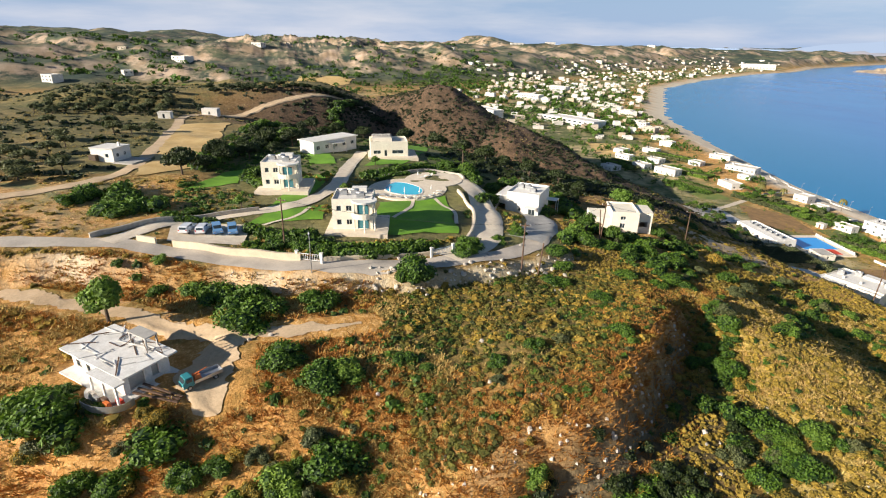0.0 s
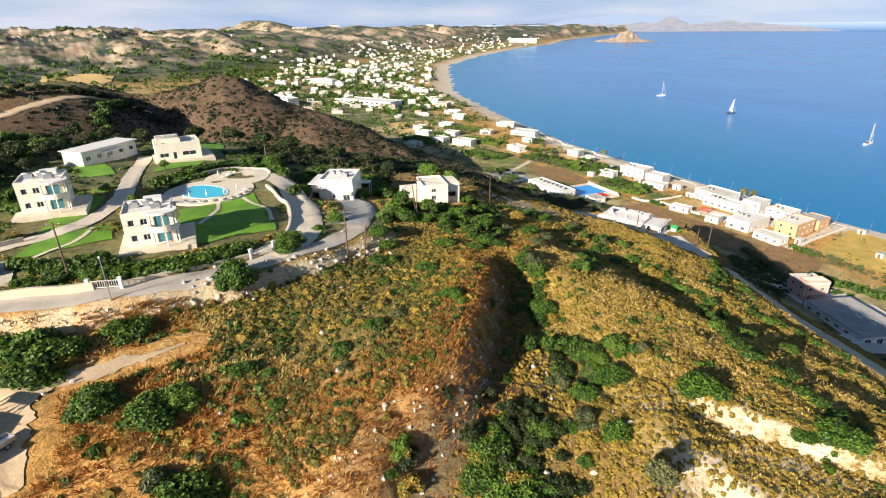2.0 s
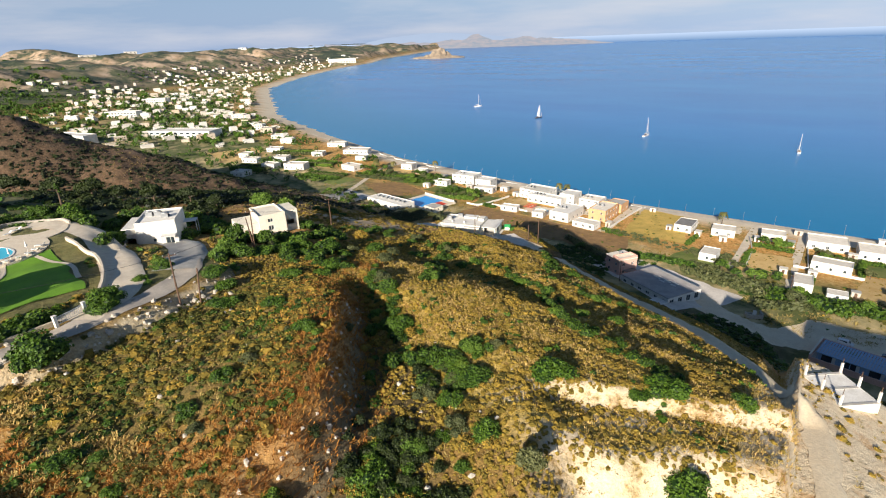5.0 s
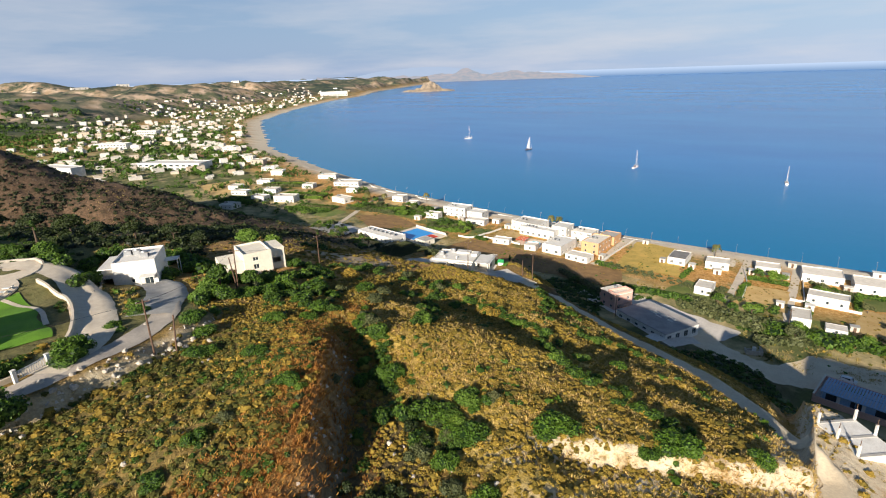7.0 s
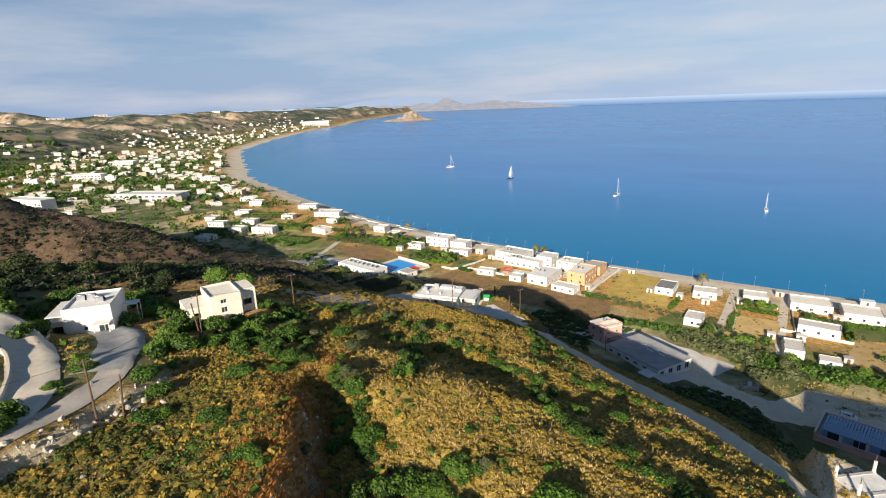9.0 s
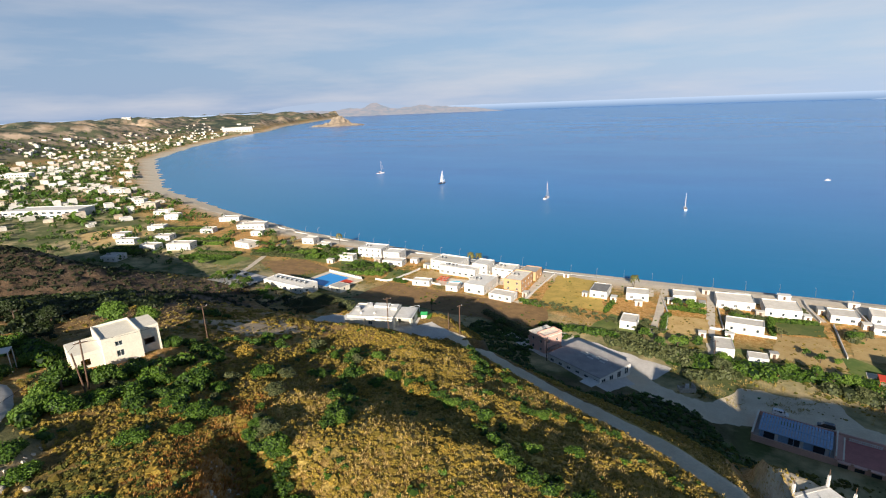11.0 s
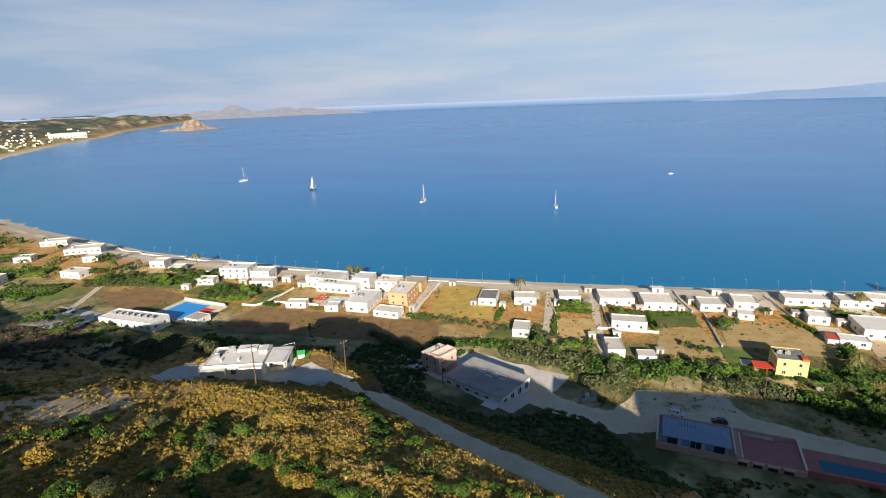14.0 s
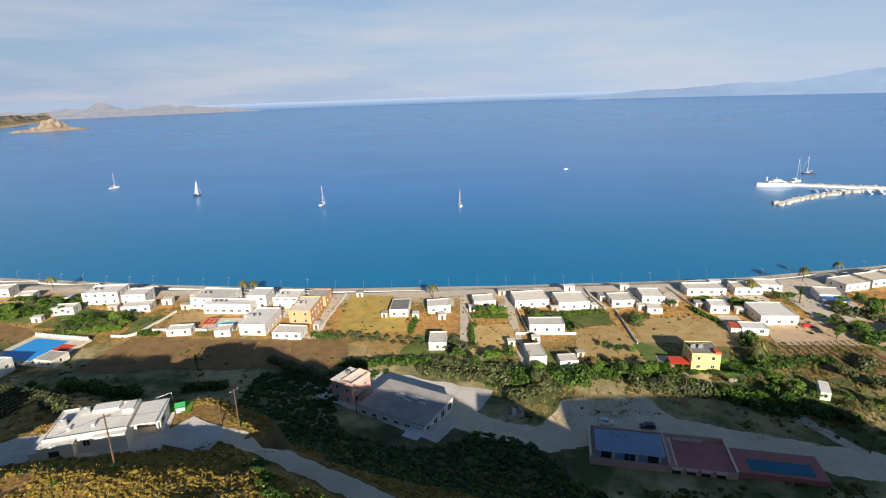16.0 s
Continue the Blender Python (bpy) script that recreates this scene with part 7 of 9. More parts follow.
GULLY = [(random.gauss(-5, 4.5), random.gauss(-23, 3.6), random.uniform(0.8, 1.9)) for _ in range(46)] + [(random.gauss(-11, 2.8), random.gauss(-5.5, 2.2), random.uniform(0.7, 1.5)) for _ in range(16)]
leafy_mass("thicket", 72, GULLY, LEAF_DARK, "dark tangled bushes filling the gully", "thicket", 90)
STRIPS = []
for line, r in (([(-48.7, 49.6), (-43, 40), (-39.3, 32.7), (-31, 20), (-28, 13)], 1.5), ([(-32.4, 7.1), (-28, 5), (-25.5, 3.1), (-23.5, 0.5), (-22.1, -2.3)], 1.9), ([(-51, 9.8), (-47, 9.2), (-42.7, 9.9)], 1.9), ([(-29.9, 38.2), (-24, 36.5), (-18.2, 34.3), (-12.5, 31), (-9.5, 30.2)], 1.5),
                ([(-11, 28), (-6.4, 23), (-3.8, 19.5), (4.2, 16.4), (10.8, 14.4), (15.5, 11.7)], 1.5), ([(-18.5, -8.7), (-14.2, -4.9), (-10.5, 1.6)], 2.0), ([(-9.6, -8.9), (-7, -7), (-4.9, -4.9)], 1.8), ([(-34, 40), (-28, 39)], 1.3), ([(-56, 6.5), (-56, 11), (-54, 14)], 1.9), ([(-74, 31), (-68, 28.5), (-62, 26.3)], 1.7),
                ([(-70, 37), (-66, 39), (-62, 41)], 1.6), ([(-9, 39.5), (-2.4, 44), (5.9, 42.6)], 1.2), ([(-31, 70), (-25, 61), (-19, 52)], 1.3), ([(-96, 51), (-90, 54)], 1.9)):
    for p in spline(line, 1.7):
        for _ in range(2):
            STRIPS.append((p.x + random.gauss(0, 0.7), p.y + random.gauss(0, 0.7), r * random.uniform(0.55, 1.15)))
leafy_mass("thicket", 71, STRIPS, LEAF, "strips of leafy green bushes across the seaward slope", "thicket")
# woods behind the estate
DARK_TREE = tree("tree", on_ground(-154, -63, 0), 50, LEAF_DARK, "dark broad tree of the wood behind the villas", height_=6, crown=4.2, count=16, per=120, group="trees behind the villas")
random.seed(12)
for x, y in ((-146, -66), (-139, -71), (-132, -74), (-125, -76), (-118, -78.5), (-113, -79.5), (-162, -62), (-172, -66), (-182, -57), (-190, -54), (-170, -52), (-160, -54), (-178, -44), (-190, -40), (-200, -32), (-186, -28), (-172, -30), (-205, -46), (-210, -22), (-196, -16), (-122, -72), (-130, -67), (-141, -62),
             (-152, -57), (-222, -34), (-230, -14), (-216, -8), (-180, -12), (-165, -3), (-152, 2), (-140, 6), (-130, 10), (-122, 16), (-115, 22), (-108, 26)):
    s = random.uniform(0.65, 1.1)
    copy_thing(DARK_TREE, on_ground(x + random.uniform(-2, 2), y + random.uniform(-2, 2), random.uniform(0, 360)) @ Matrix.Diagonal((s, s, s * random.uniform(0.7, 1.0), 1)))
GROVE = tree("olive_tree", on_ground(-262, -112, 0), 55, LEAF_OLIVE, "olive tree in rows below the hilltop", height_=4.2, crown=3.2, count=10, per=70, group="olive trees on the hill")
for k in range(42):
    x, y = -238 - 7.5 * (k % 6) + random.uniform(-1.5, 1.5), -112 - 8 * (k // 6) + random.uniform(-1.5, 1.5)
    copy_thing(GROVE, on_ground(x, y, random.uniform(0, 360)) @ Matrix.Diagonal((1, 1, random.uniform(0.8, 1.1), 1)))
for k in range(26):
    x, y = -283 + random.uniform(-8, 6), -96 + 3.6 * k
    copy_thing(DARK_TREE, on_ground(x, y, random.uniform(0, 360)) @ Matrix.Diagonal((0.8, 0.8, 0.55, 1)))
for x, y in ((-114, -116), (-108, -113), (-118, -108), (-113, -121), (-130, -123), (-124, -118), (-138, -118), (-174, -112), (-171, -106), (-180, -102), (-150, -118), (-160, -122), (-187, -116), (-205, -122), (-225, -150), (-200, -140), (-150, -135), (-105, -121)):
    copy_thing(GROVE, on_ground(x, y, random.uniform(0, 360)) @ Matrix.Diagonal((1.1, 1.1, 0.9, 1)))


# ---- houses by the beach ----
def simple_openings(w, d, h, seed):
    rnd = random.Random(seed)
    out = []
    floors = 2 if h > 4.6 else 1
    for f in range(floors):
        z = 3.0 * f
        for side, long in ((0, w), (1, d), (3, d)):
            n = max(1, int(long / rnd.uniform(3.2, 4.2)))
            out += row_of(side, n, long, rnd.choice((1.0, 1.2, 1.5)), z + 0.95, min(z + 2.15, h - 0.25))
    return out


def beach_house(x, y, turn, w, d, h, wall=WHITE, roof=ROOF, label="flat-roofed white house near the beach", parapet=0.35, heaters=0, over=0.0, group="beach houses", seed=0):
    opens = simple_openings(w, d, h, seed + int(x * 7 + y))
    return house("house", on_ground(x, y, turn), w, d, h, wall, label, opens, "house", roof, parapet, 1.0, [(-w / 3 + 2.4 * k, 0.5) for k in range(heaters)], group, over)


for row in ((-2.9, 213.2, 4, 9.9, 8, 3.2), (17.1, 217.0, 4, 9.7, 8, 3.2), (37.5, 217.3, 3, 15.0, 11, 3.5), (54.9, 213.9, 2, 13.4, 12, 3.5), (39.4, 189.5, -4, 13.5, 7, 3.5), (76.6, 213.6, 0, 9.9, 9, 3.0), (91.1, 216.8, -6, 9.5, 10, 3.3), (113.5, 202.5, -10, 7.4, 7, 3.2)):
    beach_house(*row, label="low white house with a pale flat roof")
beach_house(30.8, 165.4, 3, 6.0, 10, 3.5, roof=ROOF, label="narrow white house with a stained roof")
beach_house(41.4, 161.9, 1, 6.3, 5, 2.2, label="low white shed in a garden", parapet=0.1)
beach_house(-3.1, 178.9, -3, 6.5, 9, 3.2, label="white house half hidden by bushes", roof=ROOF)
beach_house(87.4, 203.4, -10, 6.0, 5, 2.5, label="small white shed behind a beach house", parapet=0.1)
beach_house(117.6, 223.3, -4, 17.1, 8, 3.0, label="long white beach house with a pale roof")
beach_house(136.0, 222.0, -6, 12, 8, 3.2, roof=PAVING, label="beach house with a sandy flat roof")
beach_house(130.0, 193.2, -5, 14, 14, 3.8, CREAM, WHITE, "large cream hall with a white roof", 0.3, 0)
v = beach_house(116.2, 181.5, -12, 9.3, 6, 2.6, WHITE, WHITE, "small white house with a red annex roof", 0.2)
part("annex", blocks((-8.2, -4.67, -2.6, 2.6, -1, 2.3)), WHITE, v)
part("annex_roof", blocks((-8.5, -4.65, -2.9, 2.9, 2.3, 2.5, 0.1)), RED_TILE, v, "red roof")
v = beach_house(85.2, 158.0, -7, 9.0, 9, 6.2, YELLOW, ROOF_GREY, "yellow two-storey house with roof panels", 0.2, 2)
part("tiled_corner", blocks((2.4, 4.6, -4.7, -1.5, 6.22, 6.9, 0.25)), RED_TILE, v, "orange tiled corner roof")
for k in range(4):
    part("solar_panel", blocks((-0.7, 0.7, -0.5, 0.5, 0, 0.05)), PANEL, v, "dark solar panel").matrix_basis = pose(-3.2 + 1.5 * k, 2.2, 6.75, -20)
part("awning", blocks((-10.8, -4.6, -4.4, 0.6, 2.3, 2.42), (-10.6, -10.5, -4.3, -4.2, -1, 2.3), (-10.6, -10.5, 0.4, 0.5, -1, 2.3), (-7, -6.9, -4.3, -4.2, -1, 2.3)), RED_CLOTH, v, "red awning over the yard")
part("yard", blocks((-13, -4.55, -5, 5.5, -1, 0.12)), PAVING, v)
beach_house(147.8, 225.4, -12, 10.1, 8, 3.0, label="white snack bar by the square")
v = beach_house(166.5, 212, -16, 10, 10, 3.0, WHITE, ROOF, "white building with a blue awning", 0.3)
part("awning", blocks((-5.2, 5.2, -9.2, -5.05, 2.5, 2.6), (-5, -4.9, -9.1, -9, -1, 2.5), (4.9, 5, -9.1, -9, -1, 2.5)), BLUE_CLOTH, v, "blue awning")
for k in range(3):
    beach_house(184 + 15 * k, 224 + 4 * k, 12, 13, 10, 3.2, WHITE, PAVING, "low building with a sandy roof beyond the square")
beach_house(112.0, 137.2, 62, 7, 2.6, 2.6, WHITE, WHITE, "white container beside a field", 0.0, 0, 0.05)
# the hotels by the sea
beach_house(-162.5, 237.6, 2, 16.5, 11, 5.6, WHITE, WHITE, "white two-storey hotel with a roof terrace", 0.6, 2)
beach_house(-146, 235, 2, 11, 9, 4.8, WHITE, WHITE, "white two-storey hotel wing by the sea", 0.5)
beach_house(-140, 224.0, 6, 12.5, 7, 3.0, roof=ROOF, label="low white house with a stained roof")
beach_house(-172, 222, 6, 10, 6, 3.2, roof=ROOF, label="low white house in a garden")
beach_house(-106, 228.6, -8, 18, 13, 5.0, WHITE, ROOF, "large white hotel block with a sandy roof", 0.6, 2)
beach_house(-96, 219, -6, 22, 6.5, 4.4, WHITE, WHITE, "white hotel wing with rooftop heaters", 0.5, 3)
beach_house(-84.5, 226, -4, 9, 10, 6.0, WHITE, WHITE, "tall white hotel block by the sea", 0.5)
v = beach_house(-76.5, 201.1, -6, 10.8, 17, 4.6, WHITE, WHITE, "long white apartment house with a plain roof", 0.4, 2)
beach_house(-71.1, 224.8, -4, 11.7, 10, 5.0, WHITE, ROOF, "white guest house with roof clutter", 0.5, 2)
beach_house(-59.9, 210.2, -5, 9.3, 16, 6.0, ORANGE, ROOF, "orange-fronted apartment house by the sea", 0.4, 2)
beach_house(-57.8, 227.0, -5, 8.6, 10, 4.4, ORANGE, CONCRETE, "orange house with a dark deck", 0.3)
beach_house(-62.0, 191.4, -8, 11.9, 7, 2.8, label="low pale house by the hotel")
v = beach_house(-19.5, 212.3, -3, 8.0, 12, 3.5, WHITE, ROOF_GREY, "white house with a dark grey rear roof", 0.2)
beach_house(-89.2, 194.2, 6, 6.1, 6, 2.8, label="small white garden house")
beach_house(-107.4, 195.8, 5, 9.6, 5, 2.6, label="low white pavilion beside the pool")
pool2 = thing("swimming_pool", on_ground(-92.5, 203.5, 0, lift=0.2), "round turquoise hotel pool with loungers", "pool")
part("water", arc_slab(bmesh.new(), 0, 0, 4.0, 0, 359, -0.5, 0.04, 24), POOL, pool2)
part("coping", arc_wall(bmesh.new(), 0, 0, 4.5, 0, 360, -0.4, 0.12, 0.5, 24), WHITE, pool2)
part("deck", blocks((-9.5, 6.5, -4.8, 7.0, -0.6, 0.02)), PAVING, pool2)
for k in range(9):
    part("parasol", tube(tube(bmesh.new(), (-8.6 + 2.0 * (k % 3), -2.4 + 2.6 * (k // 3), 0), (-8.6 + 2.0 * (k % 3), -2.4 + 2.6 * (k // 3), 2.0), 0.04, 0.04, 5), (-8.6 + 2.0 * (k % 3), -2.4 + 2.6 * (k // 3), 1.9), (-8.6 + 2.0 * (k % 3), -2.4 + 2.6 * (k // 3), 2.4), 1.0, 0.05, 8), RED_TILE, pool2, "rust-coloured parasol")
# the long hotel with roof heaters and the blue pool
v = beach_house(-168.0, 164.8, -8, 29, 10, 3.6, WHITE, WHITE, "long low white hotel with roof heaters", 0.3, 0)
for k in range(7):
    solar_heater(v, -10.5 + 3.5 * k, 0.6, 3.62)
pool3 = thing("swimming_pool", on_ground(-155.5, 184.5, -13, lift=0.5), "large rectangular bright blue pool with a red end", "pool")
part("deck", blocks((-14, 13, -12.5, 9.5, -2.5, 0.0)), PAVING, pool3)
part("water", blocks((-10.5, 5.2, -9.6, 6.8, 0.0, 0.06)), plain_material("bright_blue_pool", (0.04, 0.36, 0.86), 0.08), pool3, "bright blue pool water")
part("shallow_end", blocks((5.2, 11.5, -3.0, 4.0, 0.0, 0.09)), RED_CLOTH, pool3, "red painted pool surround")
part("parapet", blocks((-13.5, 12.5, 8.7, 9.0, 0, 0.9)), WHITE, pool3)
post = part("parapet_post", blocks((-0.3, 0.3, 8.6, 9.1, 0.9, 1.3)), WHITE, pool3)
post.matrix_basis = pose(-13, 0, 0)
for k in range(1, 17):
    piece("parapet_post", post.data, pool3, pose(-13 + 1.55 * k, 0, 0))
beach_house(-143.5, 173.0, -13, 8, 7, 2.8, CREAM, CONCRETE, "low pool house with a grey roof", 0.1)
for row in ((-299.0, 207.9, 20, 16.9, 9, 4.4), (-318, 199, 12, 12, 8, 4.0), (-258.8, 227.2, -5, 14, 9, 3.6), (-299.4, 275.6, 24, 22, 11, 3.6), (-318, 172, 14, 11.2, 10, 3.2), (-336, 224, 22, 12, 9, 3.2), (-352, 206, 20, 14, 7, 3.4), (-372, 246, 24, 13, 8, 3.4), (-276, 257, 18, 9, 8, 3.2), (-340, 292, 26, 17, 9, 3.4), (-222, 250, 8, 9, 8, 4.0), (-398, 282, 28, 12, 9, 4.4), (-205, 243, 8, 8, 6, 3.0), (-322, 252, 22, 10, 8, 3.2), (-375, 218, 18, 10, 9, 3.4)):
    beach_house(*row, label="pale house scattered along the plain", heaters=1 if row[3] > 11 else 0)

# ---- the village round the bay ----
random.seed(21)
KINDS = []
for k, (w, d, h) in enumerate(((11, 9, 3.4), (14, 10, 6.2), (10, 10, 6.0), (18, 9, 3.6), (9, 8, 3.3), (16, 12, 6.4))):
    x = -430 - 34 * k
    y = float(shore(x)) - 60
    v = house("house", on_ground(x, y, 28), w, d, h, (VILLAGE_WHITE, VILLAGE_CREAM)[k % 3 == 1], "whitewashed village house with a flat roof", (row_of(0, 3, w, 1.3, 1.0, 2.3) + (row_of(0, 3, w, 1.3, 4.0, 5.2) if h > 5 else []) + row_of(1, 2, d, 1.3, 1.0, 2.3))[:6], "house", ROOF if k % 2 else WHITE, 0.4, 2.0, group="village houses", plain=True)
    KINDS.append(v)
taken = [tuple(v.location[:2]) for v in KINDS] + [(-530, 254), (-560, 178), (-1640, 1640)]


def village_spot(lo, hi, near_, far_):
    x = random.uniform(lo, hi)
    x2 = x + 5
    slope = math.atan2(float(shore(x2)) - float(shore(x)), 5.0)
    back = random.uniform(near_, far_)
    return x + math.sin(slope) * back, float(shore(x)) - math.cos(slope) * back, math.degrees(slope)


placed = 0
for lo, hi, near_, far_, count, gap in ((-620, -400, 30, 250, 30, 17), (-900, -600, 35, 330, 84, 15), (-1250, -880, 40, 420, 84, 17), (-1560, -1200, 40, 330, 30, 24), (-1700, -1450, 60, 420, 16, 40)):
    done = tries = 0
    while done < count and tries < count * 30:
        tries += 1
        x, y, a = village_spot(lo, hi, near_, far_)
        if z_at(x, y) > 40 or float(shore(x)) - y < 20 or any(abs(x - p) + abs(y - q) < gap for p, q in taken):
            continue
        s = random.uniform(0.5, 0.85)
        copy_thing(random.choice(KINDS), on_ground(x, y, a + random.choice((0, 0, 90, 180, -90)) + random.uniform(-12, 12)) @ Matrix.Diagonal((s * random.uniform(0.85, 1.4), s, s * random.uniform(0.9, 1.1), 1)))
        taken.append((x, y))
        done += 1
for x, y in ((-1050, -330), (-1120, -250), (-980, -420), (-1300, -120), (-1400, -60), (-1500, 60), (-900, -520), (-1600, 120), (-1700, -260), (-1820, -120), (-1250, -380), (-1500, 320), (-1620, 420), (-1700, 560), (-1780, 700), (-1850, 860), (-1480, 560), (-1900, 1050), (-1960, 1300), (-2050, 1600), (-1800, 1250), (-2150, 1900), (-2250, 2300), (-1720, 980)):
    s = random.uniform(1.0, 1.8)
    v = copy_thing(random.choice(KINDS), on_ground(x, y, random.uniform(0, 90), lift=0.5) @ Matrix.Diagonal((1.5 * s, s, s, 1)))
    tagged(v, "white house high on the far hills", group="houses on the hills")
for x, y, a, w, d, h in ((-530, 254, 22, 74, 22, 7), (-585, 168, 12, 52, 14, 9), (-560, 150, 12, 44, 10, 6), (-1640, 1600, 60, 110, 26, 17), (-760, 300, 30, 46, 14, 7), (-900, 420, 34, 40, 16, 7)):
    house("hotel", on_ground(x, y, a), w, d, h, WHITE, "large white hotel block in the village", row_of(0, 10, w, w / 18, 1.0, 2.4) + (row_of(0, 10, w, w / 18, 4.2, 5.8) if h > 6.5 else []), "hotel", WHITE, 0.5, 3, group="village hotels", plain=True)
random.seed(22)
for k in range(46):
    lo, hi = random.choice(((-620, -400), (-900, -560), (-1250, -700)))
    x, y, a = village_spot(lo, hi, 60, 420)
    if z_at(x, y) > 20 or any(math.hypot(x - p, y - q) < 24 for p, q in taken):
        continue
    w, d, t = random.uniform(18, 42), random.uniform(14, 30), radians(a)
    c, s = math.cos(t), math.sin(t)
    corners = [(x + c * u * w - s * v * d, y + s * u * w + c * v * d) for u, v in ((-0.5, -0.5), (0.5, -0.5), (0.5, 0.5), (-0.5, 0.5))]
    mat, text = random.choice(((STRAW_FIELD, "dry straw plot among village houses"), (GREEN_FIELD, "green garden plot among village houses"), (BROWN_FIELD, "bare brown plot among village houses"), (GREEN_FIELD, "green field behind the village")))
    sheet("field", corners, mat, text, "field", 0.25, 6.0)

# ---- trees of the plain ----
SMALL = [tree(("garden_tree", "fruit_tree", "olive_tree")[k], on_ground(74 + 3 * k, 189.7 + 2 * k, 0), 70 + k, mat, text, height_=h, crown=c, count=10, per=60, group="trees of the plain")
         for k, (mat, text, h, c) in enumerate(((LEAF, "dark green garden tree on the plain", 4.5, 2.8), (LEAF_LIGHT, "bright green fruit tree on the plain", 4.0, 2.6), (LEAF_OLIVE, "grey-green olive tree on the plain", 4.0, 2.7)))]
random.seed(23)


def plant(x, y, s, kind=None):
    t = random.choice(SMALL) if kind is None else SMALL[kind]
    copy_thing(t, on_ground(x, y, random.uniform(0, 360)) @ Matrix.Diagonal((s, s, s * random.uniform(0.75, 1.1), 1)))


for x, y, r in ((15.5, 163.5, 1.5), (29.6, 148.0, 1.5), (30.1, 156.0, 1.2), (49.8, 153.7, 1.2), (57, 152.5, 1.1), (65.6, 151.3, 1.3), (67.9, 143.5, 1.2), (3.7, 164.7, 1.3), (-0.3, 161.8, 1.0), (51.7, 186.4, 1.0), (23.5, 203.2, 1.4), (19.5, 203.5, 1.3), (14.3, 203.8, 1.2), (153.6, 177.2, 1.5), (167.3, 189.3, 1.7),
                (126.0, 146.0, 1.3), (142.3, 173.3, 1.1), (104.8, 158.5, 1.0), (102.2, 151.0, 1.0), (123.8, 207.8, 1.0), (96.8, 206.9, 1.0), (9.3, 159.3, 1.1), (-51.6, 157.1, 1.1), (144.1, 209.3, 0.9), (96.9, 130.6, 1.4), (130.8, 138.8, 1.4), (61, 150, 1.0)):
    plant(x, y, r)
for k in range(30):  # the row of young trees below the golden field
    plant(-48 + 2.0 * k + random.uniform(-0.5, 0.5), 188 - 0.55 * k + 3.2 * (k % 2) + random.uniform(-0.5, 0.5), random.uniform(0.5, 0.75), 2)
for cx, cy, w, d, n in ((-188, 226, 18, 12, 34), (-150, 208, 15, 7, 24), (-222, 222, 20, 8, 16), (-240, 232, 10, 6, 8), (160, 182, 18, 12, 22), (172, 205, 10, 8, 8), (-280, 184, 30, 6, 14), (38, 202, 5, 5, 8), (-178, 150, 14, 10, 18), (-160, 140, 14, 8, 14), (-205, 158, 8, 12, 12), (-132, 146, 12, 6, 12), (60, 170, 6, 3, 3), (92, 140, 16, 6, 12), (118, 128, 14, 8, 12)):
    for _ in range(n):
        plant(cx + random.uniform(-w, w), cy + random.uniform(-d, d), random.uniform(0.6, 1.2))
rng = np.random.default_rng(77)
spots, sizes = [], []
for _ in range(5200):
    lo, hi = random.choice(((-620, -250), (-900, -500), (-1250, -700), (-1500, -1000)))
    x, y, a = village_spot(lo, hi, 25, 480)
    z = z_at(x, y)
    if z < 45 and float(shore(x)) - y > 22 and all(abs(x - p) + abs(y - q) > 9 for p, q in taken):
        r = random.uniform(1.2, 3.2)
        spots.append((x, y, z + r * 0.5)), sizes.append((r, r, r * random.uniform(0.7, 1.2)))
for _ in range(4200):
    x, y = random.uniform(-2300, -450), random.uniform(-1000, 500)
    z = z_at(x, y)
    if float(shore(x)) - y > 30 and float(fractal(np.array(x), np.array(y), 160, 3, 9)) > -0.1:
        r = random.uniform(2.0, 5.5)
        spots.append((x, y, z + r * 0.4)), sizes.append((r * 1.3, r * 1.3, r))
q, t = leaf_quads(rng, np.array(spots), np.array(sizes), 17, np.array([v[0] for v in sizes]) * 0.36)
tagged(new("far_trees", quad_mesh("far_trees", q, t, LEAF)), "dark green trees scattered through the far village", "trees", kind="stuff")
palm(on_ground(-5.6, 226.1, 0), 1, 6.5, 2.6)
for k, (x, y, h) in enumerate(((-98.2, 241, 6), (168.8, 231.8, 7), (186.5, 234.1, 8), (137.6, 219.6, 6), (109.3, 164.6, 4.5), (106.0, 160.6, 4.0), (-200.9, 254.9, 7), (-242, 236, 7), (-236, 230, 8), (-229, 240, 6), (-93, 240.5, 6))):
    palm(on_ground(x, y, 40 * k), 2 + k, h, 2.6)
tree("cypress", on_ground(-86.9, 164.3, 0), 90, LEAF, "slim dark cypress in the brown field", "cypress", 6.5, 1.5, 12, 90, 0, 0.4)
tree("cypress", on_ground(151, 207, 0), 91, LEAF, "slim dark cypress beside the square", "cypress", 8, 1.7, 12, 90, 0, 0.4)

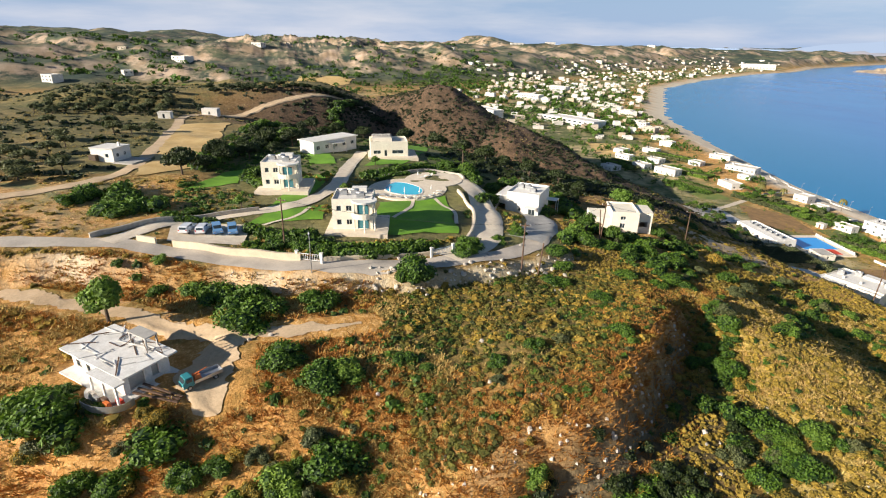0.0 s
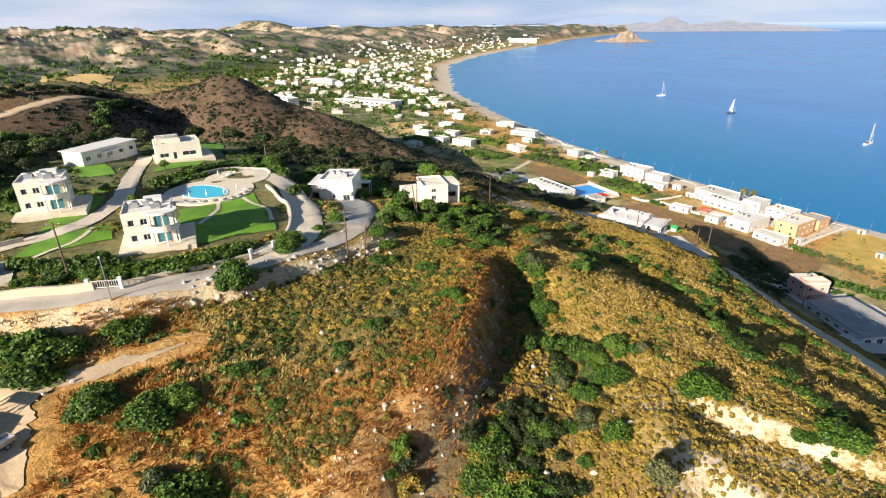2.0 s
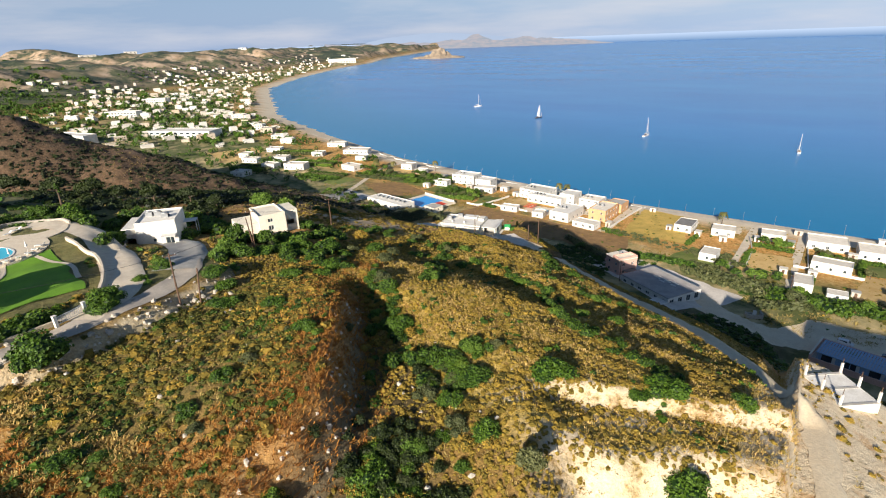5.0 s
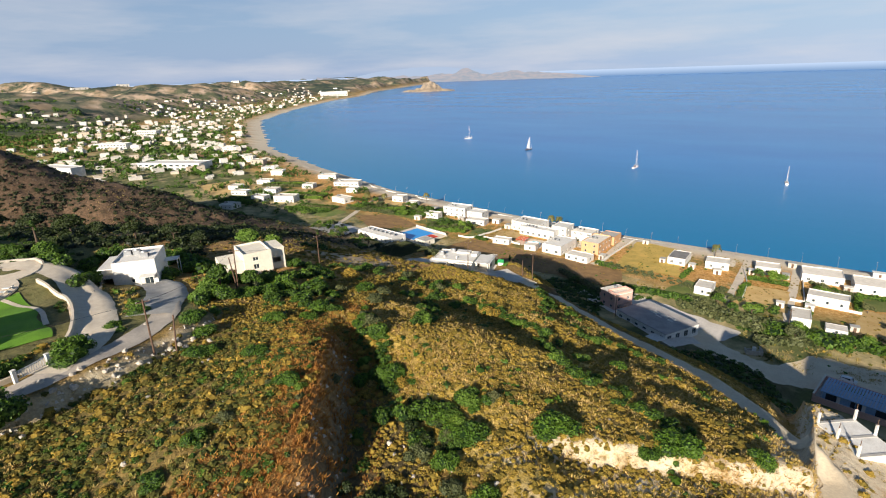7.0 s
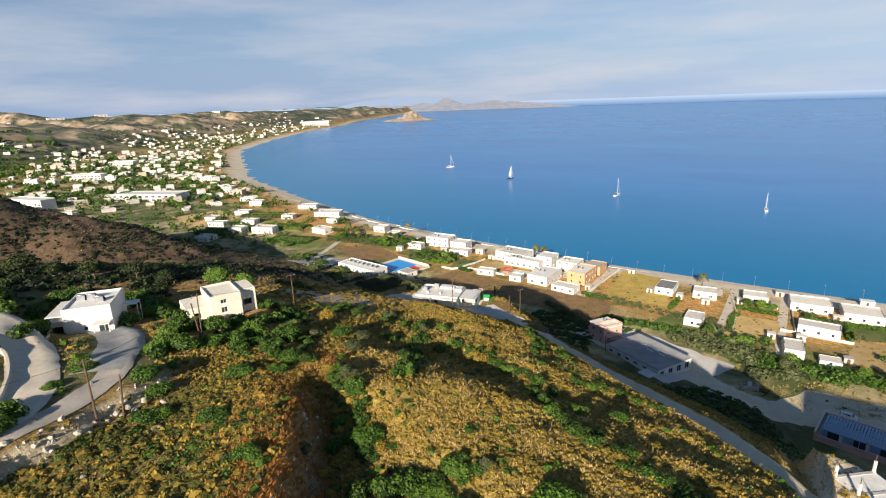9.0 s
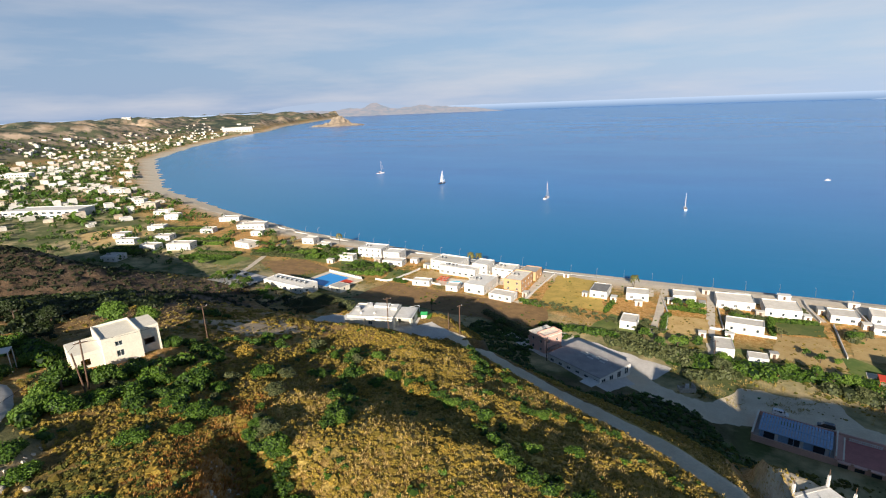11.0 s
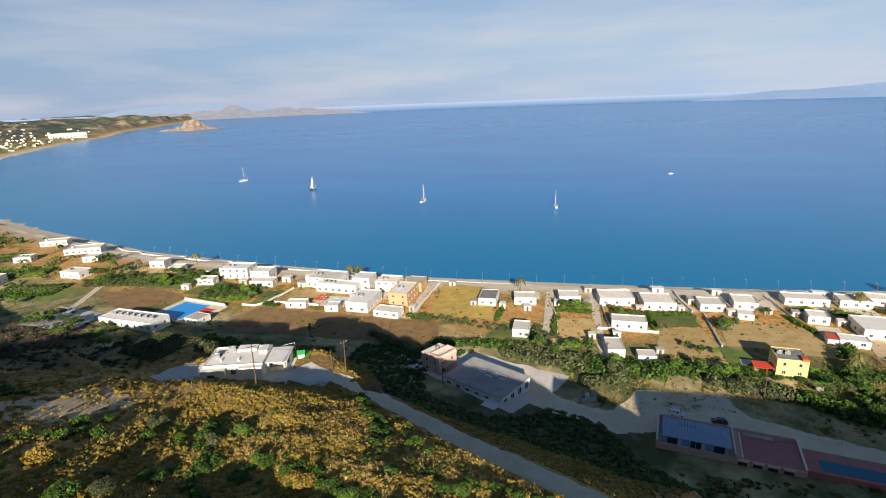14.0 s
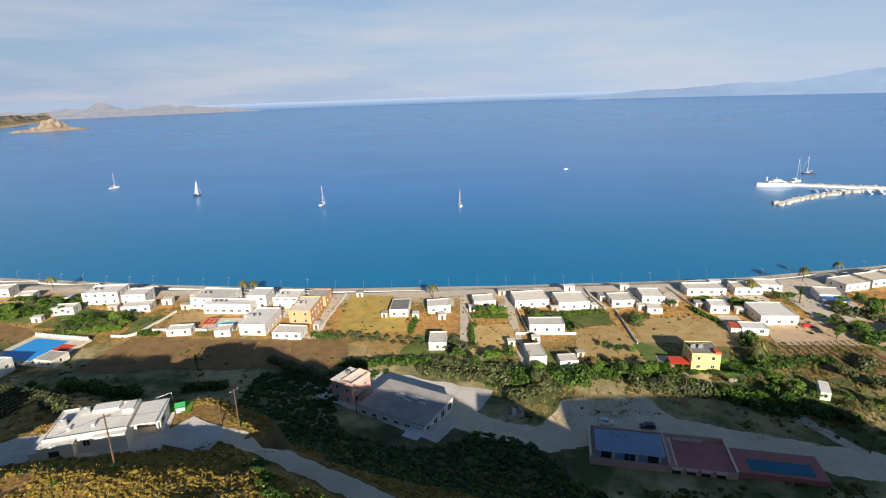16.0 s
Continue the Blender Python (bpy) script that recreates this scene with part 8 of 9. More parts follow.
# vine rows and furrows
vine = tagged(mesh_object("vine_hedge", bmesh.new(), None), "low row of vines on the shelf", "vines", "rows of vines")
rng = np.random.default_rng(31)
c = np.stack([np.linspace(-8, 8, 22), rng.normal(size=22) * 0.15, 0.45 + 0 * np.arange(22)], 1)
q, t = leaf_quads(rng, c, np.full((22, 3), 0.45), 26, 0.13)
vine.data = quad_mesh("vine_hedge", q, t, LEAF_OLIVE, cores(c, np.full((22, 3), 0.45), 0.95))
vine.matrix_world = on_ground(-112, 106, -60)
for k in range(1, 11):
    x, y = -100 - 2.1 * k, 107.5 + 0.95 * k
    copy_thing(vine, pose(x, y, z_at(x, y) + 0.1, 0, 0, 72))
sheet("field", [(-124, 111), (-99, 102), (-107, 118), (-126, 122)], STRAW_FIELD, "pale soil of a small vineyard", "field", 0.12, 1.5)
crop = tagged(new("crop_row", quad_mesh("crop_row", *leaf_quads(rng, np.stack([np.linspace(-11, 11, 30), 0 * np.arange(30), 0.15 + 0 * np.arange(30)], 1), np.full((30, 3), 0.35), 12, 0.14), LEAF_OLIVE)), "straight green crop row in a tilled field", "crop", "crop rows")
crop.matrix_world = on_ground(117, 160, 88)
for k in range(1, 14):
    copy_thing(crop, on_ground(117 + 2.3 * k, 160, 88))


# ---- on the water ----
def hull(bm, long, beam, deck, draught=0.4, bow=0.16):
    """A boat's hull: rings from stern to bow."""
    rings = []
    for t in np.linspace(0, 1, 11):
        w = beam / 2 * (0.72 + 0.5 * t - 0.2 * t * t) * math.sqrt(max(1 - t**3.2, 0.0)) + 0.02
        sheer = deck * (1 + bow * 2 * t * t)
        x = long * (t - 0.5)
        rings.append([bm.verts.new(p) for p in ((x, -w, sheer), (x, -w * 0.92, 0.1), (x, -w * 0.35, -draught), (x, w * 0.35, -draught), (x, w * 0.92, 0.1), (x, w, sheer))])
    for p, q in zip(rings, rings[1:]):
        for k in range(5):
            bm.faces.new([p[k], p[k + 1], q[k + 1], q[k]])
        bm.faces.new([p[5], p[0], q[0], q[5]])
    bm.faces.new(rings[0][::-1])
    bm.faces.new(rings[-1])
    bmesh.ops.recalc_face_normals(bm, faces=bm.faces)
    return bm


def yacht(x, y, turn, long, mast, paint, label, sail=False):
    b = thing("sailing_boat", pose(x, y, 0, 0, 0, turn), label, "boat", "boats in the bay")
    part("hull", hull(bmesh.new(), long, long * 0.29, long * 0.09), paint, b)
    part("cabin", blocks((-long * 0.12, long * 0.2, -long * 0.08, long * 0.08, long * 0.09, long * 0.14, 0.15)), GELCOAT, b)
    part("cockpit", blocks((-long * 0.42, -long * 0.15, -long * 0.08, long * 0.08, long * 0.095, long * 0.115, 0.1)), WOOD, b)
    part("sprayhood", blocks((-long * 0.17, -long * 0.1, -long * 0.08, long * 0.08, long * 0.12, long * 0.2, 0.15)), HULL_DARK, b)
    part("mast", tube(bmesh.new(), (long * 0.08, 0, long * 0.1), (long * 0.08, 0, mast), 0.17, 0.12, 8), GELCOAT, b)
    part("boom", tube(bmesh.new(), (long * 0.08, 0, long * 0.22), (-long * 0.32, 0, long * 0.23), 0.22, 0.18, 8), SAIL, b, "boom with a furled sail")
    part("forestay", tube(bmesh.new(), (long * 0.47, 0, long * 0.12), (long * 0.09, 0, mast * 0.96), 0.12 if sail else 0.07, 0.04, 6), SAIL, b)
    for s in (-1, 1):
        part("shroud", tube(bmesh.new(), (long * 0.06, s * long * 0.13, long * 0.1), (long * 0.08, 0, mast * 0.9), 0.03, 0.03, 4), STEEL, b)
    if sail:
        bm = bmesh.new()
        n = 10
        left, right = [], []
        for k in range(n + 1):
            z = long * 0.24 + (mast * 0.96 - long * 0.24) * k / n
            u = 1 - k / n
            left.append(bm.verts.new((long * 0.07, 0.05, z)))
            right.append(bm.verts.new((long * 0.07 - long * 0.36 * u**0.8, 0.5 * u + 0.05, z)))
        for k in range(n):
            bm.faces.new([left[k], right[k], right[k + 1], left[k + 1]])
        part("sail", bm, SAIL, b, "raised white mainsail")
    return b


yacht(-381.7, 612.2, 60, 12, 17.5, GELCOAT, "white yacht at anchor with a bare mast")
yacht(-253.7, 542.2, 72, 11, 15.5, HULL_DARK, "dark-hulled yacht with its white sail raised", True)
yacht(-109, 473.9, 82, 12, 16.5, GELCOAT, "white yacht with a bare mast and dark hood")
yacht(16, 449.9, 95, 11, 14, GELCOAT, "white yacht at anchor with a short mast")
yacht(388, 552, 160, 13, 19, HULL_DARK, "dark-hulled yacht off the harbour mole")
yacht(346, 508, 15, 14, 22, GELCOAT, "white yacht moored at the mole")


def motor_boat(x, y, turn, long, label, cat="boat"):
    b = thing("motor_boat", pose(x, y, 0, 0, 0, turn), label, cat, "boats in the bay")
    part("hull", hull(bmesh.new(), long, long * 0.24, long * 0.09), GELCOAT, b)
    part("cabin", blocks((-long * 0.3, long * 0.18, -long * 0.085, long * 0.085, long * 0.09, long * 0.17, long * 0.012)), GELCOAT, b)
    part("side_glass", blocks((-long * 0.27, long * 0.15, -long * 0.086, long * 0.086, long * 0.12, long * 0.145)), GLASS, b)
    part("flybridge", blocks((-long * 0.2, long * 0.05, -long * 0.07, long * 0.07, long * 0.17, long * 0.21, long * 0.01)), GELCOAT, b)
    part("mast", tube(bmesh.new(), (-long * 0.05, 0, long * 0.2), (-long * 0.08, 0, long * 0.3), long * 0.012, long * 0.006, 6), GELCOAT, b)
    return b


motor_boat(313, 489, 172, 30, "large white motor yacht moored at the mole's head")
motor_boat(152.7, 641.2, 20, 6, "small white motor boat far out in the bay")
for k in range(8):
    motor_boat(330 + 9 * k, 458 - 3.5 * k + (k % 2) * 3, 95, 8 + (k % 3) * 2, "small white boat moored in the harbour")

# the harbour moles: a quay on heaped boulders
def rock_mesh(seed):
    bm = bmesh.new()
    bmesh.ops.create_icosphere(bm, subdivisions=1, radius=1)
    rnd = random.Random(seed)
    for v in bm.verts:
        v.co *= rnd.uniform(0.7, 1.15)
    data = bpy.data.meshes.new("boulder")
    bm.to_mesh(data)
    bm.free()
    data.materials.append(STONE)
    return data


ROCKS = [rock_mesh(k) for k in range(4)]
random.seed(31)
OUTER, INNER = [(316, 497), (345, 484), (370, 470), (420, 450), (480, 430)], [(268, 410), (292, 424), (318, 437), (350, 448), (380, 452)]
for line, w in ((OUTER, 7.0), (INNER, 5.0)):
    q = spline(line, 4)
    bm = bmesh.new()
    ring = []
    for k, p in enumerate(q):
        ahead = (q[min(k + 1, len(q) - 1)] - q[max(k - 1, 0)]).normalized()
        s = Vector((-ahead.y, ahead.x, 0)) * w / 2
        ring.append([bm.verts.new((v.x, v.y, z)) for v, z in ((p - s, -2), (p + s, -2), (p + s, 1.6), (p - s, 1.6))])
    for a, b in zip(ring, ring[1:]):
        for k in range(4):
            bm.faces.new([a[k], b[k], b[(k + 1) % 4], a[(k + 1) % 4]])
    bm.faces.new(ring[0]), bm.faces.new(ring[-1][::-1])
    bmesh.ops.recalc_face_normals(bm, faces=bm.faces)
    mole = tagged(mesh_object("mole", bm, SLAB), "pale harbour mole with boulders along its side", "mole")
    for k in range(90):
        p = random.choice(q)
        r = random.uniform(1.0, 2.2)
        side = 1 if line is OUTER else random.choice((-1, 1))
        piece("boulder", random.choice(ROCKS), mole, pose(p.x + random.uniform(-2, 2), p.y + side * (w / 2 + random.uniform(0, 2)), random.uniform(0.2, 1.4), random.uniform(0, 90), random.uniform(0, 90)) @ Matrix.Scale(r, 4))
light = thing("harbour_light", pose(312, 499, 1.6), "small white harbour light on the mole's head", "beacon")
part("tower", tube(bmesh.new(), (0, 0, 0), (0, 0, 6), 0.9, 0.6, 10), WHITE, light)
part("lantern", tube(bmesh.new(), (0, 0, 6), (0, 0, 7.2), 0.5, 0.4, 8), GLASS, light)

# the islet
def islet(cx, cy, rx, ry, tall, seed, name, label, turn=0.0):
    n = 56
    u, v = np.meshgrid(np.linspace(-1.25, 1.25, n), np.linspace(-1.25, 1.25, n))
    d = np.sqrt(u * u + v * v)
    crag = np.clip(1 - np.abs(fractal(u * 100, v * 100, 45, 5, seed)), 0, 1)
    z = tall * (np.clip(1.05 - d + 0.3 * fractal(u * 100, v * 100, 50, 4, seed + 3), 0, 1) ** 0.6 * (0.15 + 0.22 * crag) + sum(h * np.exp(-np.abs((u - p) / w) ** 3 - np.abs(v / 0.5) ** 3) for p, w, h in ((0.15, 0.17, 0.42), (-0.15, 0.16, 0.30), (0.42, 0.14, 0.22), (-0.5, 0.1, 0.1))) * (0.35 + 0.85 * crag**2)) - 2.5
    c, s = math.cos(turn), math.sin(turn)
    x, y = cx + c * u * rx - s * v * ry, cy + s * u * rx + c * v * ry
    i = np.arange((n - 1) * n).reshape(n - 1, n)[:, :-1].ravel()
    faces = np.stack([i, i + 1, i + n + 1, i + n], 1)
    return tagged(raw_mesh(name, np.stack([x, y, z], -1).reshape(-1, 3).tolist(), faces.tolist(), ROCK), label, "islet")


islet(-1500, 2090, 105, 60, 62, 5, "islet", "craggy rock islet out in the bay", radians(36))
islet(-1590, 2030, 40, 20, 14, 9, "islet", "low rocks beside the craggy islet", radians(30))
chapel = thing("chapel", pose(-1470, 2110, 18, 0, 0, 30), "tiny white chapel on the islet", "chapel")
part("wall", blocks((-3, 3, -5, 5, -8, 4)), WHITE, chapel)
part("roof", arc_slab(bmesh.new(), 0, 0, 3, 0, 359, 4, 5.2, 16), WHITE, chapel)


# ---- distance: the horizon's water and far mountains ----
# far land that only glows, the air's haze put into its colour
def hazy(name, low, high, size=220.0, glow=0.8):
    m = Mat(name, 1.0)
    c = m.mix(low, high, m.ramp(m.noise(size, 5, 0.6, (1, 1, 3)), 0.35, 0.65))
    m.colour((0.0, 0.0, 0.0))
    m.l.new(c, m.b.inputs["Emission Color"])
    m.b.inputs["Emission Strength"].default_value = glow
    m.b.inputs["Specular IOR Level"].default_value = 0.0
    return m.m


def far_ridge(name, az0, az1, r, tops, material, label, seed, rough=0.18):
    """A far mountain chain: from one bearing to the other (degrees left of +y), with the given tops; its feet lie in the water."""
    n = 160
    verts, faces = [], []
    for k in range(n + 1):
        t = k / n
        a = radians(az0 + (az1 - az0) * t)
        z = float(np.interp(t, np.linspace(0, 1, len(tops)), tops))
        z = max(z + rough * z * float(fractal(np.array(t * 40.0), np.array(seed * 1.7), 4.0, 4, seed)), 1.0)
        for q, h in ((r - 160, -3.0), (r - 60, z * 0.45), (r, z), (r + 60, -3.0)):
            verts.append((-math.sin(a) * q, math.cos(a) * q, h))
    for k in range(n):
        for j in range(3):
            faces.append((4 * k + j, 4 * k + 4 + j, 4 * k + 5 + j, 4 * k + 1 + j))
    return tagged(raw_mesh(name, verts, faces, material, True), label, "mountains", kind="structure")


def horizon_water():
    """Far water paling upwards with distance: haze put into a glowing band's colour."""
    m = Mat("hazy_distant_water", 1.0)
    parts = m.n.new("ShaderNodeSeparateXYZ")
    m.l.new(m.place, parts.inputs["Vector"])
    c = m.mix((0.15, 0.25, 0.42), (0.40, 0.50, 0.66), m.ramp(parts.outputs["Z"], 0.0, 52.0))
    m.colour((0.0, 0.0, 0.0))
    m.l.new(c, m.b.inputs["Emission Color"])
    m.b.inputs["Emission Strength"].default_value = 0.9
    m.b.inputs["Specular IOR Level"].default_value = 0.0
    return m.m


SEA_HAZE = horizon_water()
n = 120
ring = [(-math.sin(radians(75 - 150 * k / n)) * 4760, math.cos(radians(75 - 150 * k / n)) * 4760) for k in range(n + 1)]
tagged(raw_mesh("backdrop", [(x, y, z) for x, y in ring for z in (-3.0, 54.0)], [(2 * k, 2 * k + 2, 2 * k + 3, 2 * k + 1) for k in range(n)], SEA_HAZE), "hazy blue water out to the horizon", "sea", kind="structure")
far_ridge("backdrop", 47, 18, 4640, [60, 52, 62, 44, 58, 50, 66, 88, 60, 66, 48, 34, 18, 1], hazy("hazy_coast_land", (0.43, 0.39, 0.41), (0.29, 0.33, 0.39), 60, 0.8), "low haze-pale far coast beyond the bay", 3, 0.4)
far_ridge("backdrop", 45, 24, 4730, [1, 70, 92, 118, 128, 112, 94, 78, 50, 1], hazy("hazy_far_mountain", (0.35, 0.43, 0.57), (0.37, 0.45, 0.59), 600, 0.8), "faint haze-blue mountain behind the far coast", 5, 0.08)
far_ridge("backdrop", -14, -60, 4700, [1, 34, 60, 58, 72, 98, 96, 140, 176, 158, 215, 250, 215, 236, 228, 200], hazy("hazy_blue_mountains", (0.25, 0.345, 0.51), (0.31, 0.41, 0.57), 500, 0.85), "hazy blue mountains across the sea", 8, 0.16)


# ---- poles, wires, lamps and litter ----
def pole(x, y, tall=8.5, lean=0.0, turn=0.0, arms=True, label="weathered wooden utility pole"):
    p = thing("utility_pole", on_ground(x, y, turn), label, "pole", "utility poles")
    part("post", tube(bmesh.new(), (0, 0, -0.8), (lean, 0, tall), 0.15, 0.10, 9), WOOD, p)
    if arms:
        part("crossarm", blocks((-0.9 + lean, 0.9 + lean, -0.06, 0.06, tall - 0.5, tall - 0.36)), WOOD, p)
        for k in (-0.8, 0, 0.8):
            part("insulator", tube(bmesh.new(), (k + lean, 0, tall - 0.36), (k + lean, 0, tall - 0.18), 0.05, 0.03, 6), GELCOAT, p)
    return Vector((x, y, z_at(x, y) + tall - 0.3))


def wire(a, b, sag=1.2):
    pts = [a.lerp(b, t) - Vector((0, 0, 4 * sag * t * (1 - t))) for t in (k / 14 for k in range(15))]
    bm = bmesh.new()
    side = (b - a).cross(Vector((0, 0, 1))).normalized() * 0.022
    rings = [[bm.verts.new(p + d) for d in (side, Vector((0, 0, 0.022)), -side, Vector((0, 0, -0.022)))] for p in pts]
    for p, q in zip(rings, rings[1:]):
        for k in range(4):
            bm.faces.new([p[k], p[(k + 1) % 4], q[(k + 1) % 4], q[k]])
    return tagged(mesh_object("overhead_wire", bm, RUBBER), "thin sagging overhead wire between poles", "wire", "overhead wires")


tops = [pole(-61.8, -57.0, 9.0, 0.1, 60), pole(-50.9, -18.4, 8.5, 0.05, 70), pole(-67.5, 7.0, 8.0, 0.3, 60), pole(-74.0, 34.5, 8.0, 0, 60), pole(-51.0, 67.6, 9.0, 0.2, 40), pole(-39.8, 86.3, 8.5, 0.1, 60), pole(-26.3, 131.1, 8.5, 0, 40)]
for a, b in zip(tops, tops[1:]):
    wire(a, b)
pole(-49.8, -15.9, 6.0, 0.6, 70, False, "leaning wooden stay pole")
pole(-64.8, 5.2, 7.0, -0.7, 60, False, "leaning wooden stay pole")
pole(-43.8, 87.8, 5.0, 0, 0, False, "short pale pole beside the track")
pole(104.5, 110.0, 8.0, 0, 20)
pole(27.5, 158.0, 7.5, 0, 20)
pole(71.0, 138.0, 7.5, 0, 20)
lamp = thing("street_lamp", on_ground(-51.2, -53.0, 90), "grey street lamp beside the hillside road", "lamp post", "street lamps")
part("post", tube(bmesh.new(), (0, 0, -0.5), (0, 0, 5.6), 0.08, 0.05, 8), STEEL, lamp)
part("arm", tube(bmesh.new(), (0, 0, 5.6), (0, 1.2, 5.9), 0.05, 0.04, 6), STEEL, lamp)
part("lantern", blocks((-0.12, 0.12, 1.0, 1.6, 5.8, 5.95, 0.03)), GELCOAT, lamp)
for k in range(34):
    x = -250 + 14 * k
    copy_thing(lamp, pose(x, float(shore(x)) - 9, z_at(x, float(shore(x)) - 9), 0, 0, 0))
low_wall("sea_wall", [(x, float(shore(x)) - 7.5) for x in range(-330, 330, 20)], 0.6, 0.7, WHITE, "low white wall along the promenade", "wall")
for pts in ([(66, 232), (66, 222), (68, 207)], [(31, 232), (31, 210), (32, 186)], [(48.6, 228), (48.2, 208)], [(8, 214), (11, 196), (11, 176)], [(84, 232), (85, 210)], [(104, 230), (106, 206)], [(124, 229), (124, 210)], [(27, 186), (50, 184)], [(70, 174), (72, 205)], [(-52, 189), (-47, 236)], [(-121, 199), (-98, 198)], [(-135, 194), (-126, 196), (-121, 220)]):
    low_wall("garden_wall", pts, 0.3, 1.0, WHITE, "low white plot wall between gardens")
# foundations at the bend of the track
found = thing("foundation", pose(35.6, 42.0, z_at(35.6, 42.0) + 0.6, 0, 0, -52) @ Matrix.Scale(0.85, 4), "pale concrete foundation slab with bare columns", "foundation")
part("slab", blocks((-5, 5, -4, 4, -4, 0)), SLAB, found)
for x in (-4.7, 0, 4.7):
    for y in (-3.7, 3.7):
        c = part("column", blocks((x - 0.18, x + 0.18, y - 0.18, y + 0.18, 0, 2.4)), SLAB, found)
        part("rebar", tube(bmesh.new(), (x, y, 2.4), (x, y, 3.6), 0.07, 0.05, 6), WOOD, c)
    part("beam_line", blocks((x - 0.3, x + 0.3, -4, 4, 0.0, 0.12)), CONCRETE, found)
# pale stones on the slopes
random.seed(41)
for k in range(60):
    cx, cy, sp = random.choice(((-11, -16, 7), (-9, -10, 6), (-48, -22, 5), (-46, -14, 4), (-36, -64, 10), (-14, -30, 6), (-49, -34, 4), (-6, -16, 5)))
    x, y, r = cx + random.gauss(0, sp), cy + random.gauss(0, sp), random.uniform(0.12, 0.42)
    ob = tagged(new("stone", random.choice(ROCKS)), "pale boulder lying in dry grass", "stone", "stones on the slope")
    ob.matrix_world = pose(x, y, z_at(x, y) + 0.3 * r, random.uniform(0, 360), 0, random.uniform(0, 360)) @ Matrix.Diagonal((r, r * 1.2, r * 0.8, 1))
rubble = random.Random(42)
for k in range(60):
    x, y = -51.0 + rubble.uniform(-1.5, 2.5), rubble.uniform(-44, -10)
    r = rubble.uniform(0.2, 0.55)
    ob = tagged(new("stone", rubble.choice(ROCKS)), "pale rubble stone on the bank below the road", "stone", "bank rubble")
    ob.matrix_world = pose(x, y, z_at(x, y) + 0.2 * r, rubble.uniform(0, 360), 0, rubble.uniform(0, 360)) @ Matrix.Diagonal((r, r, r * 0.8, 1))


# ---- hedges and thickets ----
def hedge(points, tall, wide, material, label, seed, group="hedges"):
    """A row of leafy lobes along a line, its top uneven."""
    rng = np.random.default_rng(seed)
    line = spline(points, max(0.6, wide * 0.42))
    at = np.array([(p.x, p.y) for p in line]) + rng.normal(size=(len(line), 2)) * wide * 0.16
    lift = tall * rng.uniform(0.35, 0.62, len(at))
    c = np.column_stack([at, ground_z(at[:, 0], at[:, 1]) + lift])
    r = np.column_stack([rng.uniform(0.45, 0.7, len(at)) * wide, rng.uniform(0.45, 0.7, len(at)) * wide, tall * rng.uniform(0.4, 0.6, len(at))])
    c2, r2 = c.copy(), r.copy()
    c2[:, 2] = ground_z(at[:, 0], at[:, 1]) + 0.2 * tall
    c, r = np.concatenate([c, c2]), np.concatenate([r, r2])
    q, tone = leaf_quads(rng, c, r, 46, 0.06 + 0.09 * wide)
    return tagged(new("hedge", quad_mesh("hedge", q, tone, material, cores(c, r, 0.75))), label, "hedge", group)


for k, (pts, tall, wide) in enumerate((
        ([(-71, -63), (-67, -58.5), (-65.5, -52)], 1.8, 2.4), ([(-68.5, -60.5), (-63.5, -56.5), (-62.5, -50)], 1.6, 2.2), ([(-57.6, -51), (-55.8, -45), (-56.3, -38), (-59, -32)], 1.4, 1.8), ([(-60.5, -50), (-59.2, -43), (-60, -35)], 1.0, 2.4),
        ([(-103, -9.5), (-111, -9.5), (-119, -5)], 2.2, 3.0), ([(-112, -38), (-116, -30), (-121, -19)], 1.2, 3.4), ([(-109, -34), (-113, -27)], 1.0, 2.6), ([(-89, -12), (-97, -6), (-104, -4)], 1.8, 2.4),
        ([(-72, 8), (-68, 14), (-64, 22)], 1.8, 2.4), ([(-62, -4), (-65.5, 1.0)], 1.6, 2.2), ([(-88, 12), (-95, 14), (-102, 16)], 2.6, 3.4), ([(-84, -81), (-90, -88), (-98, -91)], 2.4, 4.0), ([(-80, -78), (-77, -71)], 1.2, 2.0),
        ([(-119, -77), (-134, -73), (-154, -64), (-178, -55)], 3.2, 5.0), ([(-183, -72), (-205, -66), (-225, -58)], 2.6, 4.0), ([(-200, -42), (-230, -36), (-262, -32)], 3.0, 5.0), ([(-264, -36), (-290, -20)], 3.0, 5.0), ([(-100, -62), (-106, -66), (-114, -64)], 1.8, 2.6))):
    hedge(pts, tall, wide, LEAF, "dense dark green hedge round the villa gardens" if k < 13 else "dark belt of trees behind the villas", 200 + k)
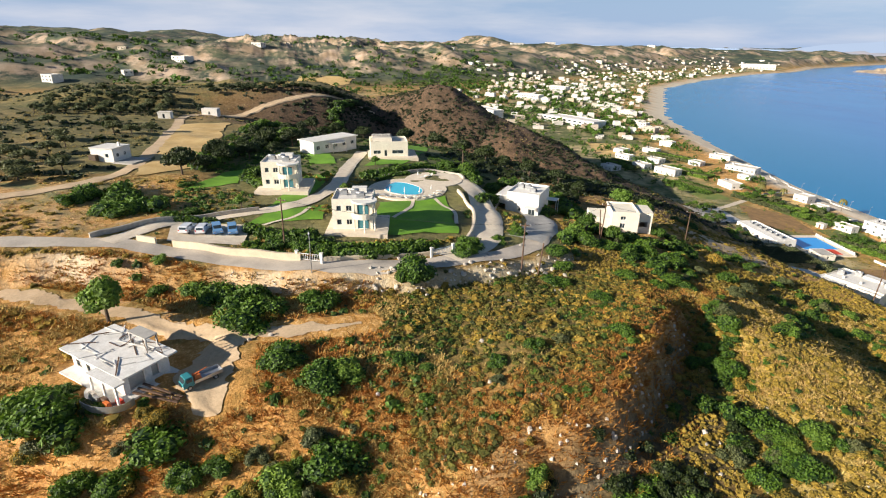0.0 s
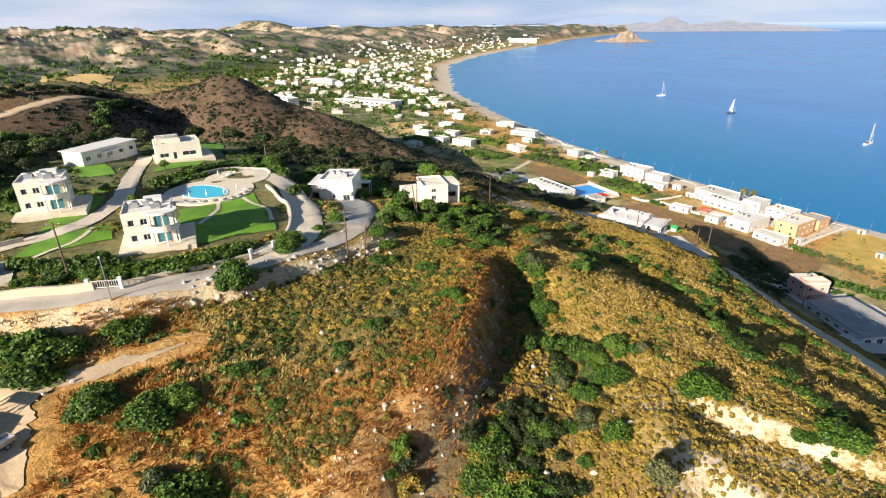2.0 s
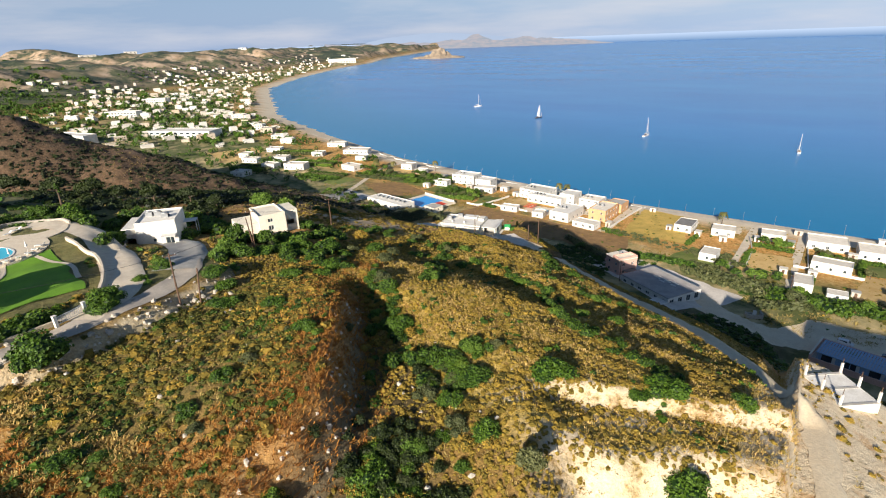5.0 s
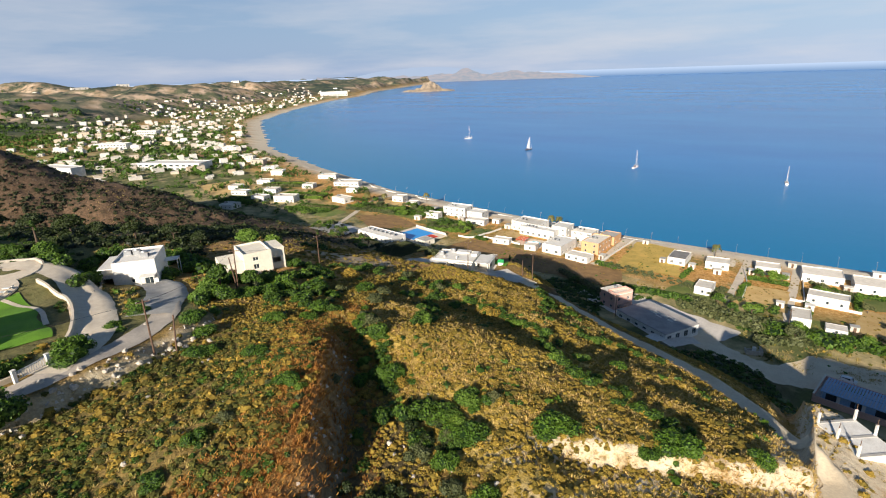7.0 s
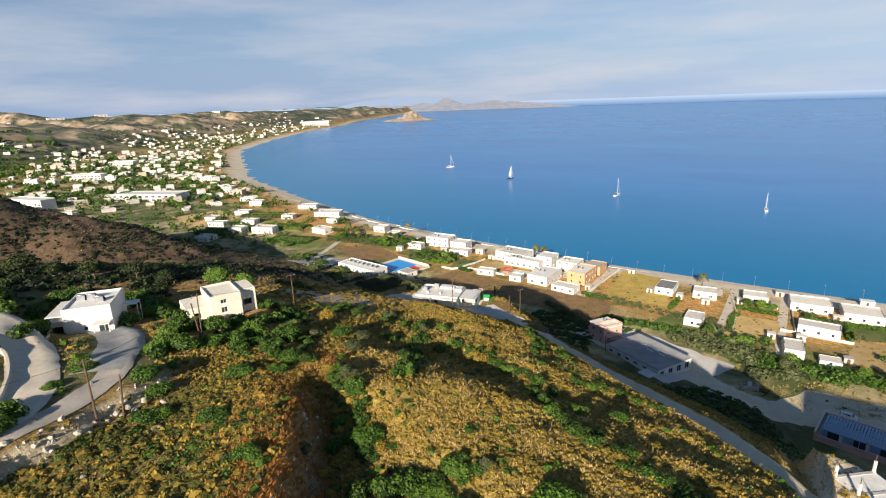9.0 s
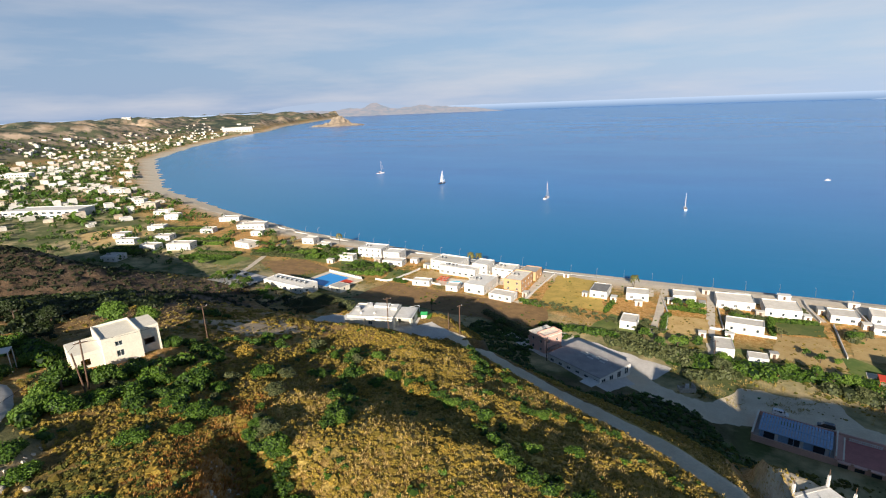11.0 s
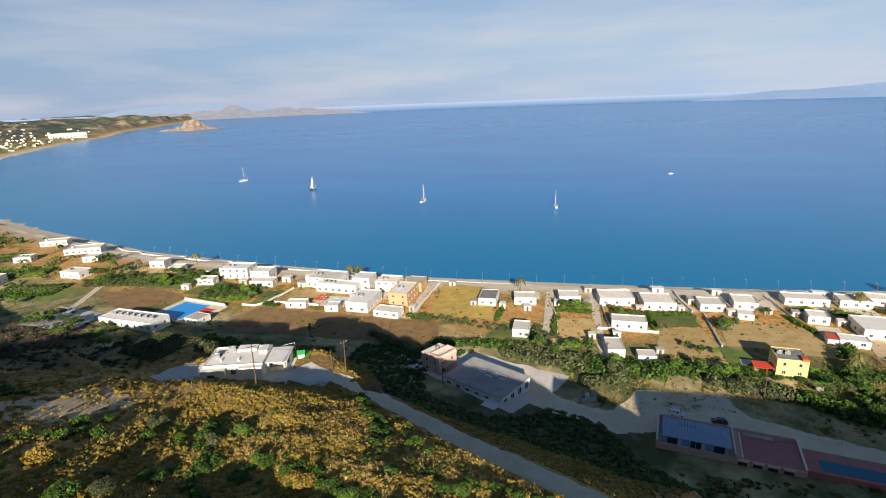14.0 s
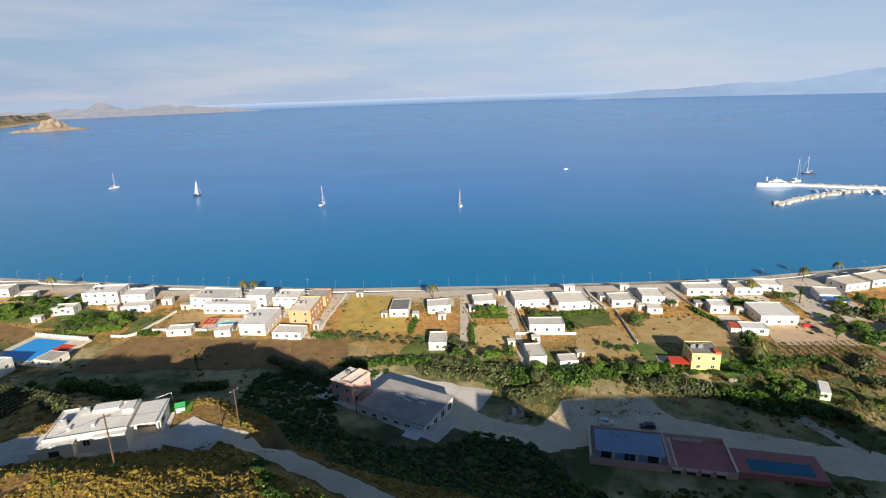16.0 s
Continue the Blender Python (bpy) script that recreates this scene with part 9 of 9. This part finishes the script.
for k, (pts, tall, wide) in enumerate((
        ([(-36, 165.5), (-20, 166), (-6, 165)], 2.0, 4.0), ([(-6, 166), (8, 159), (22, 157)], 2.2, 4.5), ([(24, 156.5), (36, 154.5), (46, 154), (58, 152.5)], 2.4, 4.5), ([(60, 152), (68, 148), (76, 143)], 2.8, 5.0), ([(21, 140.5), (27, 144), (33, 147)], 2.4, 5.0), ([(78, 142), (88, 138), (97, 131)], 2.2, 4.0),
        ([(24, 150), (34, 150.5), (44, 149)], 3.0, 5.0), ([(60, 147), (70, 143), (80, 139)], 3.0, 5.5), ([(84, 136), (96, 128)], 2.6, 5.0), ([(100, 130), (110, 124)], 2.4, 4.5), ([(-8, 160), (6, 154), (18, 151)], 2.2, 4.5), ([(98, 139), (104, 135)], 2.8, 4.5), ([(12, 203.5), (25, 203)], 1.6, 3.0), ([(36, 204.5), (48, 203.5)], 1.4, 2.4), ([(10, 176), (10.5, 196)], 1.4, 2.0), ([(33, 170), (33, 184)], 1.4, 2.2), ([(34, 210), (34, 228)], 1.2, 1.6), ([(49, 188), (50, 204)], 1.6, 2.4), ([(52, 203), (66, 204)], 1.6, 2.6),
        ([(74, 190), (77, 196)], 3.0, 4.0), ([(108, 170), (112, 176)], 2.6, 4.0), ([(102, 156), (108, 162)], 2.2, 3.4), ([(134, 150), (140, 156)], 2.8, 4.0), ([(110, 213), (116, 215)], 1.4, 2.4), ([(124, 210), (132, 209)], 1.6, 2.6), ([(160, 196), (168, 190), (172, 184)], 3.0, 5.0), ([(146, 216), (152, 214)], 2.0, 3.0),
        ([(-152, 208), (-140, 205)], 2.2, 5.0), ([(-192, 226), (-178, 232)], 2.6, 6.0), ([(-194, 220), (-178, 224)], 2.4, 6.0), ([(-124, 196), (-118, 195)], 1.6, 3.0), ([(-62, 170), (-48, 160), (-38, 152)], 1.8, 3.6), ([(-126, 154), (-112, 150), (-98, 146)], 2.2, 4.5), ([(-84, 150), (-72, 150)], 2.0, 4.0), ([(-96, 112), (-88, 106)], 1.8, 3.4),
        ([(-52, 190), (-44, 187)], 1.8, 3.0), ([(-14, 190), (-13, 204)], 1.2, 2.0), ([(2, 172), (3, 184)], 1.8, 3.0), ([(15, 166), (18, 168)], 2.8, 3.6), ([(22, 170), (24, 172)], 2.6, 3.4), ([(64, 206), (64, 220)], 1.0, 1.4), ([(104, 205), (108, 190)], 1.4, 2.0), ([(150, 170), (164, 172), (180, 170)], 2.6, 4.5))):
    hedge(pts, tall, wide, (LEAF, LEAF_OLIVE, LEAF)[k % 3], "leafy green hedge between plots of the plain", 240 + k, "hedges of the plain")
for k, (cx, cy, turn, long) in enumerate(((-186, 228, 20, 30), (-150, 206, 15, 24), (-222, 221, 10, 36), (-262, 200, 12, 30), (-300, 226, 20, 34), (-350, 250, 24, 36), (-330, 190, 14, 30))):
    c, s = math.cos(radians(turn)), math.sin(radians(turn))
    for j in range(4):
        ox, oy = cx - s * (j * 4.5 - 7), cy + c * (j * 4.5 - 7)
        hedge([(ox - c * long / 2, oy - s * long / 2), (ox, oy), (ox + c * long / 2, oy + s * long / 2)], 2.0, 3.2, (LEAF, LEAF_LIGHT, LEAF_OLIVE)[(k + j) % 3], "row of leafy orchard trees on the plain", 300 + 4 * k + j, "orchard rows")

def village_wall():
    m = Mat("village_wall", 0.85)
    island = m.n.new("ShaderNodeNewGeometry").outputs["Random Per Island"]
    c = m.mix((0.76, 0.73, 0.68), (0.50, 0.40, 0.30), m.ramp(island, 0.35, 0.95))
    m.colour(m.mix(c, m.mix((0.7, 0.7, 0.7), (1.1, 1.1, 1.1), m.noise(2.0, 4)), 0.6, "MULTIPLY"))
    return m.m


VILLAGE_WALL = village_wall()
# ---- crowded small houses of the far village, past counting ----
random.seed(51)
verts, faces = [], []
done = 0
while done < 300:
    lo, hi, near_, far_ = random.choice(((-640, -400, 30, 260), (-920, -600, 30, 330), (-920, -600, 30, 330), (-1250, -880, 30, 400), (-1250, -880, 30, 300), (-1560, -1200, 30, 300)))
    x, y, a = village_spot(lo, hi, near_, far_)
    if z_at(x, y) > 34 or float(shore(x)) - y < 18 or any(abs(x - p) + abs(y - q) < 11 for p, q in taken):
        continue
    done += 1
    a = radians(a + random.choice((0, 90)) + random.uniform(-10, 10))
    w, d, h, z0 = random.uniform(2.2, 5.5), random.uniform(2.0, 4.2), random.choice((2.6, 3.0, 3.2, 5.6, 6.0)), z_at(x, y)
    c, s = math.cos(a), math.sin(a)
    i = len(verts)
    # wall, parapet and sunken roof
    for k, z in ((1.0, -3), (1.0, h), (0.93, h), (0.93, h - 0.35)):
        verts += [(x + c * u * w * k - s * v * d * k, y + s * u * w * k + c * v * d * k, z0 + z) for u, v in ((-1, -1), (1, -1), (1, 1), (-1, 1))]
    faces += [(i + 4 * r + k, i + 4 * r + (k + 1) % 4, i + 4 * r + 4 + (k + 1) % 4, i + 4 * r + 4 + k) for r in range(3) for k in range(4)] + [(i + 12, i + 13, i + 14, i + 15)]
tagged(raw_mesh("far_houses", verts, faces, VILLAGE_WALL), "crowded small whitewashed houses of the far village", "houses", kind="stuff")


# ---- sheds and lean-tos behind the beach houses ----
def shed(x, y, turn, w, d, h, wall, roof, label):
    s = thing("shed", on_ground(x, y, turn), label, "shed", "sheds behind the beach houses")
    part("wall", blocks((-w / 2, w / 2, -d / 2, d / 2, -0.8, h)), wall, s)
    part("roof", blocks((-w / 2 - 0.2, w / 2 + 0.2, -d / 2 - 0.25, d / 2 + 0.2, h + 0.004, h + 0.14, 0.03)), roof, s)
    part("door", blocks((-0.45, 0.45, -d / 2 - 0.05, -d / 2 + 0.02, 0, min(2.0, h - 0.2))), WOOD, s)
    return s


for k, (x, y, turn, w, d, h) in enumerate(((-1.5, 203.5, 4, 3.2, 2.6, 2.2), (11.5, 211, 3, 2.4, 3.0, 2.1), (24.6, 211.5, 3, 2.6, 3.4, 2.2), (46.6, 207.2, 2, 3.2, 2.4, 2.2), (63.5, 208, 2, 2.6, 3.2, 2.3), (70.2, 219, 0, 2.8, 4.4, 2.3), (83.2, 206.5, 0, 3.2, 3.0, 2.2), (98.2, 209.5, -5, 3.0, 3.0, 2.2), (107.8, 207.5, -8, 2.6, 3.4, 2.2),
                                           (121, 199.5, -8, 2.8, 2.8, 2.2), (33.6, 179.5, -4, 3.0, 2.4, 2.1), (46.8, 166.5, 2, 2.6, 2.2, 2.0), (24.0, 177, 2, 2.6, 2.6, 2.1), (-12.6, 205.5, -3, 2.6, 3.4, 2.2), (-26, 207.5, -3, 2.4, 2.8, 2.1), (-52.6, 198, -5, 2.4, 3.6, 2.3), (-84, 208.5, -6, 3.6, 2.6, 2.4), (-118, 224, -8, 4.0, 3.2, 2.4), (-130, 231, 4, 4.6, 3.6, 2.6),
                                           (-152, 225, 4, 4.2, 3.0, 2.4), (-182, 238, 6, 5.0, 4.0, 2.8), (-178, 213, 8, 4.0, 3.0, 2.4), (58.5, 232, 2, 5.0, 3.0, 2.3), (26.5, 229, 3, 3.4, 2.4, 2.2), (84, 230.5, -2, 4.0, 2.6, 2.3), (127, 232, -5, 5.0, 3.0, 2.4), (-40, 232.5, 0, 3.0, 2.4, 2.2), (-118, 236, -5, 6.0, 3.4, 2.6))):
    shed(x, y, turn, w, d, h, (WHITE, CREAM, WHITE, STONE)[k % 4], (ROOF, WHITE, CONCRETE)[k % 3], ("small whitewashed shed behind a beach house", "cream lean-to behind a beach house", "small white outbuilding in a yard", "stone shed at a plot's edge")[k % 4])
# driftwood-coloured pergolas on seaside terraces
for k, (x, y, turn, w, d) in enumerate(((-100, 238.5, -4, 12, 4), (-84, 233.5, -4, 7, 4), (-160, 246, 2, 12, 4), (40, 226.5, 2, 8, 3.4), (118, 230.5, -5, 9, 3.4), (136, 229, -6, 7, 3.4), (-66, 234, -4, 9, 4))):
    p = thing("pergola", on_ground(x, y, turn), "pale timber pergola shading a seaside terrace", "pergola", "pergolas by the beach")
    post = part("post", blocks((-0.08, 0.08, -0.08, 0.08, -0.5, 2.4)), FRAME, p)
    post.matrix_basis = pose(-w / 2, -d / 2, 0)
    for u, v in ((w / 2, -d / 2), (-w / 2, d / 2), (w / 2, d / 2)):
        piece("post", post.data, p, pose(u, v, 0))
    for v in (-d / 2, d / 2):
        part("beam", blocks((-w / 2 - 0.2, w / 2 + 0.2, v - 0.07, v + 0.07, 2.404, 2.54)), FRAME, p)
    slat_ = part("slat", blocks((-0.06, 0.06, -d / 2 - 0.3, d / 2 + 0.3, 2.544, 2.62)), FRAME, p)
    slat_.matrix_basis = pose(-w / 2, 0, 0)
    for j in range(1, 13):
        piece("slat", slat_.data, p, pose(-w / 2 + w * j / 12, 0, 0))
